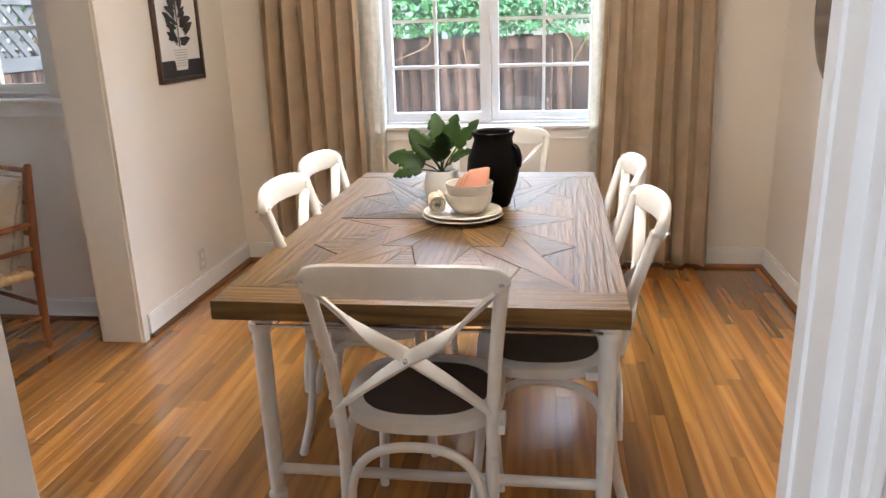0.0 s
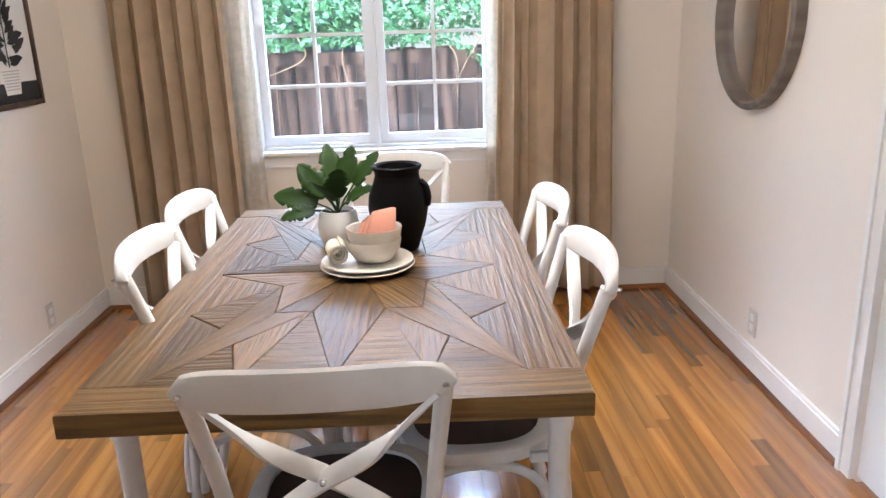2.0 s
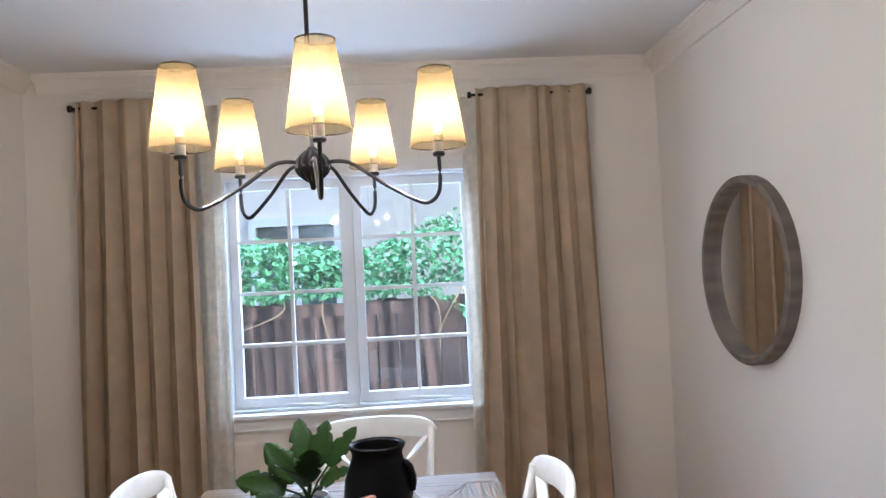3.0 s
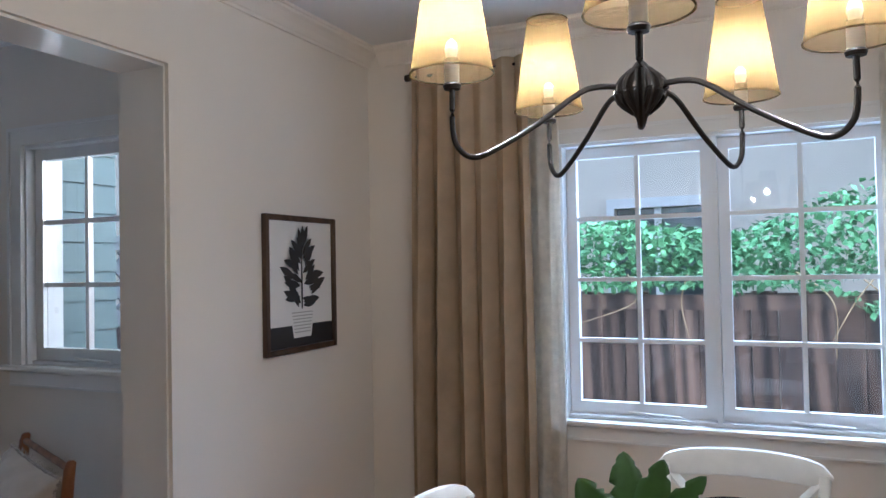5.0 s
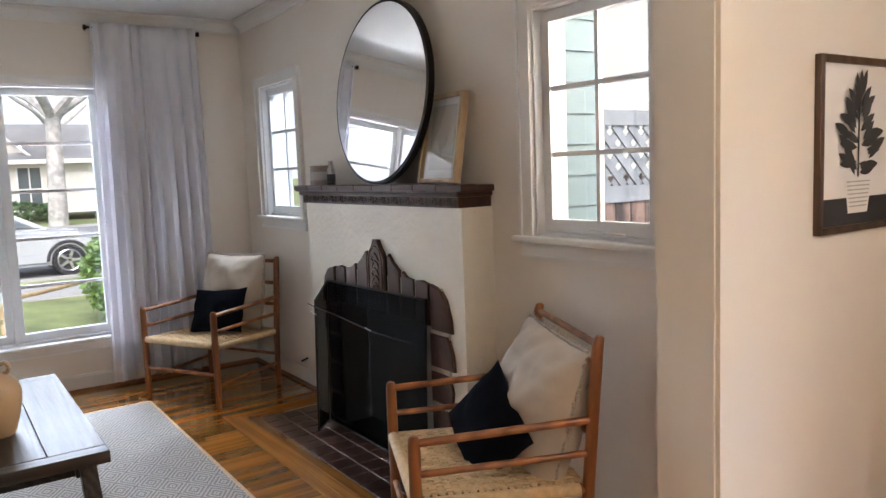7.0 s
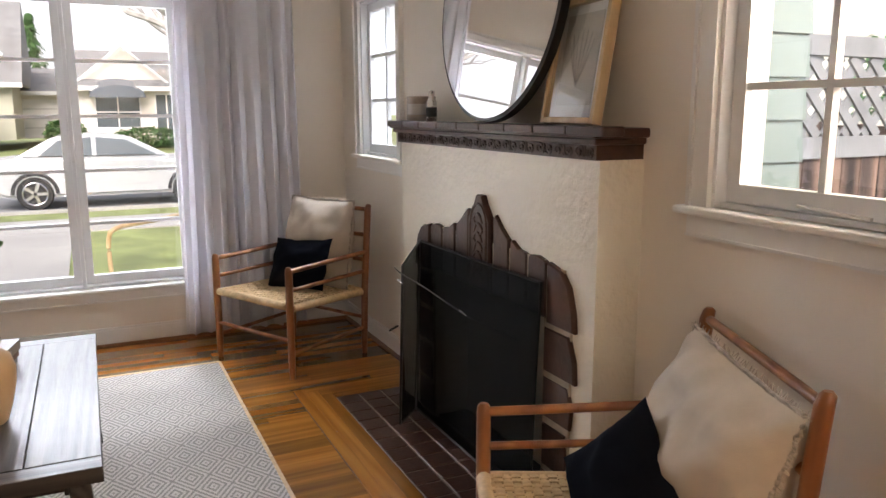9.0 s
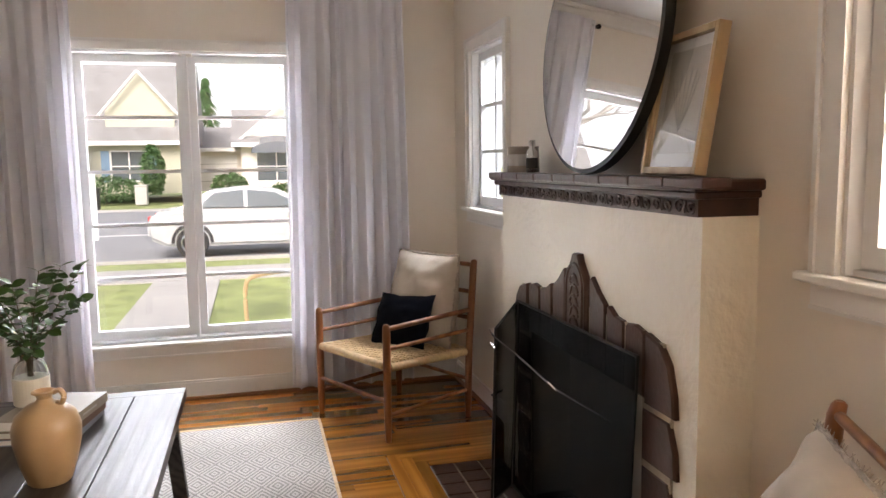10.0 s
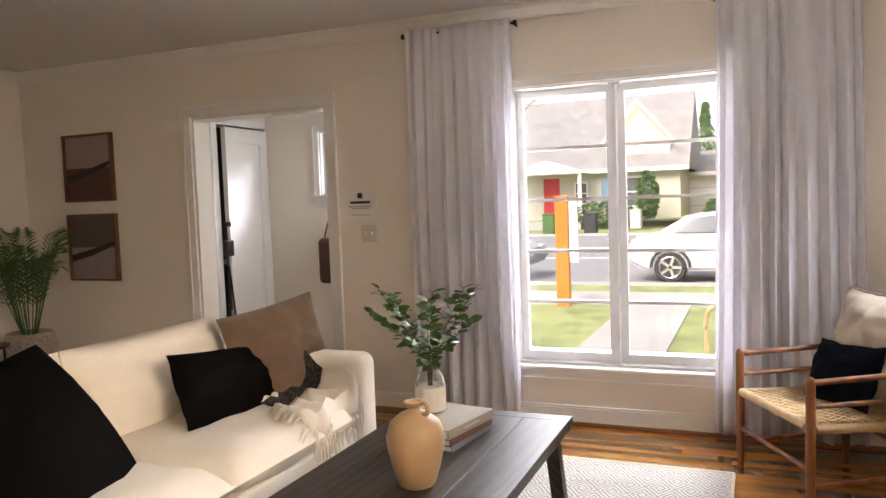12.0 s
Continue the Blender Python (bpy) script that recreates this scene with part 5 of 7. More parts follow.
sr = thing("fire_surround", "stepped surround of brown glazed tiles", "fireplace")
edges = [-0.60, -0.47, -0.345, -0.22, -0.095, 0.095, 0.22, 0.345, 0.47, 0.60]
tops = [None, (0.895, 0.905, 0.90), (0.90, 0.905, 0.93), (0.935, 0.965, 1.005), None, (1.005, 0.965, 0.935), (0.93, 0.905, 0.90), (0.90, 0.905, 0.895), None]
for k, tp in enumerate(tops):
    x0, x1 = FX + edges[k] + 0.008, FX + edges[k + 1] - 0.008
    if tp:
        tile_block([(x0, 0.70), (x1, 0.70), (x1, tp[2] - 0.006), (x1 - 0.01, tp[2]), ((x0 + x1) / 2, tp[1]), (x0 + 0.01, tp[0]), (x0, tp[0] - 0.006)], "tile", sr)
    elif k == 4:
        ct = tile_block([(x0, 0.70), (x1, 0.70), (x1, 0.975), (x1 - 0.02, 1.005), (x1 - 0.05, 1.04), (FX + 0.02, 1.07), (FX - 0.02, 1.07), (x0 + 0.05, 1.04), (x0 + 0.02, 1.005), (x0, 0.975)], "tile", sr, 0.026)
        tagged(ct, "taller centre tile with an arched relief")
        ar = [(FX + 0.065 * math.cos(math.pi * i / 12), 3.640, 0.95 + 0.085 * math.sin(math.pi * i / 12)) for i in range(13)]
        part("relief", tube([(FX + 0.065, 3.640, 0.72)] + ar + [(FX - 0.065, 3.640, 0.72)], 0.006, 6), BROWNTILE, ct)
        for q in range(7):
            dz, sg = 0.76 + q * 0.037, 1 if q % 2 else -1
            part("relief", tube(glide([(FX - sg * 0.035, 3.642, dz - 0.02), (FX - sg * 0.01, 3.639, dz + 0.014), (FX + sg * 0.02, 3.639, dz + 0.010), (FX + sg * 0.035, 3.641, dz - 0.012), (FX + sg * 0.018, 3.640, dz - 0.022)], 4), 0.006, 6), BROWNTILE, ct)
# side courses, each tile bulging outward in its own way
for s in (-1, 1):
    z = 0.0
    for k, (hh, lo, mid, hi) in enumerate(((0.165, 0.600, 0.612, 0.600), (0.175, 0.598, 0.604, 0.592), (0.165, 0.612, 0.622, 0.596), (0.175, 0.640, 0.632, 0.600))):
        inner = FX + s * (0.458 if k % 2 else 0.452)
        poly = [(inner, z + 0.012), (FX + s * lo, z + 0.012), (FX + s * mid, z + hh * 0.5), (FX + s * hi, z + hh - 0.012), (inner, z + hh - 0.012)]
        tile_block(poly if s > 0 else poly[::-1], "tile", sr, 0.014 + 0.004 * (k % 2))
        z += hh
    poly = [(FX + s * 0.476, z + 0.007), (FX + s * 0.632, z + 0.007), (FX + s * 0.625, z + 0.07), (FX + s * 0.598, z + 0.15), (FX + s * 0.555, z + 0.195), (FX + s * 0.476, z + 0.215)]
    tile_block(poly if s > 0 else poly[::-1], "tile", sr, 0.022)
mo = boxes((FX - 0.605, FX - 0.450, 3.656, 3.6655, 0, 0.80), (FX + 0.450, FX + 0.605, 3.656, 3.6655, 0, 0.80), (FX - 0.56, FX - 0.450, 3.656, 3.6655, 0.801, 0.88), (FX + 0.45, FX + 0.56, 3.656, 3.6655, 0.801, 0.88), (FX - 0.449, FX + 0.449, 3.656, 3.6655, 0.70, 0.897))
part("mortar", mo, MORTAR, sr, "pale mortar between the tiles")

# fire screen
fs = thing("fire_screen", "black folding wire-mesh fire screen on the hearth", "fire screen")


def screen_panel(pts, name):
    """A mesh leaf inside a black bar, through the given corners."""
    bm = bmesh.new()
    bm.faces.new([bm.verts.new(p) for p in pts])
    r = bmesh.ops.extrude_face_region(bm, geom=bm.faces[:])
    bmesh.ops.translate(bm, verts=[g for g in r["geom"] if isinstance(g, bmesh.types.BMVert)], vec=(0, 0.002, 0))
    bmesh.ops.recalc_face_normals(bm, faces=bm.faces[:])
    o = part(name, bm, WIREMESH, fs, "see-through black wire mesh")
    part("bar", tube(list(pts) + [pts[0]], 0.006, 8), BLACK_METAL, o, "", True)


screen_panel([(-4.57, 3.60, 0.02), (-3.575, 3.60, 0.02), (-3.575, 3.628, 0.825), (-4.57, 3.628, 0.812)], "centre_leaf")
screen_panel([(-4.44, 3.465, 0.02), (-4.576, 3.596, 0.02), (-4.576, 3.624, 0.81), (-4.44, 3.485, 0.735)], "side_leaf")
part("curved_bar", tube(glide([(-4.57, 3.50, 0.70), (-4.44, 3.48, 0.70), (-4.2, 3.482, 0.69), (-3.97, 3.488, 0.67), (-3.85, 3.50, 0.655), (-3.60, 3.56, 0.63)], 6), 0.003, 6), BLACK_METAL, fs)
for x, y, z in ((-4.44, 3.475, 0.665), (-3.86, 3.483, 0.668)):
    part("handle", tube([(x - 0.03, y, z + 0.004), (x + 0.03, y, z - 0.004)], 0.004, 8), STEEL, fs, "short bright metal handle", True)

# cord stub by the corner
tagged(part("power_cable", tube(glide([(-5.30, 3.80, 0.20), (-5.24, 3.74, 0.205), (-5.16, 3.70, 0.225)], 6), 0.006, 8), RUBBER, None, "", True), "short black cable from the wall by the chair", "cable")

# on the mantel
lm = thing("large_round_mirror", "large round mirror in a thin black rim leaning on the mantel", "mirror", pose(-4.085, 3.745, 1.342 + 0.452, 90 - 5, 0, 0))
R2 = 0.455
part("rim", lathe([(R2 - 0.016, -0.015), (R2, -0.015), (R2, 0.018), (R2 - 0.016, 0.018)], 80), BLACK_METAL, lm, "thin black metal rim", True)
part("mirror_glass", lathe([(0.0, 0.012), (R2 - 0.015, 0.012), (R2 - 0.015, 0.0215), (0.0, 0.0215)], 80), MIRROR, lm)

fp = picture("leaning_frame", pose(-3.565, 3.765, 1.338 + 0.20, -9, 0, -4), 0.325, 0.40, 0.035, 0.02, PALEFRAME, "pale oak frame with a sketch leaning on the mantel")
part("sketch_ground", boxes((-0.105, 0.105, -0.016, -0.0145, -0.14, 0.15)), mat("toned_paper", (0.58, 0.55, 0.50), 0.7, var=0.06, bump=0.05), fp, "pale toned sketch paper")
for k in range(7):
    a = -60 + k * 20
    part("sketch_line", tube(glide([(0, -0.017, -0.08), (math.sin(radians(a)) * 0.05, -0.017, 0.0), (math.sin(radians(a)) * 0.085, -0.017, 0.04 + 0.06 * math.cos(radians(a)))], 4), 0.0011, 4), PRINTGREY, fp)
pg = part("glazing", boxes((-0.142, 0.142, -0.026, -0.0235, -0.18, 0.18)), GLASS, fp)
pg.visible_shadow = False

tin = thing("tin_candle", "weathered grey tin candle pot on the mantel", "candle", pose(-4.76, 3.72, 1.341))
part("tin_body", lathe([(0.0, 0), (0.068, 0), (0.070, 0.004), (0.066, 0.10), (0.069, 0.108), (0.064, 0.110), (0.061, 0.10), (0.0, 0.09)], 28), mat("weathered_tin", (0.34, 0.29, 0.24), 0.55, 0.3, 0.35, 20, 0.2), tin, "", True)
part("label_band", lathe([(0.0690, 0.028), (0.0692, 0.029), (0.0680, 0.075), (0.0678, 0.076)], 28), PRINTGREY, tin)
bt = thing("small_bottle", "small glass bottle with a dark label on the mantel", "bottle", pose(-4.605, 3.70, 1.341))
part("bottle_body", lathe([(0.0, 0), (0.022, 0), (0.024, 0.004), (0.024, 0.085), (0.012, 0.100), (0.012, 0.112), (0.0, 0.112)], 18), STEEL, bt, "", True)
part("label_band", lathe([(0.0245, 0.018), (0.0245, 0.06)], 18), INK, bt)
part("cap", lathe([(0.0, 0.112), (0.014, 0.112), (0.014, 0.132), (0.0, 0.133)], 16), STEEL, bt)


# ---- the two armchairs ----
def armchair():
    """Spindle armchair, its front towards y, with a woven cord seat."""
    c = thing("armchair", "orange-brown wooden spindle armchair with woven cord seat", "chair", group="pair of armchairs")
    W, F, B = 0.305, 0.275, -0.275

    def post(x, y, h, lean):
        pts = [(x, y, 0), (x, y, 0.10), (x, y + lean * 0.2, 0.38), (x, y + lean * 0.9, h - 0.03), (x, y + lean, h - 0.008), (x, y + lean, h)]
        bm = bmesh.new()
        rr = (0.0145, 0.019, 0.0205, 0.0195, 0.017, 0.010)
        rings = []
        for (px, py, pz), r in zip(pts, rr):
            rings.append([bm.verts.new((px + r * math.cos(2 * math.pi * i / 14), py + r * math.sin(2 * math.pi * i / 14), pz)) for i in range(14)])
        for a, b in zip(rings, rings[1:]):
            for i in range(14):
                bm.faces.new((a[i], a[(i + 1) % 14], b[(i + 1) % 14], b[i]))
        bm.faces.new(rings[0][::-1])
        bm.faces.new(rings[-1])
        return bm

    def bar(name, a, b, r=0.0125):
        a, b = Vector(a), Vector(b)
        part(name, tube([a, a.lerp(b, 0.25), a.lerp(b, 0.5), a.lerp(b, 0.75), b], r, 10), TEAK, c, "", True)
    for s in (-1, 1):
        part("front_post", post(s * W, F, 0.60, 0.0), TEAK, c, "", True)
        part("back_post", post(s * W, B, 0.865, -0.055), TEAK, c, "", True)
        bar("arm_rail", (s * W, F, 0.575), (s * W, B - 0.03, 0.595), 0.0135)
        bar("arm_rail", (s * W, F, 0.475), (s * W, B - 0.02, 0.485), 0.0115)
        bar("stretcher", (s * W, F, 0.135), (s * W, B, 0.155), 0.0105)
        bar("seat_rail", (s * W, F, 0.375), (s * W, B, 0.365))
        part("cord_edge", tube([(s * W, F - 0.02, 0.378), (s * W, B + 0.02, 0.368)], 0.021, 12), CORD, c, "pale cord wound round the rail", True)
    bar("seat_rail", (-W, F, 0.385), (W, F, 0.385))
    bar("seat_rail", (-W, B, 0.365), (W, B, 0.365))
    bar("stretcher", (-W, F, 0.205), (W, F, 0.205), 0.0115)
    bar("stretcher", (-W, B, 0.215), (W, B, 0.215), 0.0105)
    for z, y in ((0.835, -0.052), (0.69, -0.036), (0.55, -0.02)):
        bar("back_rail", (-W, B + y, z), (W, B + y, z), 0.0125)
    part("cord_edge", tube([(-W + 0.02, F, 0.388), (W - 0.02, F, 0.388)], 0.021, 12), CORD, c, "pale cord wound round the rail", True)
    bm = bmesh.new()
    nx, ny = 24, 22
    for i in range(nx):
        x = -W + 0.02 + (i + 0.5) * (2 * W - 0.04) / nx
        w = 0.0074
        for j in range(ny):
            ya, yb = B + j * (F - B) / ny, B + (j + 1) * (F - B) / ny
            z = 0.392 + 0.012 * (ya / 0.55) + (0.0032 if (i // 2 + j) % 2 else -0.001)
            box(bm, x - w, x + w, ya, yb, z - 0.003, z + 0.003)
    for j in range(ny):
        y = B + (j + 0.5) * (F - B) / ny
        box(bm, -W + 0.012, W - 0.012, y - 0.0075, y + 0.0075, 0.388 + 0.012 * (y / 0.55), 0.3925 + 0.012 * (y / 0.55))
    part("seat", bm, CORD, c, "woven natural cord seat")
    return c


A1, A2 = pose(-5.656, 3.291, 0, 0, 0, 207.4), pose(-2.84, 3.355, 0, 0, 0, 155.8)
ac = armchair()
ac.matrix_basis = A1
copy_thing(ac, A2)
for k, A in enumerate((A1, A2)):
    q = tagged(part("back_cushion", pillow(0.52, 0.51, 0.27, 24, 0.05, 0.017, 5 + k, 2.2), OATMEAL, None, "", True), "square oatmeal linen cushion with frayed edges on an armchair", "cushion", "armchair cushions")
    q.matrix_basis = A @ (pose(-0.015, -0.215, 0.635, 9, 0, 0) if k == 0 else pose(-0.03, -0.215, 0.580, 14, -4, 4))
    fr = bmesh.new()
    rnd = random.Random(k)
    for e in range(4):
        for i in range(64):
            u = -0.258 + 0.516 * (i + rnd.random()) / 64
            o = 0.254
            a = {0: (u, o), 1: (u, -o), 2: (o, u), 3: (-o, u)}[e]
            d = {0: (0, 1), 1: (0, -1), 2: (1, 0), 3: (-1, 0)}[e]
            ln = rnd.uniform(0.006, 0.017)
            tube([(a[0], 0, a[1]), (a[0] + d[0] * ln + rnd.uniform(-.006, .006), rnd.uniform(-.006, .006), a[1] + d[1] * ln)], 0.0012, 4, fr)
    f = part("frayed_edge", fr, OATMEAL, q)
    cn, tr = 0.250, []
    for i in range(4):
        for j in range(24):
            u = -cn + 2 * cn * j / 24
            bow = 0.04 * 0.245 * (1 - (u / cn) ** 2)
            e0 = {0: (u, cn - bow), 1: (cn - bow, -u), 2: (-u, -cn + bow), 3: (-cn + bow, u)}[i]
            tr.append((e0[0] * 1.02 + rnd.uniform(-.003, .003), rnd.uniform(-.004, .004), e0[1] * 1.02 + rnd.uniform(-.003, .003)))
    part("edge_trim", tube(tr + [tr[0]], 0.006, 6), BASKET, q, "frayed grey-white edge trim")
    tagged(f, kind="stuff")
    q = tagged(part("lumbar_cushion", pillow(0.42 - 0.08 * k, 0.30 + 0.03 * k, 0.16, 18, 0.07, 0.008, 9 + k, 2.1), NAVY, None, "", True), "black oblong cushion leaning in an armchair", "cushion", "armchair cushions")
    q.matrix_basis = A @ (pose(-0.03, -0.045, 0.535, 24, 4, 6) if k == 0 else pose(-0.03, -0.025, 0.505, 22, -40, 10))

# hearth and rug
rg = tagged(part("area_rug", rbox(-1.45, 1.45, -1.2, 1.2, 0.0, 0.010, 0.003, 1), RUG), "cream and grey rug woven in lozenges", "rug")
rg.matrix_basis = pose(-4.23, 1.68, 0.002)
part("rug_hem", boxes((-1.455, -1.438, -1.2, 1.2, 0.004, 0.0125), (1.438, 1.455, -1.2, 1.2, 0.004, 0.0125), (-1.438, 1.438, 1.19, 1.205, 0.004, 0.0125)), CORD, rg, "tan bound edge")


# coffee table
def coffee_table(m):
    t = thing("coffee_table", "worn black-stained pine coffee table", "table", m)
    L, Wd = 1.335, 0.72
    xs = [-Wd / 2, -0.20, -0.02, 0.17, Wd / 2]
    for a, b in zip(xs, xs[1:]):
        part("plank", rbox(-L / 2 + 0.075, L / 2 - 0.075, a + 0.001, b - 0.001, 0.412, 0.456, 0.003), EBONY, t)
    for s in (-1, 1):
        e = part("end_board", rbox(-Wd / 2, Wd / 2, -0.036, 0.036, 0.411, 0.4555, 0.003), EBONY, t)
        e.matrix_basis = pose(s * (L / 2 - 0.038), 0, 0, 0, 0, 90)
        part("apron", rbox(-L / 2 + 0.10, L / 2 - 0.10, s * 0.27 - 0.012, s * 0.27 + 0.012, 0.345, 0.411, 0.003), EBONY, t)
        part("end_rail", rbox(s * 0.53 - 0.012, s * 0.53 + 0.012, -0.258, 0.258, 0.345, 0.411, 0.003), EBONY, t)
        for q in (-1, 1):
            bm = rbox(-0.028, 0.028, -0.028, 0.028, 0, 0.411, 0.004)
            for v in bm.verts:
                k = 1 - v.co.z / 0.411
                v.co.x += s * 0.045 * k
                v.co.y += q * 0.03 * k
            lg = part("leg", bm, EBONY, t)
            lg.location = (s * 0.555, q * 0.295, 0)
    return t


coffee_table(pose(-4.235, 1.915, 0.0125))
CZ = 0.4695
jug = thing("stoneware_jug", "tan glazed stoneware jug with a small looped handle", "jug", pose(-4.02, 1.965, CZ))
part("jug_body", lathe([(0.0, 0), (0.055, 0), (0.060, 0.005), (0.078, 0.06), (0.092, 0.125), (0.094, 0.165), (0.082, 0.205), (0.050, 0.232), (0.025, 0.243), (0.020, 0.252), (0.024, 0.262), (0.034, 0.268), (0.034, 0.273), (0.026, 0.275), (0.016, 0.262), (0.0, 0.25)], 36), TAN, jug, "", True)
hd = tube(glide([(0.028, 0, 0.268), (0.046, 0, 0.275), (0.058, 0, 0.258), (0.050, 0, 0.238), (0.036, 0, 0.238)], 6), 0.008, 8, flat=1.3)
hd.transform(pose(0, 0, 0, 0, 0, 75))
part("handle", hd, TAN, jug, "", True)

for k, (z, t, w, d, col, yaw, lab) in enumerate(((0.0, 0.022, 0.31, 0.24, (0.17, 0.20, 0.25), 14, "blue-grey book lying on the coffee table"), (0.0225, 0.025, 0.315, 0.245, (0.13, 0.065, 0.04), 12, "brown book on a stack of books"), (0.048, 0.036, 0.32, 0.25, (0.30, 0.265, 0.215), 10, "thick pale grey book on top of a stack"))):
    cov = mat("book_cover", col, 0.5, var=0.06, bump=0.05)
    bk = thing("book", lab, "book", pose(-4.50, 1.865, CZ + z, 0, 0, yaw - 22), "stack of books")
    part("page_block", boxes((-w / 2 + 0.004, w / 2 - 0.004, -d / 2 + 0.004, d / 2 - 0.0035, 0.003, t - 0.003)), PAPER, bk, "white page edges")
    part("cover", boxes((-w / 2, w / 2, -d / 2, d / 2, 0, 0.0028), (-w / 2, w / 2, -d / 2, d / 2, t - 0.0028, t), (-w / 2, w / 2, d / 2 - 0.003, d / 2, 0.0028, t - 0.0028)), cov, bk)
    if k == 2:
        part("spine_text", boxes((-0.06, 0.05, d / 2, d / 2 + 0.0008, t * 0.4, t * 0.58)), PRINTGREY, bk)

vp = thing("glass_vase", "glass bottle vase with leafy branches on the books", "vase", pose(-4.545, 1.79, CZ + 0.0845))
part("bottle", lathe([(0.0, 0), (0.050, 0), (0.056, 0.006), (0.058, 0.12), (0.048, 0.148), (0.030, 0.162), (0.029, 0.185), (0.033, 0.19), (0.028, 0.19), (0.025, 0.165), (0.044, 0.145), (0.054, 0.118), (0.052, 0.010), (0.0, 0.008)], 32), CLEAR, vp, "clear glass bottle", True)
part("pale_wrap", lathe([(0.0595, 0.006), (0.0605, 0.008), (0.0605, 0.10), (0.0595, 0.102)], 32), mat("frosted_wrap", (0.62, 0.60, 0.54), 0.6), vp, "pale frosted band")
rnd = random.Random(21)
leafm = mesh_of(leaf_bm(0.052, 0.036, 0.15, 4), "leaf", True)
for k in range(9):
    yaw = k * 40 + rnd.uniform(-14, 14)
    lean = rnd.uniform(16, 48)
    ln = rnd.uniform(0.26, 0.40)
    dx, dy = math.cos(radians(yaw)), math.sin(radians(yaw))
    pts = glide([(0.012 * dx, 0.012 * dy, 0.02), (0.016 * dx, 0.016 * dy, 0.19), (0.016 * dx + math.sin(radians(lean)) * ln * 0.5 * dx, 0.016 * dy + math.sin(radians(lean)) * ln * 0.5 * dy, 0.19 + math.cos(radians(lean)) * ln * 0.55), (math.sin(radians(lean)) * ln * dx, math.sin(radians(lean)) * ln * dy, 0.19 + math.cos(radians(lean)) * ln * 0.95)], 8)
    br_ = part("branch", tube(pts, (0.0028, 0.0012), 5), STEM, vp)
    for j in range(8, len(pts)):
        for s in (0, 1):
            if rnd.random() < 0.18:
                continue
            p = pts[j]
            m = Matrix.Translation(p) @ pose(0, 0, 0, rnd.uniform(-15, 45), rnd.uniform(-40, 40), yaw - 90 + (70 if s else -70) + rnd.uniform(-40, 40))
            sc = rnd.uniform(0.6, 1.15)
            shared("leaf", leafm, DARKLEAF, br_, m @ Matrix.Diagonal((sc, sc, sc, 1)))


# sofa
def sofa(m):
    """x along the sofa, y towards its front."""
    s = thing("sofa", "cream linen two-seat sofa with loose cushions", "sofa", m)
    L = 2.10
    part("base", rbox(-L / 2 + 0.02, L / 2 - 0.02, -0.46, 0.50, 0.07, 0.27, 0.02, 3), SOFA, s, "", True)
    for sx in (-1, 1):
        bm = rbox(sx * L / 2 - 0.09, sx * L / 2 + 0.09, -0.50, 0.54, 0.05, 0.625, 0.06, 5)
        part("arm", bm, SOFA, s, "", True)
        for sy in (-0.4, 0.44):
            part("foot", rbox(sx * 0.98 - 0.025, sx * 0.98 + 0.025, sy - 0.025, sy + 0.025, 0, 0.07, 0.004), DARKFRAME, s)
    part("back", rbox(-L / 2 + 0.09, L / 2 - 0.09, -0.54, -0.38, 0.10, 0.66, 0.05, 4), SOFA, s, "", True)
    for sx in (-1, 1):
        bm = pillow(0.955, 0.92, 0.19, 26, 0.005, 0.008, sx, 7.0)
        bm.transform(pose(sx * 0.478, 0.08, 0.338, 90, 0, 0))
        part("seat_cushion", bm, SOFA, s, "", True)
        bm = pillow(0.95, 0.46, 0.24, 26, 0.015, 0.012, 7 + sx, 5.0)
        bm.transform(pose(sx * 0.478, -0.29, 0.58, 12, 0, 0))
        part("back_cushion", bm, SOFA, s, "", True)
    return s


SF = pose(-4.08, 0.66, 0.0125)
sofa(SF)
for lab, w, h, t, mtl, m in (("large square black cushion on the sofa", 0.57, 0.55, 0.36, BLACKCLOTH, pose(0.53, 0.07, 0.575, 26, 24, -10)),
                             ("oblong black cushion on the sofa", 0.66, 0.34, 0.22, BLACKCLOTH, pose(-0.57, 0.05, 0.56, 22, -6, 0)),
                             ("large brown velvet cushion standing on one side", 0.52, 0.50, 0.22, VELVET, pose(-0.945, 0.085, 0.635, 16, 10, -32))):
    q = tagged(part("sofa_cushion", pillow(w, h, t, 24, 0.05 if w != 0.57 else -0.09, 0.014, w, 2.0), mtl, None, "", True), lab, "cushion", "sofa cushions")
    q.matrix_basis = SF @ m

# knitted throw over the arm and the seat corner
th = thing("knit_throw", "cream knitted throw with charcoal stripes and fringe", "throw", SF)


def over_sofa(x, y):
    """Height of what lies under the cloth: the arm, the seat and the drop before the seat."""
    k = min(1.0, max(0.0, (x + 0.985) / 0.075))
    k = k * k * (3 - 2 * k)
    z = 0.632 * (1 - k) + 0.437 * k
    return z - max(0.0, y - 0.49) * 2.2


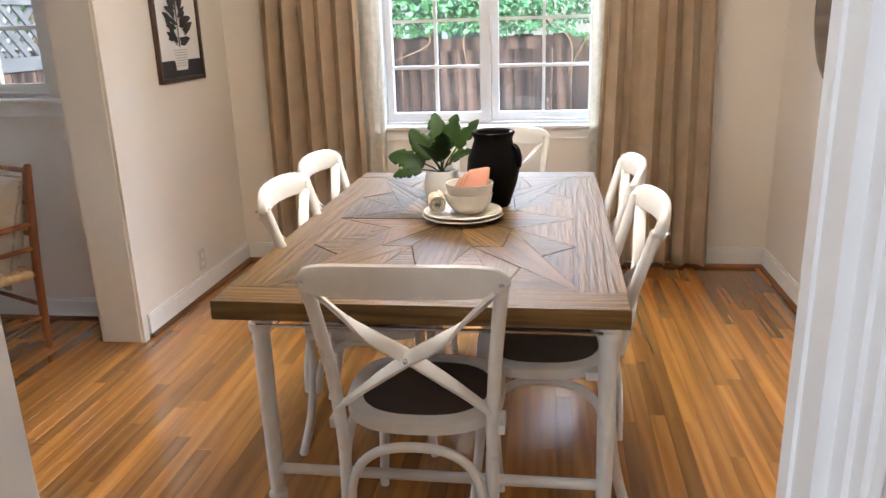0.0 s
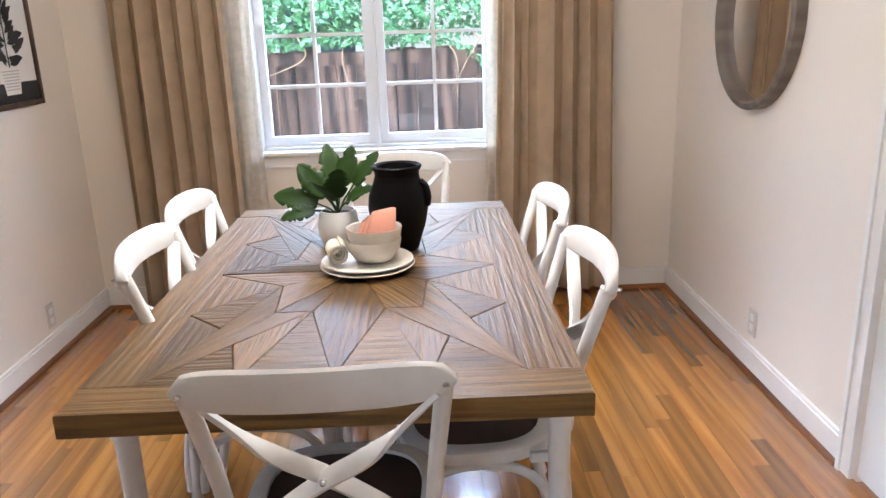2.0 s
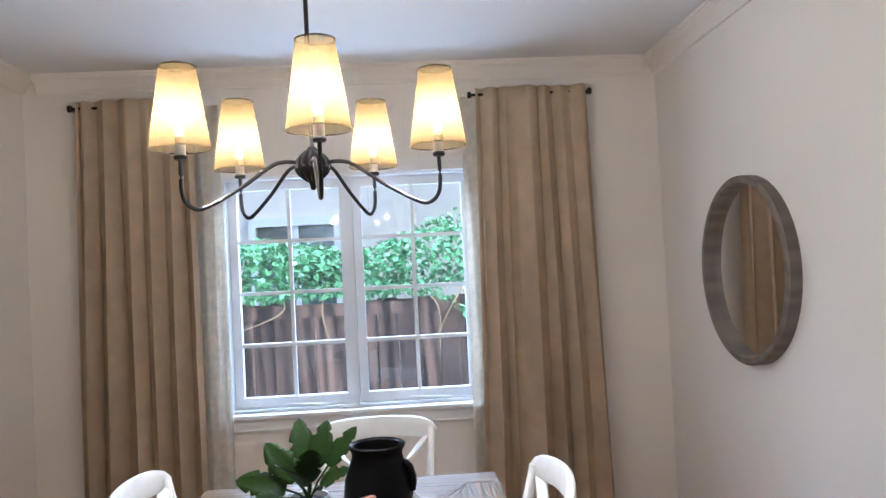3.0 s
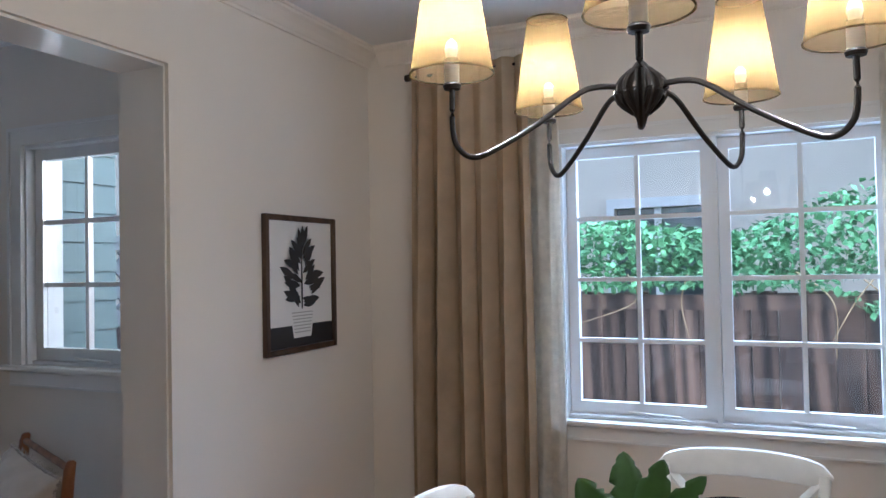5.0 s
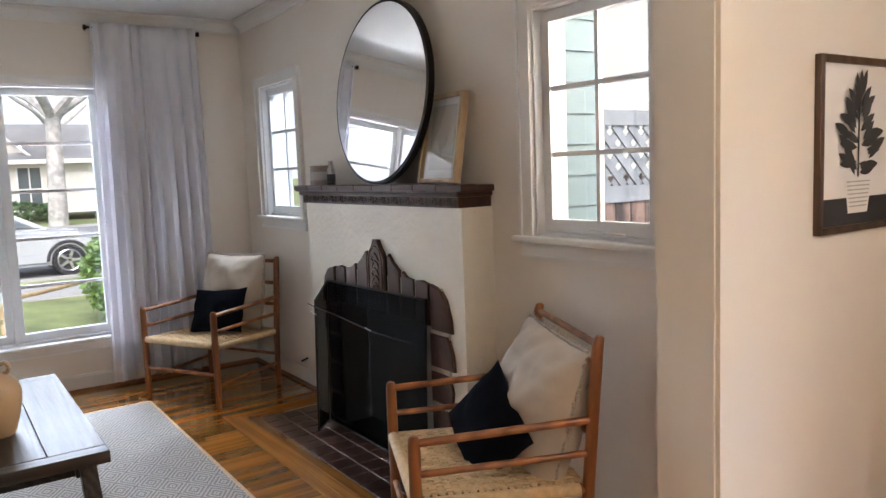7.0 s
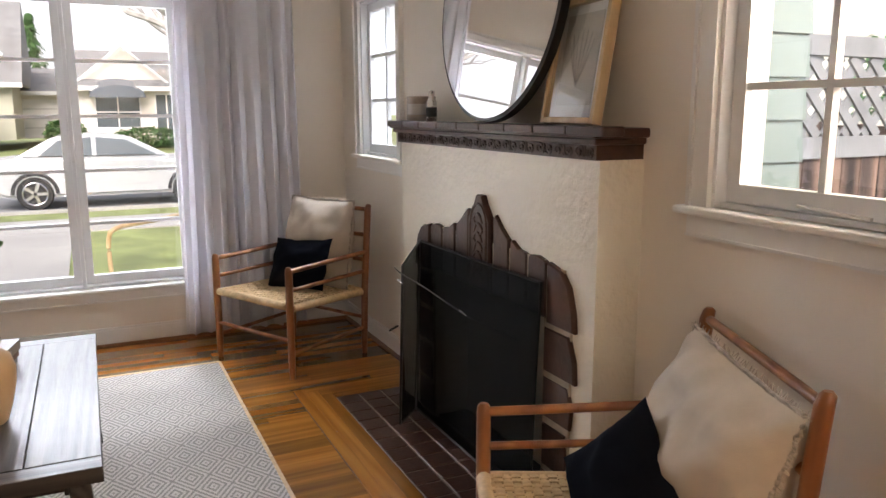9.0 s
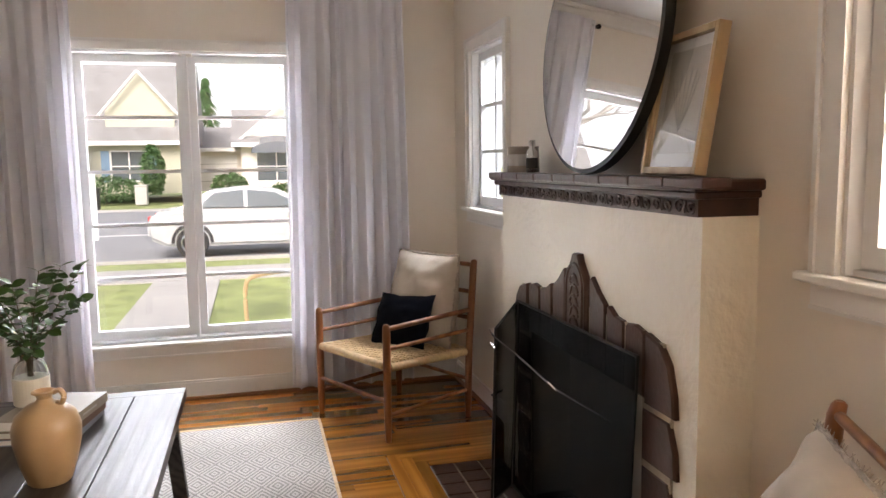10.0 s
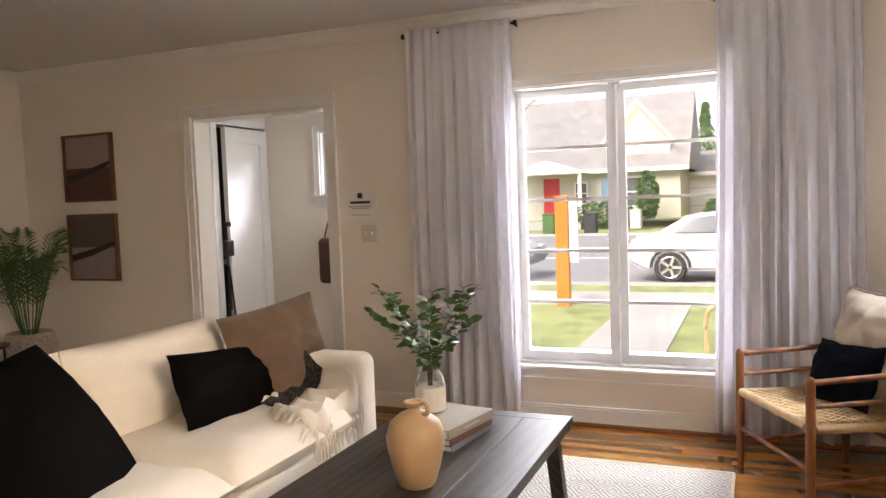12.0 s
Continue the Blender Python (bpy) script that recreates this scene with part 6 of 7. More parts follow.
def throw_point(u, v):
    """u across the cloth from the arm, v from the back of the arm to the front of the seat."""
    ride = max(0.0, 1 - v * 2.4)
    x0 = -0.955 - 0.10 * ride + 0.02 * math.sin(9 * v)
    x = x0 + (0.20 + 0.22 * v) * u + 0.016 * math.sin(13 * v + 3 * u)
    y = -0.16 + 0.70 * v + 0.03 * math.sin(8 * u + 2)
    fold = 0.022 * abs(math.sin(11 * u + 4 * v)) + 0.018 * noise.noise(Vector((u * 6, v * 8, 1)))
    y = min(y, 0.53 + 0.01 * math.sin(20 * u))
    return Vector((x, y, over_sofa(x, -0.16 + 0.70 * v) + 0.008 + fold))


for s0, s1, mtl, lab in ((0.0, 0.13, THROWBLACK, "charcoal stripe"), (0.13, 0.24, THROW, ""), (0.24, 0.36, THROWBLACK, "charcoal stripe"), (0.36, 0.47, THROW, ""), (0.47, 0.66, THROWBLACK, "charcoal stripe"), (0.66, 1.0, THROW, "")):
    bm = bmesh.new()
    g = [[bm.verts.new(throw_point(i / 20, s0 + (s1 - s0) * j / 8)) for j in range(9)] for i in range(21)]
    for i in range(20):
        for j in range(8):
            bm.faces.new((g[i][j], g[i + 1][j], g[i + 1][j + 1], g[i][j + 1]))
    o = part("stripe" if lab else "knit", bm, mtl, th, lab, True)
    o.modifiers.new("thickness", 'SOLIDIFY').thickness = 0.007
bm = bmesh.new()
rnd = random.Random(8)
for i in range(90):
    if i < 60:
        p, d = throw_point(i / 59, 0.99), Vector((rnd.uniform(-.02, .02), 0.018, -0.13))
    else:
        p, d = throw_point(0.99, 0.62 + 0.36 * (i - 60) / 29), Vector((0.10, rnd.uniform(-.01, .05), -0.006))
    e = p + d * rnd.uniform(0.7, 1.1)
    if i >= 60:
        e.z = max(over_sofa(e.x, e.y) + 0.006, e.z - 0.02)
    m_ = p.lerp(e, 0.5) + Vector((rnd.uniform(-.008, .008), 0.006, 0.01))
    tube(glide([p, m_, e], 3), 0.0028, 4, bm)
tagged(part("fringe", bm, THROW, th), "", "", "", "stuff")

# pictures, palm and side table by the far wall
for z, lab, cols in ((1.735, "framed abstract desert picture in brown tones", ((0.35, 0.27, 0.25), (0.10, 0.045, 0.03), (0.03, 0.022, 0.02))), (1.112, "framed abstract hills picture in grey and brown", ((0.12, 0.085, 0.075), (0.33, 0.28, 0.27), (0.03, 0.02, 0.018)))):
    p = picture("desert_picture", pose(WX, -1.835, z, 0, 0, 90), 0.505, 0.525, 0.04, 0.016, RUSTFRAME, lab)
    g = [mat("canvas_paint", c, 0.7, var=0.12, scale=6, bump=0.1) for c in cols]
    part("upper_field", boxes((-0.236, 0.236, -0.018, -0.0165, 0.0, 0.246)), g[0], p)
    part("lower_field", boxes((-0.236, 0.236, -0.018, -0.0165, -0.246, 0.0)), g[1], p)
    bm = bmesh.new()
    vv = [bm.verts.new(q) for q in ((-0.236, -0.0195, -0.06), (0.0, -0.0195, -0.01), (0.236, -0.0195, 0.055), (0.236, -0.0195, 0.02), (0.0, -0.0195, -0.06), (-0.236, -0.0195, -0.115))]
    bm.faces.new(vv)
    part("dark_ridge", bm, g[2], p)

pl = thing("potted_palm", "green palm in a woven grey-white basket", "plant", pose(-5.93, -2.20, 0.0))
part("basket", lathe([(0.0, 0), (0.15, 0), (0.165, 0.02), (0.195, 0.22), (0.185, 0.40), (0.165, 0.48), (0.16, 0.485), (0.15, 0.47), (0.15, 0.42), (0.0, 0.41)], 30), BASKET, pl, "woven grey-white basket", True)
rnd = random.Random(3)
for k in range(24):
    yaw, lean, ln = k * 137.5, rnd.uniform(8, 52), rnd.uniform(0.65, 1.0)
    dx, dy = math.cos(radians(yaw)), math.sin(radians(yaw))
    if dx < -0.2:
        lean = min(lean, 18)
    if dy < -0.2:
        lean = min(lean, 16)
    ex = math.sin(radians(lean)) * ln
    pts = glide([(0.04 * dx, 0.04 * dy, 0.41), (0.04 * dx + ex * 0.35 * dx, 0.04 * dy + ex * 0.35 * dy, 0.41 + ln * 0.45), (ex * 0.75 * dx, ex * 0.75 * dy, 0.41 + ln * 0.78 * math.cos(radians(lean * 0.6))), (ex * 1.1 * dx, ex * 1.1 * dy, 0.41 + ln * 0.92 * math.cos(radians(lean)))], 8)
    bm = tube(pts, (0.005, 0.0015), 5)
    for j in range(7, len(pts)):
        for s in (-1, 1):
            d = (pts[j] - pts[j - 1]).normalized()
            side = d.cross(Vector((0, 0, 1))).normalized() * s
            out = (d * 0.75 + side * 0.65 + Vector((0, 0, -0.12))).normalized()
            lf = 0.16 * (1 - 0.5 * abs(j - 15) / 10)
            a, wv = pts[j], d.cross(out).cross(out).normalized() * 0.007
            v4 = [bm.verts.new(a - wv * 0.4), bm.verts.new(a + out * lf * 0.5 - wv), bm.verts.new(a + out * lf + Vector((0, 0, -0.03))), bm.verts.new(a + out * lf * 0.5 + wv)]
            bm.faces.new(v4)
    part("frond", bm, DARKLEAF, pl)
st_ = thing("side_table", "dark metal side table beside the sofa", "table", pose(-5.55, -2.20, 0))
part("tabletop", lathe([(0.0, 0.43), (0.17, 0.43), (0.17, 0.445), (0.0, 0.445)], 28), BLACK_METAL, st_)
for k in range(3):
    part("leg", tube([(0.14 * math.cos(k * 2.1), 0.14 * math.sin(k * 2.1), 0.43), (0.16 * math.cos(k * 2.1), 0.16 * math.sin(k * 2.1), 0.0)], 0.008, 8), BLACK_METAL, st_)

# entry
tp = thing("tripod_stand", "folded black tripod leaning by the closet door", "tripod", pose(-6.82, -0.98, 0))
part("pole", tube([(0, 0, 0.55), (0.0, -0.01, 1.25)], 0.010, 8), BLACK_METAL, tp)
part("head", rbox(-0.03, 0.03, -0.02, 0.02, 1.23, 1.27, 0.005), BLACK_METAL, tp)
part("phone_clamp", rbox(-0.055, 0.035, -0.03, 0.02, 0.99, 1.12, 0.01), BLACK_METAL, tp)
for k in range(3):
    a = radians(20 + 120 * k)
    part("leg", tube([(0, 0, 0.92), (0.07 * math.cos(a), 0.07 * math.sin(a), 0.006)], 0.008, 8), BLACK_METAL, tp)
bg = thing("hanging_bag", "dark brown leather bag hanging on the entry wall", "bag", pose(-7.58, -0.41, 1.09, 0, 0, 90))
part("pouch", rbox(-0.15, 0.15, -0.10, -0.01, -0.40, 0.0, 0.044, 5), LEATHER, bg, "", True)
part("strap", tube(glide([(-0.1, -0.05, -0.02), (-0.06, -0.03, 0.14), (0.0, -0.02, 0.19), (0.06, -0.03, 0.14), (0.1, -0.05, -0.02)], 6), 0.008, 6), LEATHER, bg, "", True)
part("wall_hook", tube([(0, 0.02, 0.19), (0, -0.03, 0.185), (0, -0.035, 0.205)], 0.005, 6), STEEL, bg)


# ---- outside ----
G = -0.50
setting("ground", boxes((-400, 400, -400, 400, G - 0.3, G)), GRASS, "green lawn that reaches the horizon", "ground")
setting("path_front", boxes((-14.6, -6.6, 0.95, 2.0, G, G + 0.02)), CONCRETE, "pale concrete path to the house", "path")
setting("pavement", boxes((-16.2, -14.6, -60, 60, G, G + 0.025)), CONCRETE, "pale concrete pavement along the street", "pavement")
setting("road", boxes((-36.0, -17.3, -80, 80, G + 0.002, G + 0.004)), ASPHALT, "grey asphalt street", "road")
setting("kerb", boxes((-17.5, -17.3, -80, 80, G, G + 0.06), (-36.2, -36.0, -80, 80, G, G + 0.10)), CONCRETE, "concrete kerbs", "kerb")
bm = bmesh.new()
for x in (-24.0, -28.2):
    box(bm, x - 0.08, x + 0.08, -80, 80, G + 0.004, G + 0.007)
setting("road_marking", bm, PAPER, "white lines on the street", "road")
setting("yard_paving", boxes((-9, 6, 5.0, 6.4, G, G + 0.015)), CONCRETE, "narrow side yard ground", "ground")

# fence behind the dining room
fe = thing("board_fence", "weathered brown board fence in the side yard", "fence", pose(0, 6.55, G))
bdm = [mesh_of(rbox(-0.073, 0.073, -0.011, 0.011, 0.03, 1.80 + d, 0.003, 1), "board") for d in (0.0, -0.015, 0.012, -0.03)]
rnd = random.Random(12)
for k in range(60):
    x = -5.2 + k * 0.1475
    shared("board", bdm[rnd.randrange(4)], FENCEWOOD, fe, pose(x, rnd.uniform(-0.006, 0.006), 0, 0, 0, rnd.uniform(-1, 1)))
part("top_rail", boxes((-5.3, 3.7, -0.05, -0.013, 1.70, 1.79)), FENCEWOOD, fe)

vn = thing("climbing_vine", "leafy green climber spilling over the fence", "plant")
rnd = random.Random(17)
lv = bmesh.new()
for k in range(15000):
    x = rnd.uniform(-4.6, 3.0)
    hump = 0.36 + 0.10 * min(1, max(0, (x + 1.2) / 1.4)) + 0.06 * math.sin(x * 2.3) + 0.06 * math.sin(x * 5.1 + 1)
    z = 1.38 + rnd.uniform(-0.10, 1.0) * hump
    y = 6.60 + rnd.uniform(-0.26, 0.35) * (1 if z > 1.40 else 0.35)
    if z < 1.40:
        y = 6.42 + rnd.uniform(-0.1, 0.08)
        z -= max(0, noise.noise(Vector((x * 1.7, 0, 3)))) * 0.35
    s = rnd.uniform(0.45, 1.05)
    leaf_bm(0.065 * s, 0.042 * s, 0.2, 2, 0.15, lv, Matrix.Translation((x, y, z)) @ pose(0, 0, 0, rnd.uniform(-80, 40), rnd.uniform(-50, 50), rnd.uniform(0, 360)))
tagged(part("foliage", lv, VINE, vn, "", True), "", "", "", "stuff")
for k in range(12):
    x = rnd.uniform(-2.2, 1.2)
    part("tendril", tube(glide([(x, 6.50, 1.42), (x + rnd.uniform(-.2, .2), 6.40, 1.25), (x + rnd.uniform(-.35, .35), 6.42, 1.0 + rnd.uniform(-.1, .15))], 6), (0.006, 0.002), 5), PALEFRAME, vn)

# neighbouring house behind the fence
nb = thing("neighbour_house", "cream stucco house behind the fence", "house", pose(0, 9.6, G))
part("wall", boxes((-9, -1.80, 0, 0.25, 0, 5.2), (-0.94, 9, 0, 0.25, 0, 5.2), (-1.80, -0.94, 0, 0.25, 0, 1.4), (-1.80, -0.94, 0, 0.25, 2.55, 5.2)), STUCCO, nb)
w = part("window", boxes((-1.88, -1.80, -0.05, 0.06, 1.32, 2.65), (-0.94, -0.86, -0.05, 0.06, 1.32, 2.65), (-1.80, -0.94, -0.05, 0.06, 2.55, 2.65), (-1.80, -0.94, -0.05, 0.06, 1.32, 1.4), (-1.40, -1.34, -0.03, 0.06, 1.4, 2.55)), SASH, nb)
part("pane", boxes((-1.80, -0.94, 0.08, 0.09, 1.4, 2.55)), CARGLASS, w)
part("roof", boxes((-9.4, 9.4, -0.6, 4, 5.2, 5.35)), ROOF, nb)

# our own outside chimney with siding, and the lattice gate
ch = thing("outside_chimney", "pale green lap-sided chimney outside the window", "chimney", pose(0, 0, G))
part("core", boxes((-4.75, -3.47, 4.0, 4.66, 0, 4.2)), GREENSIDING, ch)
for k in range(26):
    b = boxes((-3.47, -3.448, 4.16, 4.66, 0.0, 0.155))
    for v in b.verts:
        if v.co.z > 0.1 and v.co.x > -3.46:
            v.co.x -= 0.014
    o = part("siding_board", b, GREENSIDING, ch)
    o.location = (0, 0, 0.2 + k * 0.15)
# Added board; its blue-grey stands in for skylight on the white window reveal.
part("sky_tint_board", boxes((-3.47, -3.44, 4.0, 4.16, 0, 4.2)), BLUEGREY, ch, "added board, blue-grey for skylight on the window reveal")
gt = thing("lattice_gate", "grey weathered gate with a lattice top", "gate", pose(-4.0, 0, G))
part("post", boxes((-0.05, 0.05, 4.95, 5.05, 0, 2.24)), GREYFENCE, gt)
part("post", boxes((-0.05, 0.05, 6.0, 6.1, 0, 2.24)), PALEFRAME, gt, "newer orange-brown post")
part("rail", boxes((-0.03, 0.03, 5.05, 6.0, 2.13, 2.22)), GREYFENCE, gt)
part("rail", boxes((-0.03, 0.03, 5.05, 6.0, 1.66, 1.76)), GREYFENCE, gt)
for k in range(7):
    for s in (-1, 1):
        b = boxes((-0.008, 0.008, -0.024, 0.024, -0.262, 0.262))
        b.transform(pose(0.006 * s, 5.08 + k * 0.141, 1.945, s * 45, 0, 0))
        part("lattice_strip", b, GREYFENCE, gt)
for k in range(7):
    part("board", rbox(-0.012, 0.012, 5.055 + k * 0.135, 5.186 + k * 0.135, 0.05, 1.66, 0.003, 1), FENCEWOOD, gt)


# overcast sky along the horizon
CLOUD, n, l, b = nodes_of("bright_overcast_cloud")
tc, cl, rp = n.new("ShaderNodeTexCoord"), n.new("ShaderNodeTexNoise"), n.new("ShaderNodeValToRGB")
cl.inputs["Scale"].default_value, cl.inputs["Detail"].default_value = 0.012, 4
rp.color_ramp.elements[0].color, rp.color_ramp.elements[1].color = (0.80, 0.85, 0.90, 1), (1.0, 1.0, 1.0, 1)
l.new(tc.outputs["Object"], cl.inputs["Vector"])
l.new(cl.outputs["Fac"], rp.inputs[0])
l.new(rp.outputs[0], b.inputs["Emission Color"])
b.inputs["Base Color"].default_value = (0, 0, 0, 1)
b.inputs["Emission Strength"].default_value = 0.95
bm = bmesh.new()
rows = [[bm.verts.new((320 * math.cos(radians(70 + 4 * i)) * math.cos(radians(e)), 320 * math.sin(radians(70 + 4 * i)) * math.cos(radians(e)), 320 * math.sin(radians(e)) + G)) for i in range(43)] for e in (-0.5, 8, 18, 30, 42)]
for p, q in zip(rows, rows[1:]):
    for i in range(42):
        bm.faces.new((p[i], p[i + 1], q[i + 1], q[i]))
setting("backdrop", bm, CLOUD, "bright white overcast sky beyond the houses", "sky", True)


# street
def car(m, paint, label):
    """A saloon along y, its nose towards y."""
    c = thing("parked_car", label, "car", m)
    bm = bmesh.new()
    prof = [(-2.25, 0.42), (-2.28, 0.72), (-2.15, 0.95), (-1.55, 1.02), (0.75, 0.98), (1.9, 0.86), (2.22, 0.66), (2.25, 0.38), (1.9, 0.24), (-1.9, 0.24)]
    lft = [bm.verts.new((-0.88, y, z)) for y, z in prof]
    rgt = [bm.verts.new((0.88, y, z)) for y, z in prof]
    n = len(prof)
    for i in range(n):
        bm.faces.new((lft[i], lft[(i + 1) % n], rgt[(i + 1) % n], rgt[i]))
    bm.faces.new(lft[::-1])
    bm.faces.new(rgt)
    bmesh.ops.recalc_face_normals(bm, faces=bm.faces[:])
    bmesh.ops.bevel(bm, geom=bm.edges[:], offset=0.07, segments=3, affect='EDGES')
    part("body", bm, paint, c, "", True)
    bm = bmesh.new()
    prof = [(-1.75, 0.98), (-1.05, 1.38), (-0.3, 1.45), (0.35, 1.38), (1.15, 0.96)]
    lft = [bm.verts.new((-0.70 if 0 < i < 4 else -0.80, y, z)) for i, (y, z) in enumerate(prof)]
    rgt = [bm.verts.new((0.70 if 0 < i < 4 else 0.80, y, z)) for i, (y, z) in enumerate(prof)]
    n = len(prof)
    for i in range(n):
        bm.faces.new((lft[i], lft[(i + 1) % n], rgt[(i + 1) % n], rgt[i]))
    bm.faces.new(lft[::-1])
    bm.faces.new(rgt)
    bmesh.ops.recalc_face_normals(bm, faces=bm.faces[:])
    bmesh.ops.bevel(bm, geom=bm.edges[:], offset=0.06, segments=3, affect='EDGES')
    part("cabin", bm, paint, c, "", True)
    for s in (-1, 1):
        for poly in (((-1.30, 1.03), (-0.95, 1.32), (-0.36, 1.38), (-0.36, 1.03)), ((-0.28, 1.03), (-0.28, 1.38), (0.28, 1.32), (0.82, 1.03))):
            bm = bmesh.new()
            vv = [bm.verts.new((s * (0.815 - 0.30 * (z - 1.0)), y, z)) for y, z in poly]
            bm.faces.new(vv)
            o = part("side_window", bm, CARGLASS, c)
            o.modifiers.new("thickness", 'SOLIDIFY').thickness = 0.02
        for y in (-1.40, 1.42):
            b = lathe([(0.19, -0.11), (0.30, -0.11), (0.325, -0.08), (0.325, 0.08), (0.30, 0.11), (0.19, 0.11)], 28)
            b.transform(pose(s * 0.80, y, 0.325, 0, 90, 0))
            wh = part("wheel", b, RUBBER, c, "black tyre", True)
            part("arch", tube([(s * 0.885, y + 0.385 * math.cos(a * math.pi / 12), 0.325 + 0.385 * math.sin(a * math.pi / 12)) for a in range(13)], 0.035, 6), INK, c)
            for k in range(5):
                b = boxes((-0.03, 0.03, 0.03, 0.215, 0.10, 0.125))
                b.transform(pose(s * 0.80, y, 0.325, 0, 90 * s, 0) @ pose(0, 0, 0, 0, 0, 72 * k))
                part("spoke", b, STEEL, wh)
            b = tube([(0.215 * math.cos(2 * math.pi * i / 24), 0.215 * math.sin(2 * math.pi * i / 24), 0.115) for i in range(25)], 0.014, 6)
            b.transform(pose(s * 0.80, y, 0.325, 0, 90 * s, 0))
            part("rim", b, STEEL, wh)
        part("tail_light", rbox(s * 0.60 - 0.17, s * 0.60 + 0.17, -2.26, -2.10, 0.76, 0.88, 0.02), REDPAINT, c, "red tail light")
        part("headlight", rbox(s * 0.62 - 0.17, s * 0.62 + 0.17, 2.02, 2.21, 0.62, 0.74, 0.02), STEEL, c)
    return c


car(pose(-18.7, 2.75, G + 0.005), SILVERCAR, "silver saloon parked at the kerb")
car(pose(-18.7, -3.9, G + 0.005), GREYCAR, "dark grey saloon parked at the kerb")

ps = thing("sign_post", "orange wooden yard post with a white board", "sign", pose(-14.4, -0.05, G))
part("post", rbox(-0.08, 0.08, -0.11, 0.11, 0, 1.88, 0.01), ORANGEPAINT, ps)
part("hook", tube([(0.0, 0.0, 1.72), (0.14, 0, 1.72)], 0.012, 6), BLACK_METAL, ps)
part("board", rbox(-0.025, 0.025, 0.113, 0.26, 0.75, 1.80, 0.01), PAPER, ps)

rl = thing("garden_rail", "low bent brown metal rail beside the path", "rail", pose(-10.9, 2.45, G))
part("rail_bar", tube(glide([(0, 0, 0), (0.0, 0.0, 0.42), (0.0, 0.10, 0.56), (-0.5, 0.5, 0.55), (-1.3, 1.1, 0.53)], 8), 0.028, 8), PALEFRAME, rl, "", True)


def bush(name, m, rx, ry, rz, n, leaf, seed, label, material=None):
    """A clipped or loose bush: a trunk and many small leaves in an uneven crown."""
    rnd = random.Random(seed)
    b = thing(name, label, "bush", m)
    bm = bmesh.new()
    for _ in range(int(n * 2.5)):
        a, h = rnd.uniform(0, 2 * math.pi), rnd.uniform(-0.95, 1)
        q = math.sqrt(max(0.02, 1 - h * h)) * rnd.uniform(0.72, 1.05)
        p = Vector((rx * q * math.cos(a), ry * q * math.sin(a), rz * (1 + h * rnd.uniform(0.9, 1.06))))
        p *= 1 + 0.10 * noise.noise(p * 2.0 / max(rx, 0.3))
        s = leaf * rnd.uniform(0.4, 0.9)
        leaf_bm(s, s * 0.6, 0.2, 2, 0.1, bm, Matrix.Translation(p) @ pose(0, 0, 0, rnd.uniform(-60, 60), rnd.uniform(-60, 60), rnd.uniform(0, 360)))
    tagged(part("crown", bm, material or HEDGE, b), "", "", "", "stuff")
    part("trunk", tube([(0, 0, 0), (0.02, 0, rz)], (0.06, 0.03), 8), STEM, b)
    return b


bush("garden_bush", pose(-11.6, 4.0, G), 0.55, 0.55, 0.68, 1700, 0.12, 2, "round green bush beside the front path", FRESHLEAF)
bush("tall_hedge", pose(-42.0, -2.2, G + 0.5), 0.55, 0.55, 1.2, 1100, 0.22, 3, "tall clipped green shrub by the yellow house")
bush("low_hedge", pose(-42.3, -4.6, G + 0.2), 0.9, 2.0, 0.6, 800, 0.24, 4, "low green hedge along the yellow house")
bush("low_hedge", pose(-42.0, 1.5, G + 0.2), 0.7, 0.9, 0.65, 800, 0.24, 5, "low green hedge across the street")
bush("low_hedge", pose(-41.5, 5.2, G + 0.2), 0.6, 1.9, 0.42, 800, 0.24, 6, "low green hedge before the white cottage")


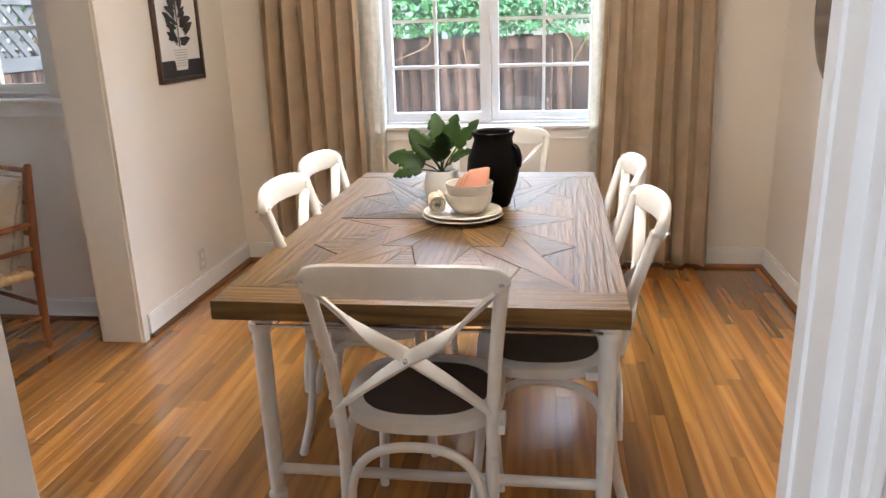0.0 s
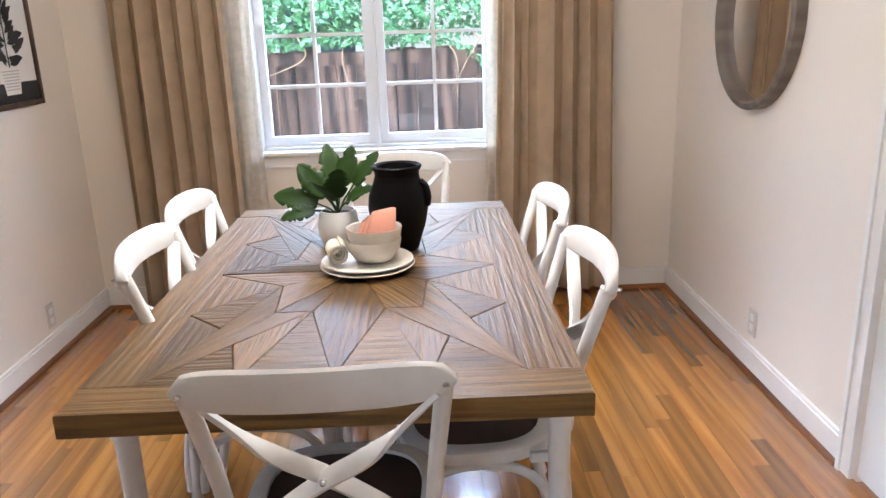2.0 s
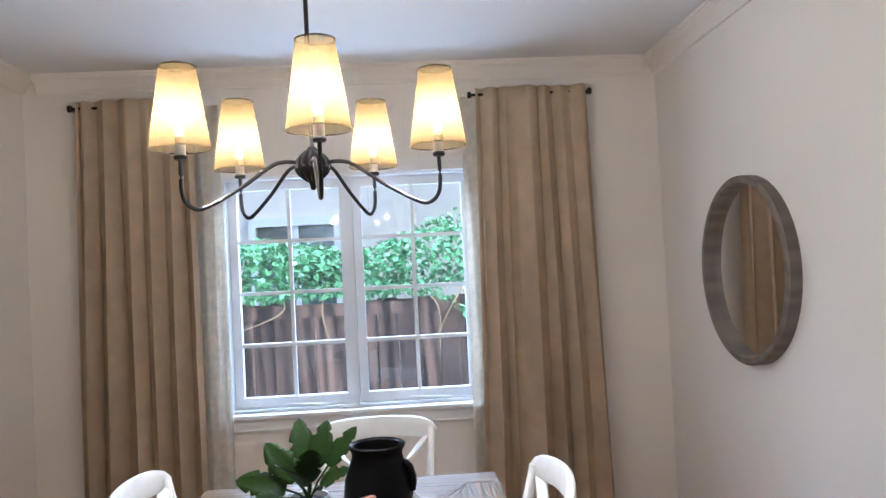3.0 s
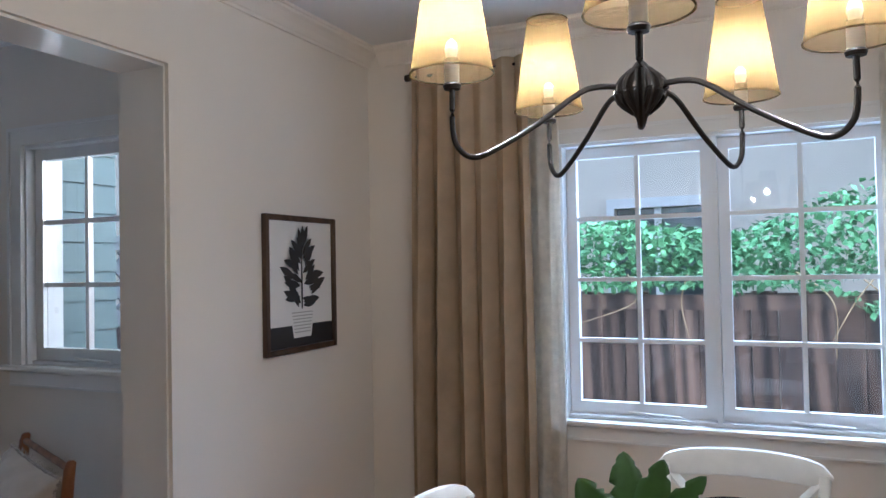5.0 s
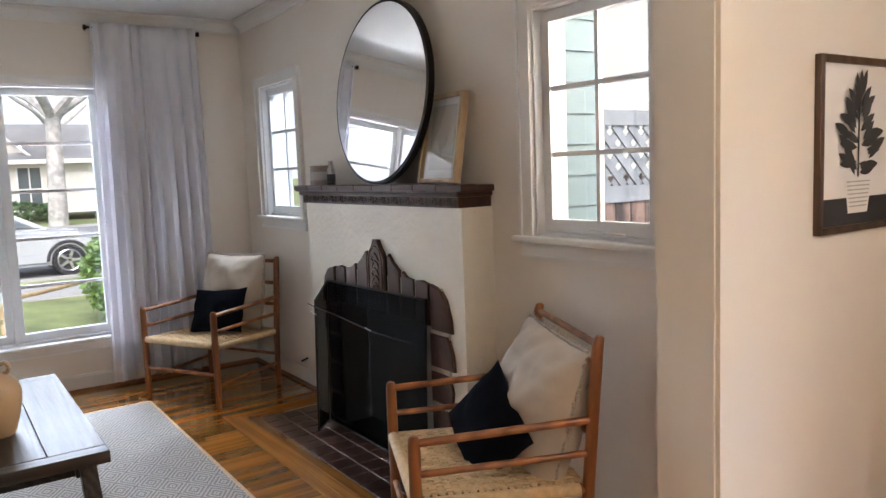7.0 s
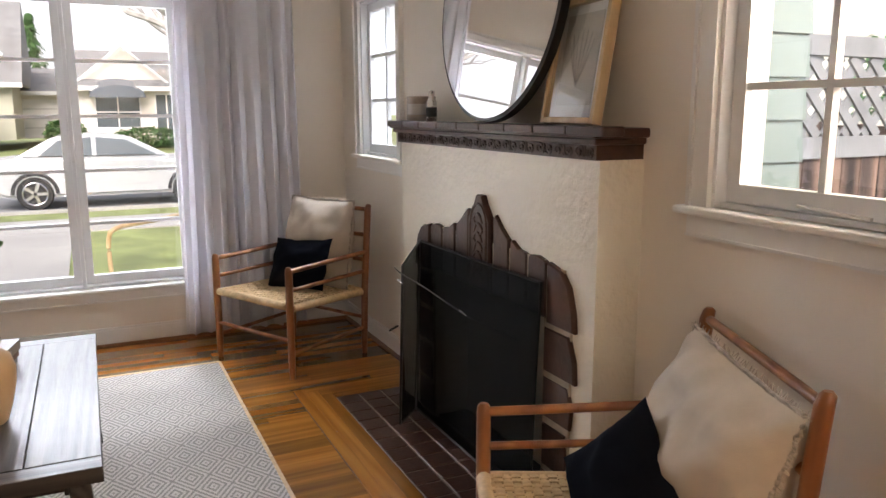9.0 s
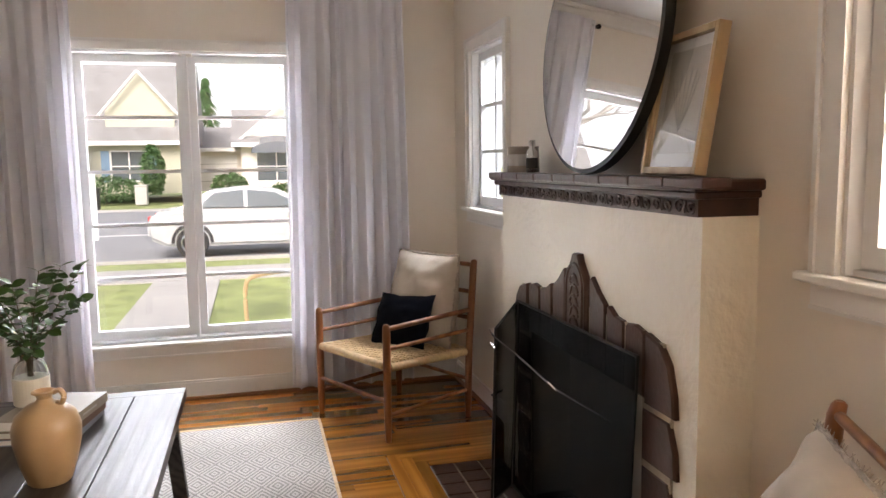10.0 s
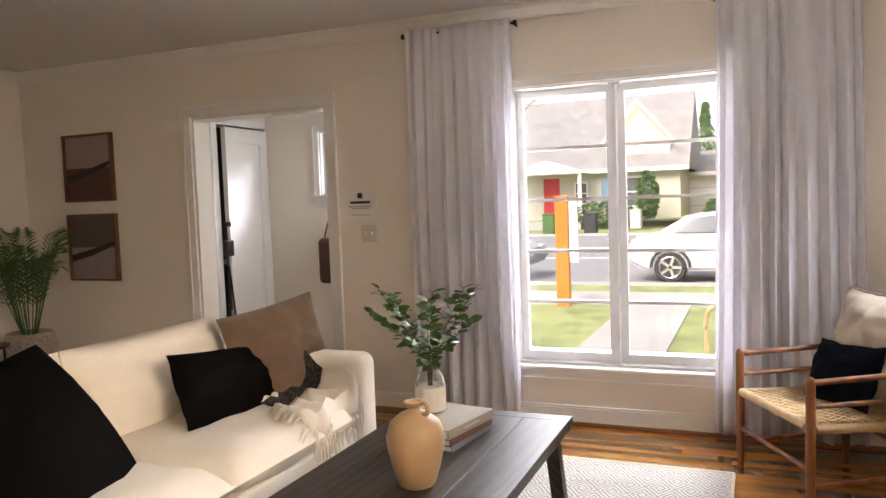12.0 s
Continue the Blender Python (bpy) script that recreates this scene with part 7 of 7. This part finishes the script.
def house(name, m, w, depth, eave, ridge, wall_mat, label, openings, gable=None):
    """x along the front, its front towards -y; openings: (x, z, width, height, kind)."""
    h = thing(name, label, "house", m)
    xs = sorted({-w / 2, w / 2, *[o[0] - o[2] / 2 for o in openings], *[o[0] + o[2] / 2 for o in openings]})
    bm = bmesh.new()
    for a, b in zip(xs, xs[1:]):
        mid = (a + b) / 2
        cut = [o for o in openings if abs(o[0] - mid) < o[2] / 2]
        if cut:
            o = cut[0]
            if o[1] > 0:
                box(bm, a, b, 0, 0.2, 0, o[1])
            box(bm, a, b, 0, 0.2, o[1] + o[3], eave)
        else:
            box(bm, a, b, 0, 0.2, 0, eave)
    box(bm, -w / 2, -w / 2 + 0.2, 0.2, depth, 0, eave)
    box(bm, w / 2 - 0.2, w / 2, 0.2, depth, 0, eave)
    box(bm, -w / 2 + 0.2, w / 2 - 0.2, depth - 0.2, depth, 0, eave)
    part("wall", bm, wall_mat, h)
    bm = bmesh.new()
    o = 0.5
    v = [bm.verts.new(p) for p in ((-w / 2 - o, -o, eave - 0.05), (w / 2 + o, -o, eave - 0.05), (w / 2 + o, depth / 2, ridge), (-w / 2 - o, depth / 2, ridge), (w / 2 + o, depth + o, eave - 0.05), (-w / 2 - o, depth + o, eave - 0.05))]
    bm.faces.new((v[0], v[1], v[2], v[3]))
    bm.faces.new((v[3], v[2], v[4], v[5]))
    bm.faces.new((v[1], v[4], v[2]))
    bm.faces.new((v[0], v[3], v[5]))
    r = part("roof", bm, ROOF, h)
    r.modifiers.new("thickness", 'SOLIDIFY').thickness = 0.15
    part("fascia", boxes((-w / 2 - o, w / 2 + o, -o - 0.05, -o, eave - 0.22, eave)), TRIM, h)
    for x, z, ww, hh, kind in openings:
        if kind == "door":
            part("door", boxes((x - ww / 2, x + ww / 2, 0.06, 0.12, z, z + hh)), REDPAINT, h, "red front door")
        elif kind == "garage":
            g = part("garage_door", boxes((x - ww / 2, x + ww / 2, 0.08, 0.14, z, z + hh)), PAPER, h, "white garage door")
            # Raised grey strips paint the shade of the panel grooves.
            for k in range(1, 4):
                part("groove_shade_line", boxes((x - ww / 2, x + ww / 2, 0.07, 0.08, z + hh * k / 4 - 0.02, z + hh * k / 4 + 0.02)), PRINTGREY, g)
        else:
            g = part("window", boxes((x - ww / 2 - 0.08, x - ww / 2, -0.03, 0.06, z - 0.08, z + hh + 0.08), (x + ww / 2, x + ww / 2 + 0.08, -0.03, 0.06, z - 0.08, z + hh + 0.08), (x - ww / 2, x + ww / 2, -0.03, 0.06, z + hh, z + hh + 0.08), (x - ww / 2, x + ww / 2, -0.03, 0.06, z - 0.08, z), (x - 0.03, x + 0.03, 0.0, 0.06, z, z + hh), (x - ww / 2, x + ww / 2, 0.0, 0.06, z + hh / 2 - 0.03, z + hh / 2 + 0.03)), PAPER, h)
            part("pane", boxes((x - ww / 2, x + ww / 2, 0.08, 0.10, z, z + hh)), CARGLASS, g)
            if kind == "shutters":
                for s in (-1, 1):
                    part("shutter", boxes((x + s * (ww / 2 + 0.30) - 0.2, x + s * (ww / 2 + 0.30) + 0.2, -0.06, -0.002, z - 0.05, z + hh + 0.05)), BLUEGREY, g)
    if gable:
        gx, gw, gz, gtop = gable
        bm = bmesh.new()
        a = [(gx - gw / 2, 0.4, eave), (gx + gw / 2, 0.4, eave), (gx + gw / 2, 0.4, gz), (gx, 0.4, gtop), (gx - gw / 2, 0.4, gz)]
        f = [bm.verts.new(p) for p in a]
        b2 = [bm.verts.new((p[0], depth / 2, p[2])) for p in a]
        for i in range(5):
            bm.faces.new((f[i], f[(i + 1) % 5], b2[(i + 1) % 5], b2[i]))
        bm.faces.new(f[::-1])
        bm.faces.new(b2)
        bmesh.ops.recalc_face_normals(bm, faces=bm.faces[:])
        d = part("dormer", bm, wall_mat, h)
        for s in (-1, 1):
            part("dormer_roof", tube([(gx + s * (gw / 2 + 0.3), 0.1, gz - 0.25), (gx, 0.1, gtop + 0.08)], 0.07, 6), TRIM, d)
    return h


house("yellow_house", pose(-44.0, -8.0, G + 0.5, 0, 0, 90), 14.5, 9, 2.75, 7.2, YELLOWWALL, "pale yellow house with a red door across the street", ((0.2, 0.25, 0.95, 2.1, "door"), (1.9, 0.9, 0.6, 1.1, "window"), (4.4, 0.7, 1.7, 1.5, "shutters"), (-3.2, 0.7, 1.8, 1.5, "shutters")), (5.0, 3.4, 4.3, 6.3))
pch = thing("porch", "white porch roof on posts before the red door", "porch", pose(-42.3, -7.7, G + 0.3, 0, 0, 90))
for x in (-1.9, 1.9):
    part("post", boxes((x - 0.09, x + 0.09, -0.09, 0.09, 0, 2.75)), TRIM, pch)
bm = bmesh.new()
f = [bm.verts.new(p) for p in ((-2.3, -0.3, 2.75), (2.3, -0.3, 2.75), (0, -0.3, 3.5))]
b2 = [bm.verts.new(p) for p in ((-2.3, 1.6, 2.75), (2.3, 1.6, 2.75), (0, 1.6, 3.5))]
for i in range(3):
    bm.faces.new((f[i], f[(i + 1) % 3], b2[(i + 1) % 3], b2[i]))
bm.faces.new(f[::-1])
bm.faces.new(b2)
part("roof", bm, TRIM, pch)
part("step", boxes((-2.0, 2.0, -0.4, 1.5, -0.3, 0.12)), CONCRETE, pch)
house("white_garage", pose(-50.0, 0.5, G + 0.4, 0, 0, 90), 3.6, 6, 2.6, 4.0, STUCCO, "low white garage between the houses", ((0.0, 0.05, 2.5, 2.1, "garage"),))
house("white_cottage", pose(-43.0, 8.1, G + 0.4, 0, 0, 90), 12.0, 8, 2.7, 4.7, STUCCO, "white cottage across the street", ((-4.2, 0.7, 2.0, 1.5, "window"), (-1.9, 0.2, 1.0, 2.1, "window"), (2.6, 0.7, 1.8, 1.5, "window")), (-3.9, 4.2, 2.9, 4.6))
aw = thing("window_awning", "dark awning over the cottage window", "awning", pose(-43.1, 3.9, G + 2.75, 0, 0, 90))
bm = bmesh.new()
n = 10
ar = [(1.3 * math.cos(math.pi * i / n), 0.75 * math.sin(math.pi * i / n)) for i in range(n + 1)]
f = [bm.verts.new((x, -0.9, z * 0.8 - 0.2)) for x, z in ar]
b2 = [bm.verts.new((x, 0, z)) for x, z in ar]
for i in range(n):
    bm.faces.new((f[i], f[i + 1], b2[i + 1], b2[i]))
bm.faces.new(f)
part("canvas", bm, GREYCAR, aw)
for y, col, lab in ((-4.2, INK, "dark wheeled bin at the far kerb"), (-6.2, HEDGE, "green wheeled bin at the far kerb"), (-2.7, PRINTGREY, "pale grey wheeled bin by the hedge")):
    wb = thing("wheelie_bin", lab, "bin", pose(-37.2 if y != -2.7 else -41.2, y, G))
    part("bin_body", rbox(-0.28, 0.28, -0.28, 0.28, 0.05, 0.95, 0.04), col, wb)
    part("lid", rbox(-0.31, 0.31, -0.31, 0.31, 0.95, 1.03, 0.03), col, wb)


def bare_tree(m, height, seed, label, r=0.28):
    """A tapered trunk that forks into bare limbs and twigs."""
    rnd = random.Random(seed)
    t = thing("bare_tree", label, "tree", m)
    bm = tube(glide([(0, 0, 0), (0.1, 0.05, height * 0.2), (0.0, 0.15, height * 0.45)], 5), (r, r * 0.72), 10)
    part("trunk", bm, BARK, t, "", True)
    bm = bmesh.new()

    def limb(p, d, ln, rad, depth):
        q = p + d * ln * 0.5 + Vector((rnd.uniform(-.1, .1), rnd.uniform(-.1, .1), 0.06)) * ln
        e = p + d * ln
        tube(glide([p, q, e], 4), (rad, rad * 0.6), 6, bm)
        if depth:
            for _ in range(3):
                limb(e if rnd.random() < 0.7 else q, (d + Vector((rnd.uniform(-1, 1), rnd.uniform(-1, 1), rnd.uniform(-0.15, 0.7)))).normalized(), ln * rnd.uniform(0.55, 0.8), rad * 0.55, depth - 1)
    for k in range(5):
        a = k * 1.3 + rnd.random()
        limb(Vector((0, 0.12, height * 0.43)), Vector((math.cos(a), math.sin(a), rnd.uniform(0.5, 1.1))).normalized(), height * 0.28, r * 0.5, 3)
    part("limbs", bm, BARK, t)
    return t


bare_tree(pose(-37.5, 6.6, G), 11, 5, "bare pale-barked street tree", 0.42)
bare_tree(pose(-39.0, -9.6, G), 12, 8, "bare street tree before the yellow house", 0.32)
bare_tree(pose(-56.0, 9.0, G), 12, 11, "bare tree behind the garage", 0.3)
fir = thing("fir_tree", "distant dark green fir", "tree", pose(-75, -1.2, G))
part("trunk", tube([(0, 0, 0), (0, 0, 9.5)], (0.25, 0.05), 8), BARK, fir)
bm = bmesh.new()
rnd = random.Random(6)
for k in range(1500):
    h = rnd.random()
    rr = 2.4 * (1 - h) * rnd.uniform(0.3, 1.0) * (0.75 + 0.25 * math.sin(h * 40))
    a = rnd.uniform(0, 6.28)
    s = 0.5
    leaf_bm(s, s * 0.35, 0.3, 2, 0.1, bm, Matrix.Translation((rr * math.cos(a), rr * math.sin(a), 2 + 8 * h)) @ pose(0, 0, 0, -25, rnd.uniform(-30, 30), math.degrees(a) - 90))
tagged(part("crown", bm, HEDGE, fir), "", "", "", "stuff")


# ---- floors, piece by piece ----
fl_d = tagged(part("floor_dining", boxes((NX1, EX, 1.19, ND, -0.012, -0.010)), SHOE), "varnished oak strip floor of the dining room", "floor", "", "structure")
fl_l = tagged(part("floor_living", boxes((WX - 0.17, NX1, SL, NL, -0.012, -0.010)), SHOE), "varnished oak strip floor of the living room", "floor", "", "structure")
PW = 0.0572
strips = {}


def strip_mesh(ln, wd):
    key = (round(ln, 2), round(wd, 4))
    if key not in strips:
        ln, wd = key
        w, h, c = wd / 2 - 0.0003, ln / 2 - 0.0003, 0.0004
        bm = bmesh.new()
        lo = [bm.verts.new((x, y, -0.012)) for x, y in ((-w, -h), (w, -h), (w, h), (-w, h))]
        mi = [bm.verts.new((x, y, -c)) for x, y in ((-w, -h), (w, -h), (w, h), (-w, h))]
        hi = [bm.verts.new((x, y, 0)) for x, y in ((-w + c, -h + c), (w - c, -h + c), (w - c, h - c), (-w + c, h - c))]
        for a, b in ((lo, mi), (mi, hi)):
            for i in range(4):
                bm.faces.new((a[i], a[(i + 1) % 4], b[(i + 1) % 4], b[i]))
        bm.faces.new(hi)
        strips[key] = mesh_of(bm, "oak_strip")
    return strips[key]


def lay(parent, x0, x1, y0, y1, seed, single):
    """Oak strips along y; single: each strip an object of its own, else one joined part."""
    rnd = random.Random(seed)
    n = max(1, round((x1 - x0) / PW))
    wd = (x1 - x0) / n
    verts, faces = [], []
    for i in range(n):
        x = x0 + (i + 0.5) * wd
        y = y0
        first = rnd.uniform(0.2, 1.0)
        while y < y1 - 0.01:
            ln = first if y == y0 else rnd.choice((0.45, 0.6, 0.75, 0.9, 1.1, 1.3))
            if y + ln > y1 - 0.15:
                ln = y1 - y
            ln = round(ln, 2)
            me = strip_mesh(ln, wd)
            if single:
                shared("oak_strip", me, OAK, parent, pose(x, y + ln / 2, 0))
            else:
                k = len(verts)
                verts += [(v.co.x + x, v.co.y + y + ln / 2, v.co.z) for v in me.vertices]
                faces += [tuple(k + q for q in p.vertices) for p in me.polygons]
            y += ln
    if not single:
        me = bpy.data.meshes.new("oak_strips")
        me.from_pydata(verts, [], faces)
        me.materials.append(OAK_REST)
        ob = new("oak_strips", me)
        ob.parent = parent
        tagged(ob, kind="stuff")


lay(fl_d, NX1, EX, 1.19, ND, 1, True)
lay(fl_l, WX, -5.09, 1.9, NL, 2, True)
lay(fl_l, -5.09, -3.10, 2.70, 3.145, 3, True)
lay(fl_l, -3.10, NX0, 2.70, NL, 4, True)
lay(fl_l, NX0, NX1, 1.6, 3.56, 7, True)
lay(fl_l, WX, -5.09, SL, 1.9, 5, False)
lay(fl_l, -5.09, NX0, SL, 2.70, 6, False)
hall = tagged(part("floor_hall", boxes((-1.6, EX + 0.1, -3.2, 1.05, -0.012, -0.010), (-7.6, WX, -1.12, 1.0, -0.012, -0.010)), SHOE), "oak floor of the hall and entry", "floor", "", "structure")
lay(hall, -1.6, EX + 0.1, -3.2, 1.05, 8, False)
lay(hall, -0.71, 0.11, 1.05, 1.19, 9, False)
lay(hall, -7.6, WX, -1.12, 1.0, 10, False)


def border(x0, x1, y0, y1, along_x):
    """A border strip round the hearth."""
    ln, wd = (x1 - x0, y1 - y0) if along_x else (y1 - y0, x1 - x0)
    shared("border_strip", strip_mesh(ln, wd), OAK, fl_l, pose((x0 + x1) / 2, (y0 + y1) / 2, 0, 0, 0, 90 if along_x else 0))


for k in range(3):
    y = 3.145 + k * 0.057
    border(-5.09 + k * 0.057, -3.10 - k * 0.03, y, y + 0.057, True)
    x = -5.09 + k * 0.057
    border(x, x + 0.057, y + 0.057 if k < 3 else y, NL, False)
border(-3.16, -3.10, 3.316, NL, False)
he = tagged(part("hearth", boxes((-4.919, -3.16, 3.316, 3.665, -0.012, -0.004)), GROUT), "flush hearth of dark brown tiles with pale joints", "hearth", "", "structure")
tl = mesh_of(rbox(-0.0505, 0.0505, -0.0535, 0.0535, -0.010, 0.001, 0.002, 1), "hearth_tile")
for i in range(16):
    for j in range(3):
        shared("hearth_tile", tl, BROWNTILE, he, pose(-4.919 + 0.055 + i * 0.1099, 3.316 + 0.058 + j * 0.1163, 0, rnd.uniform(-.3, .3), rnd.uniform(-.3, .3), 0))
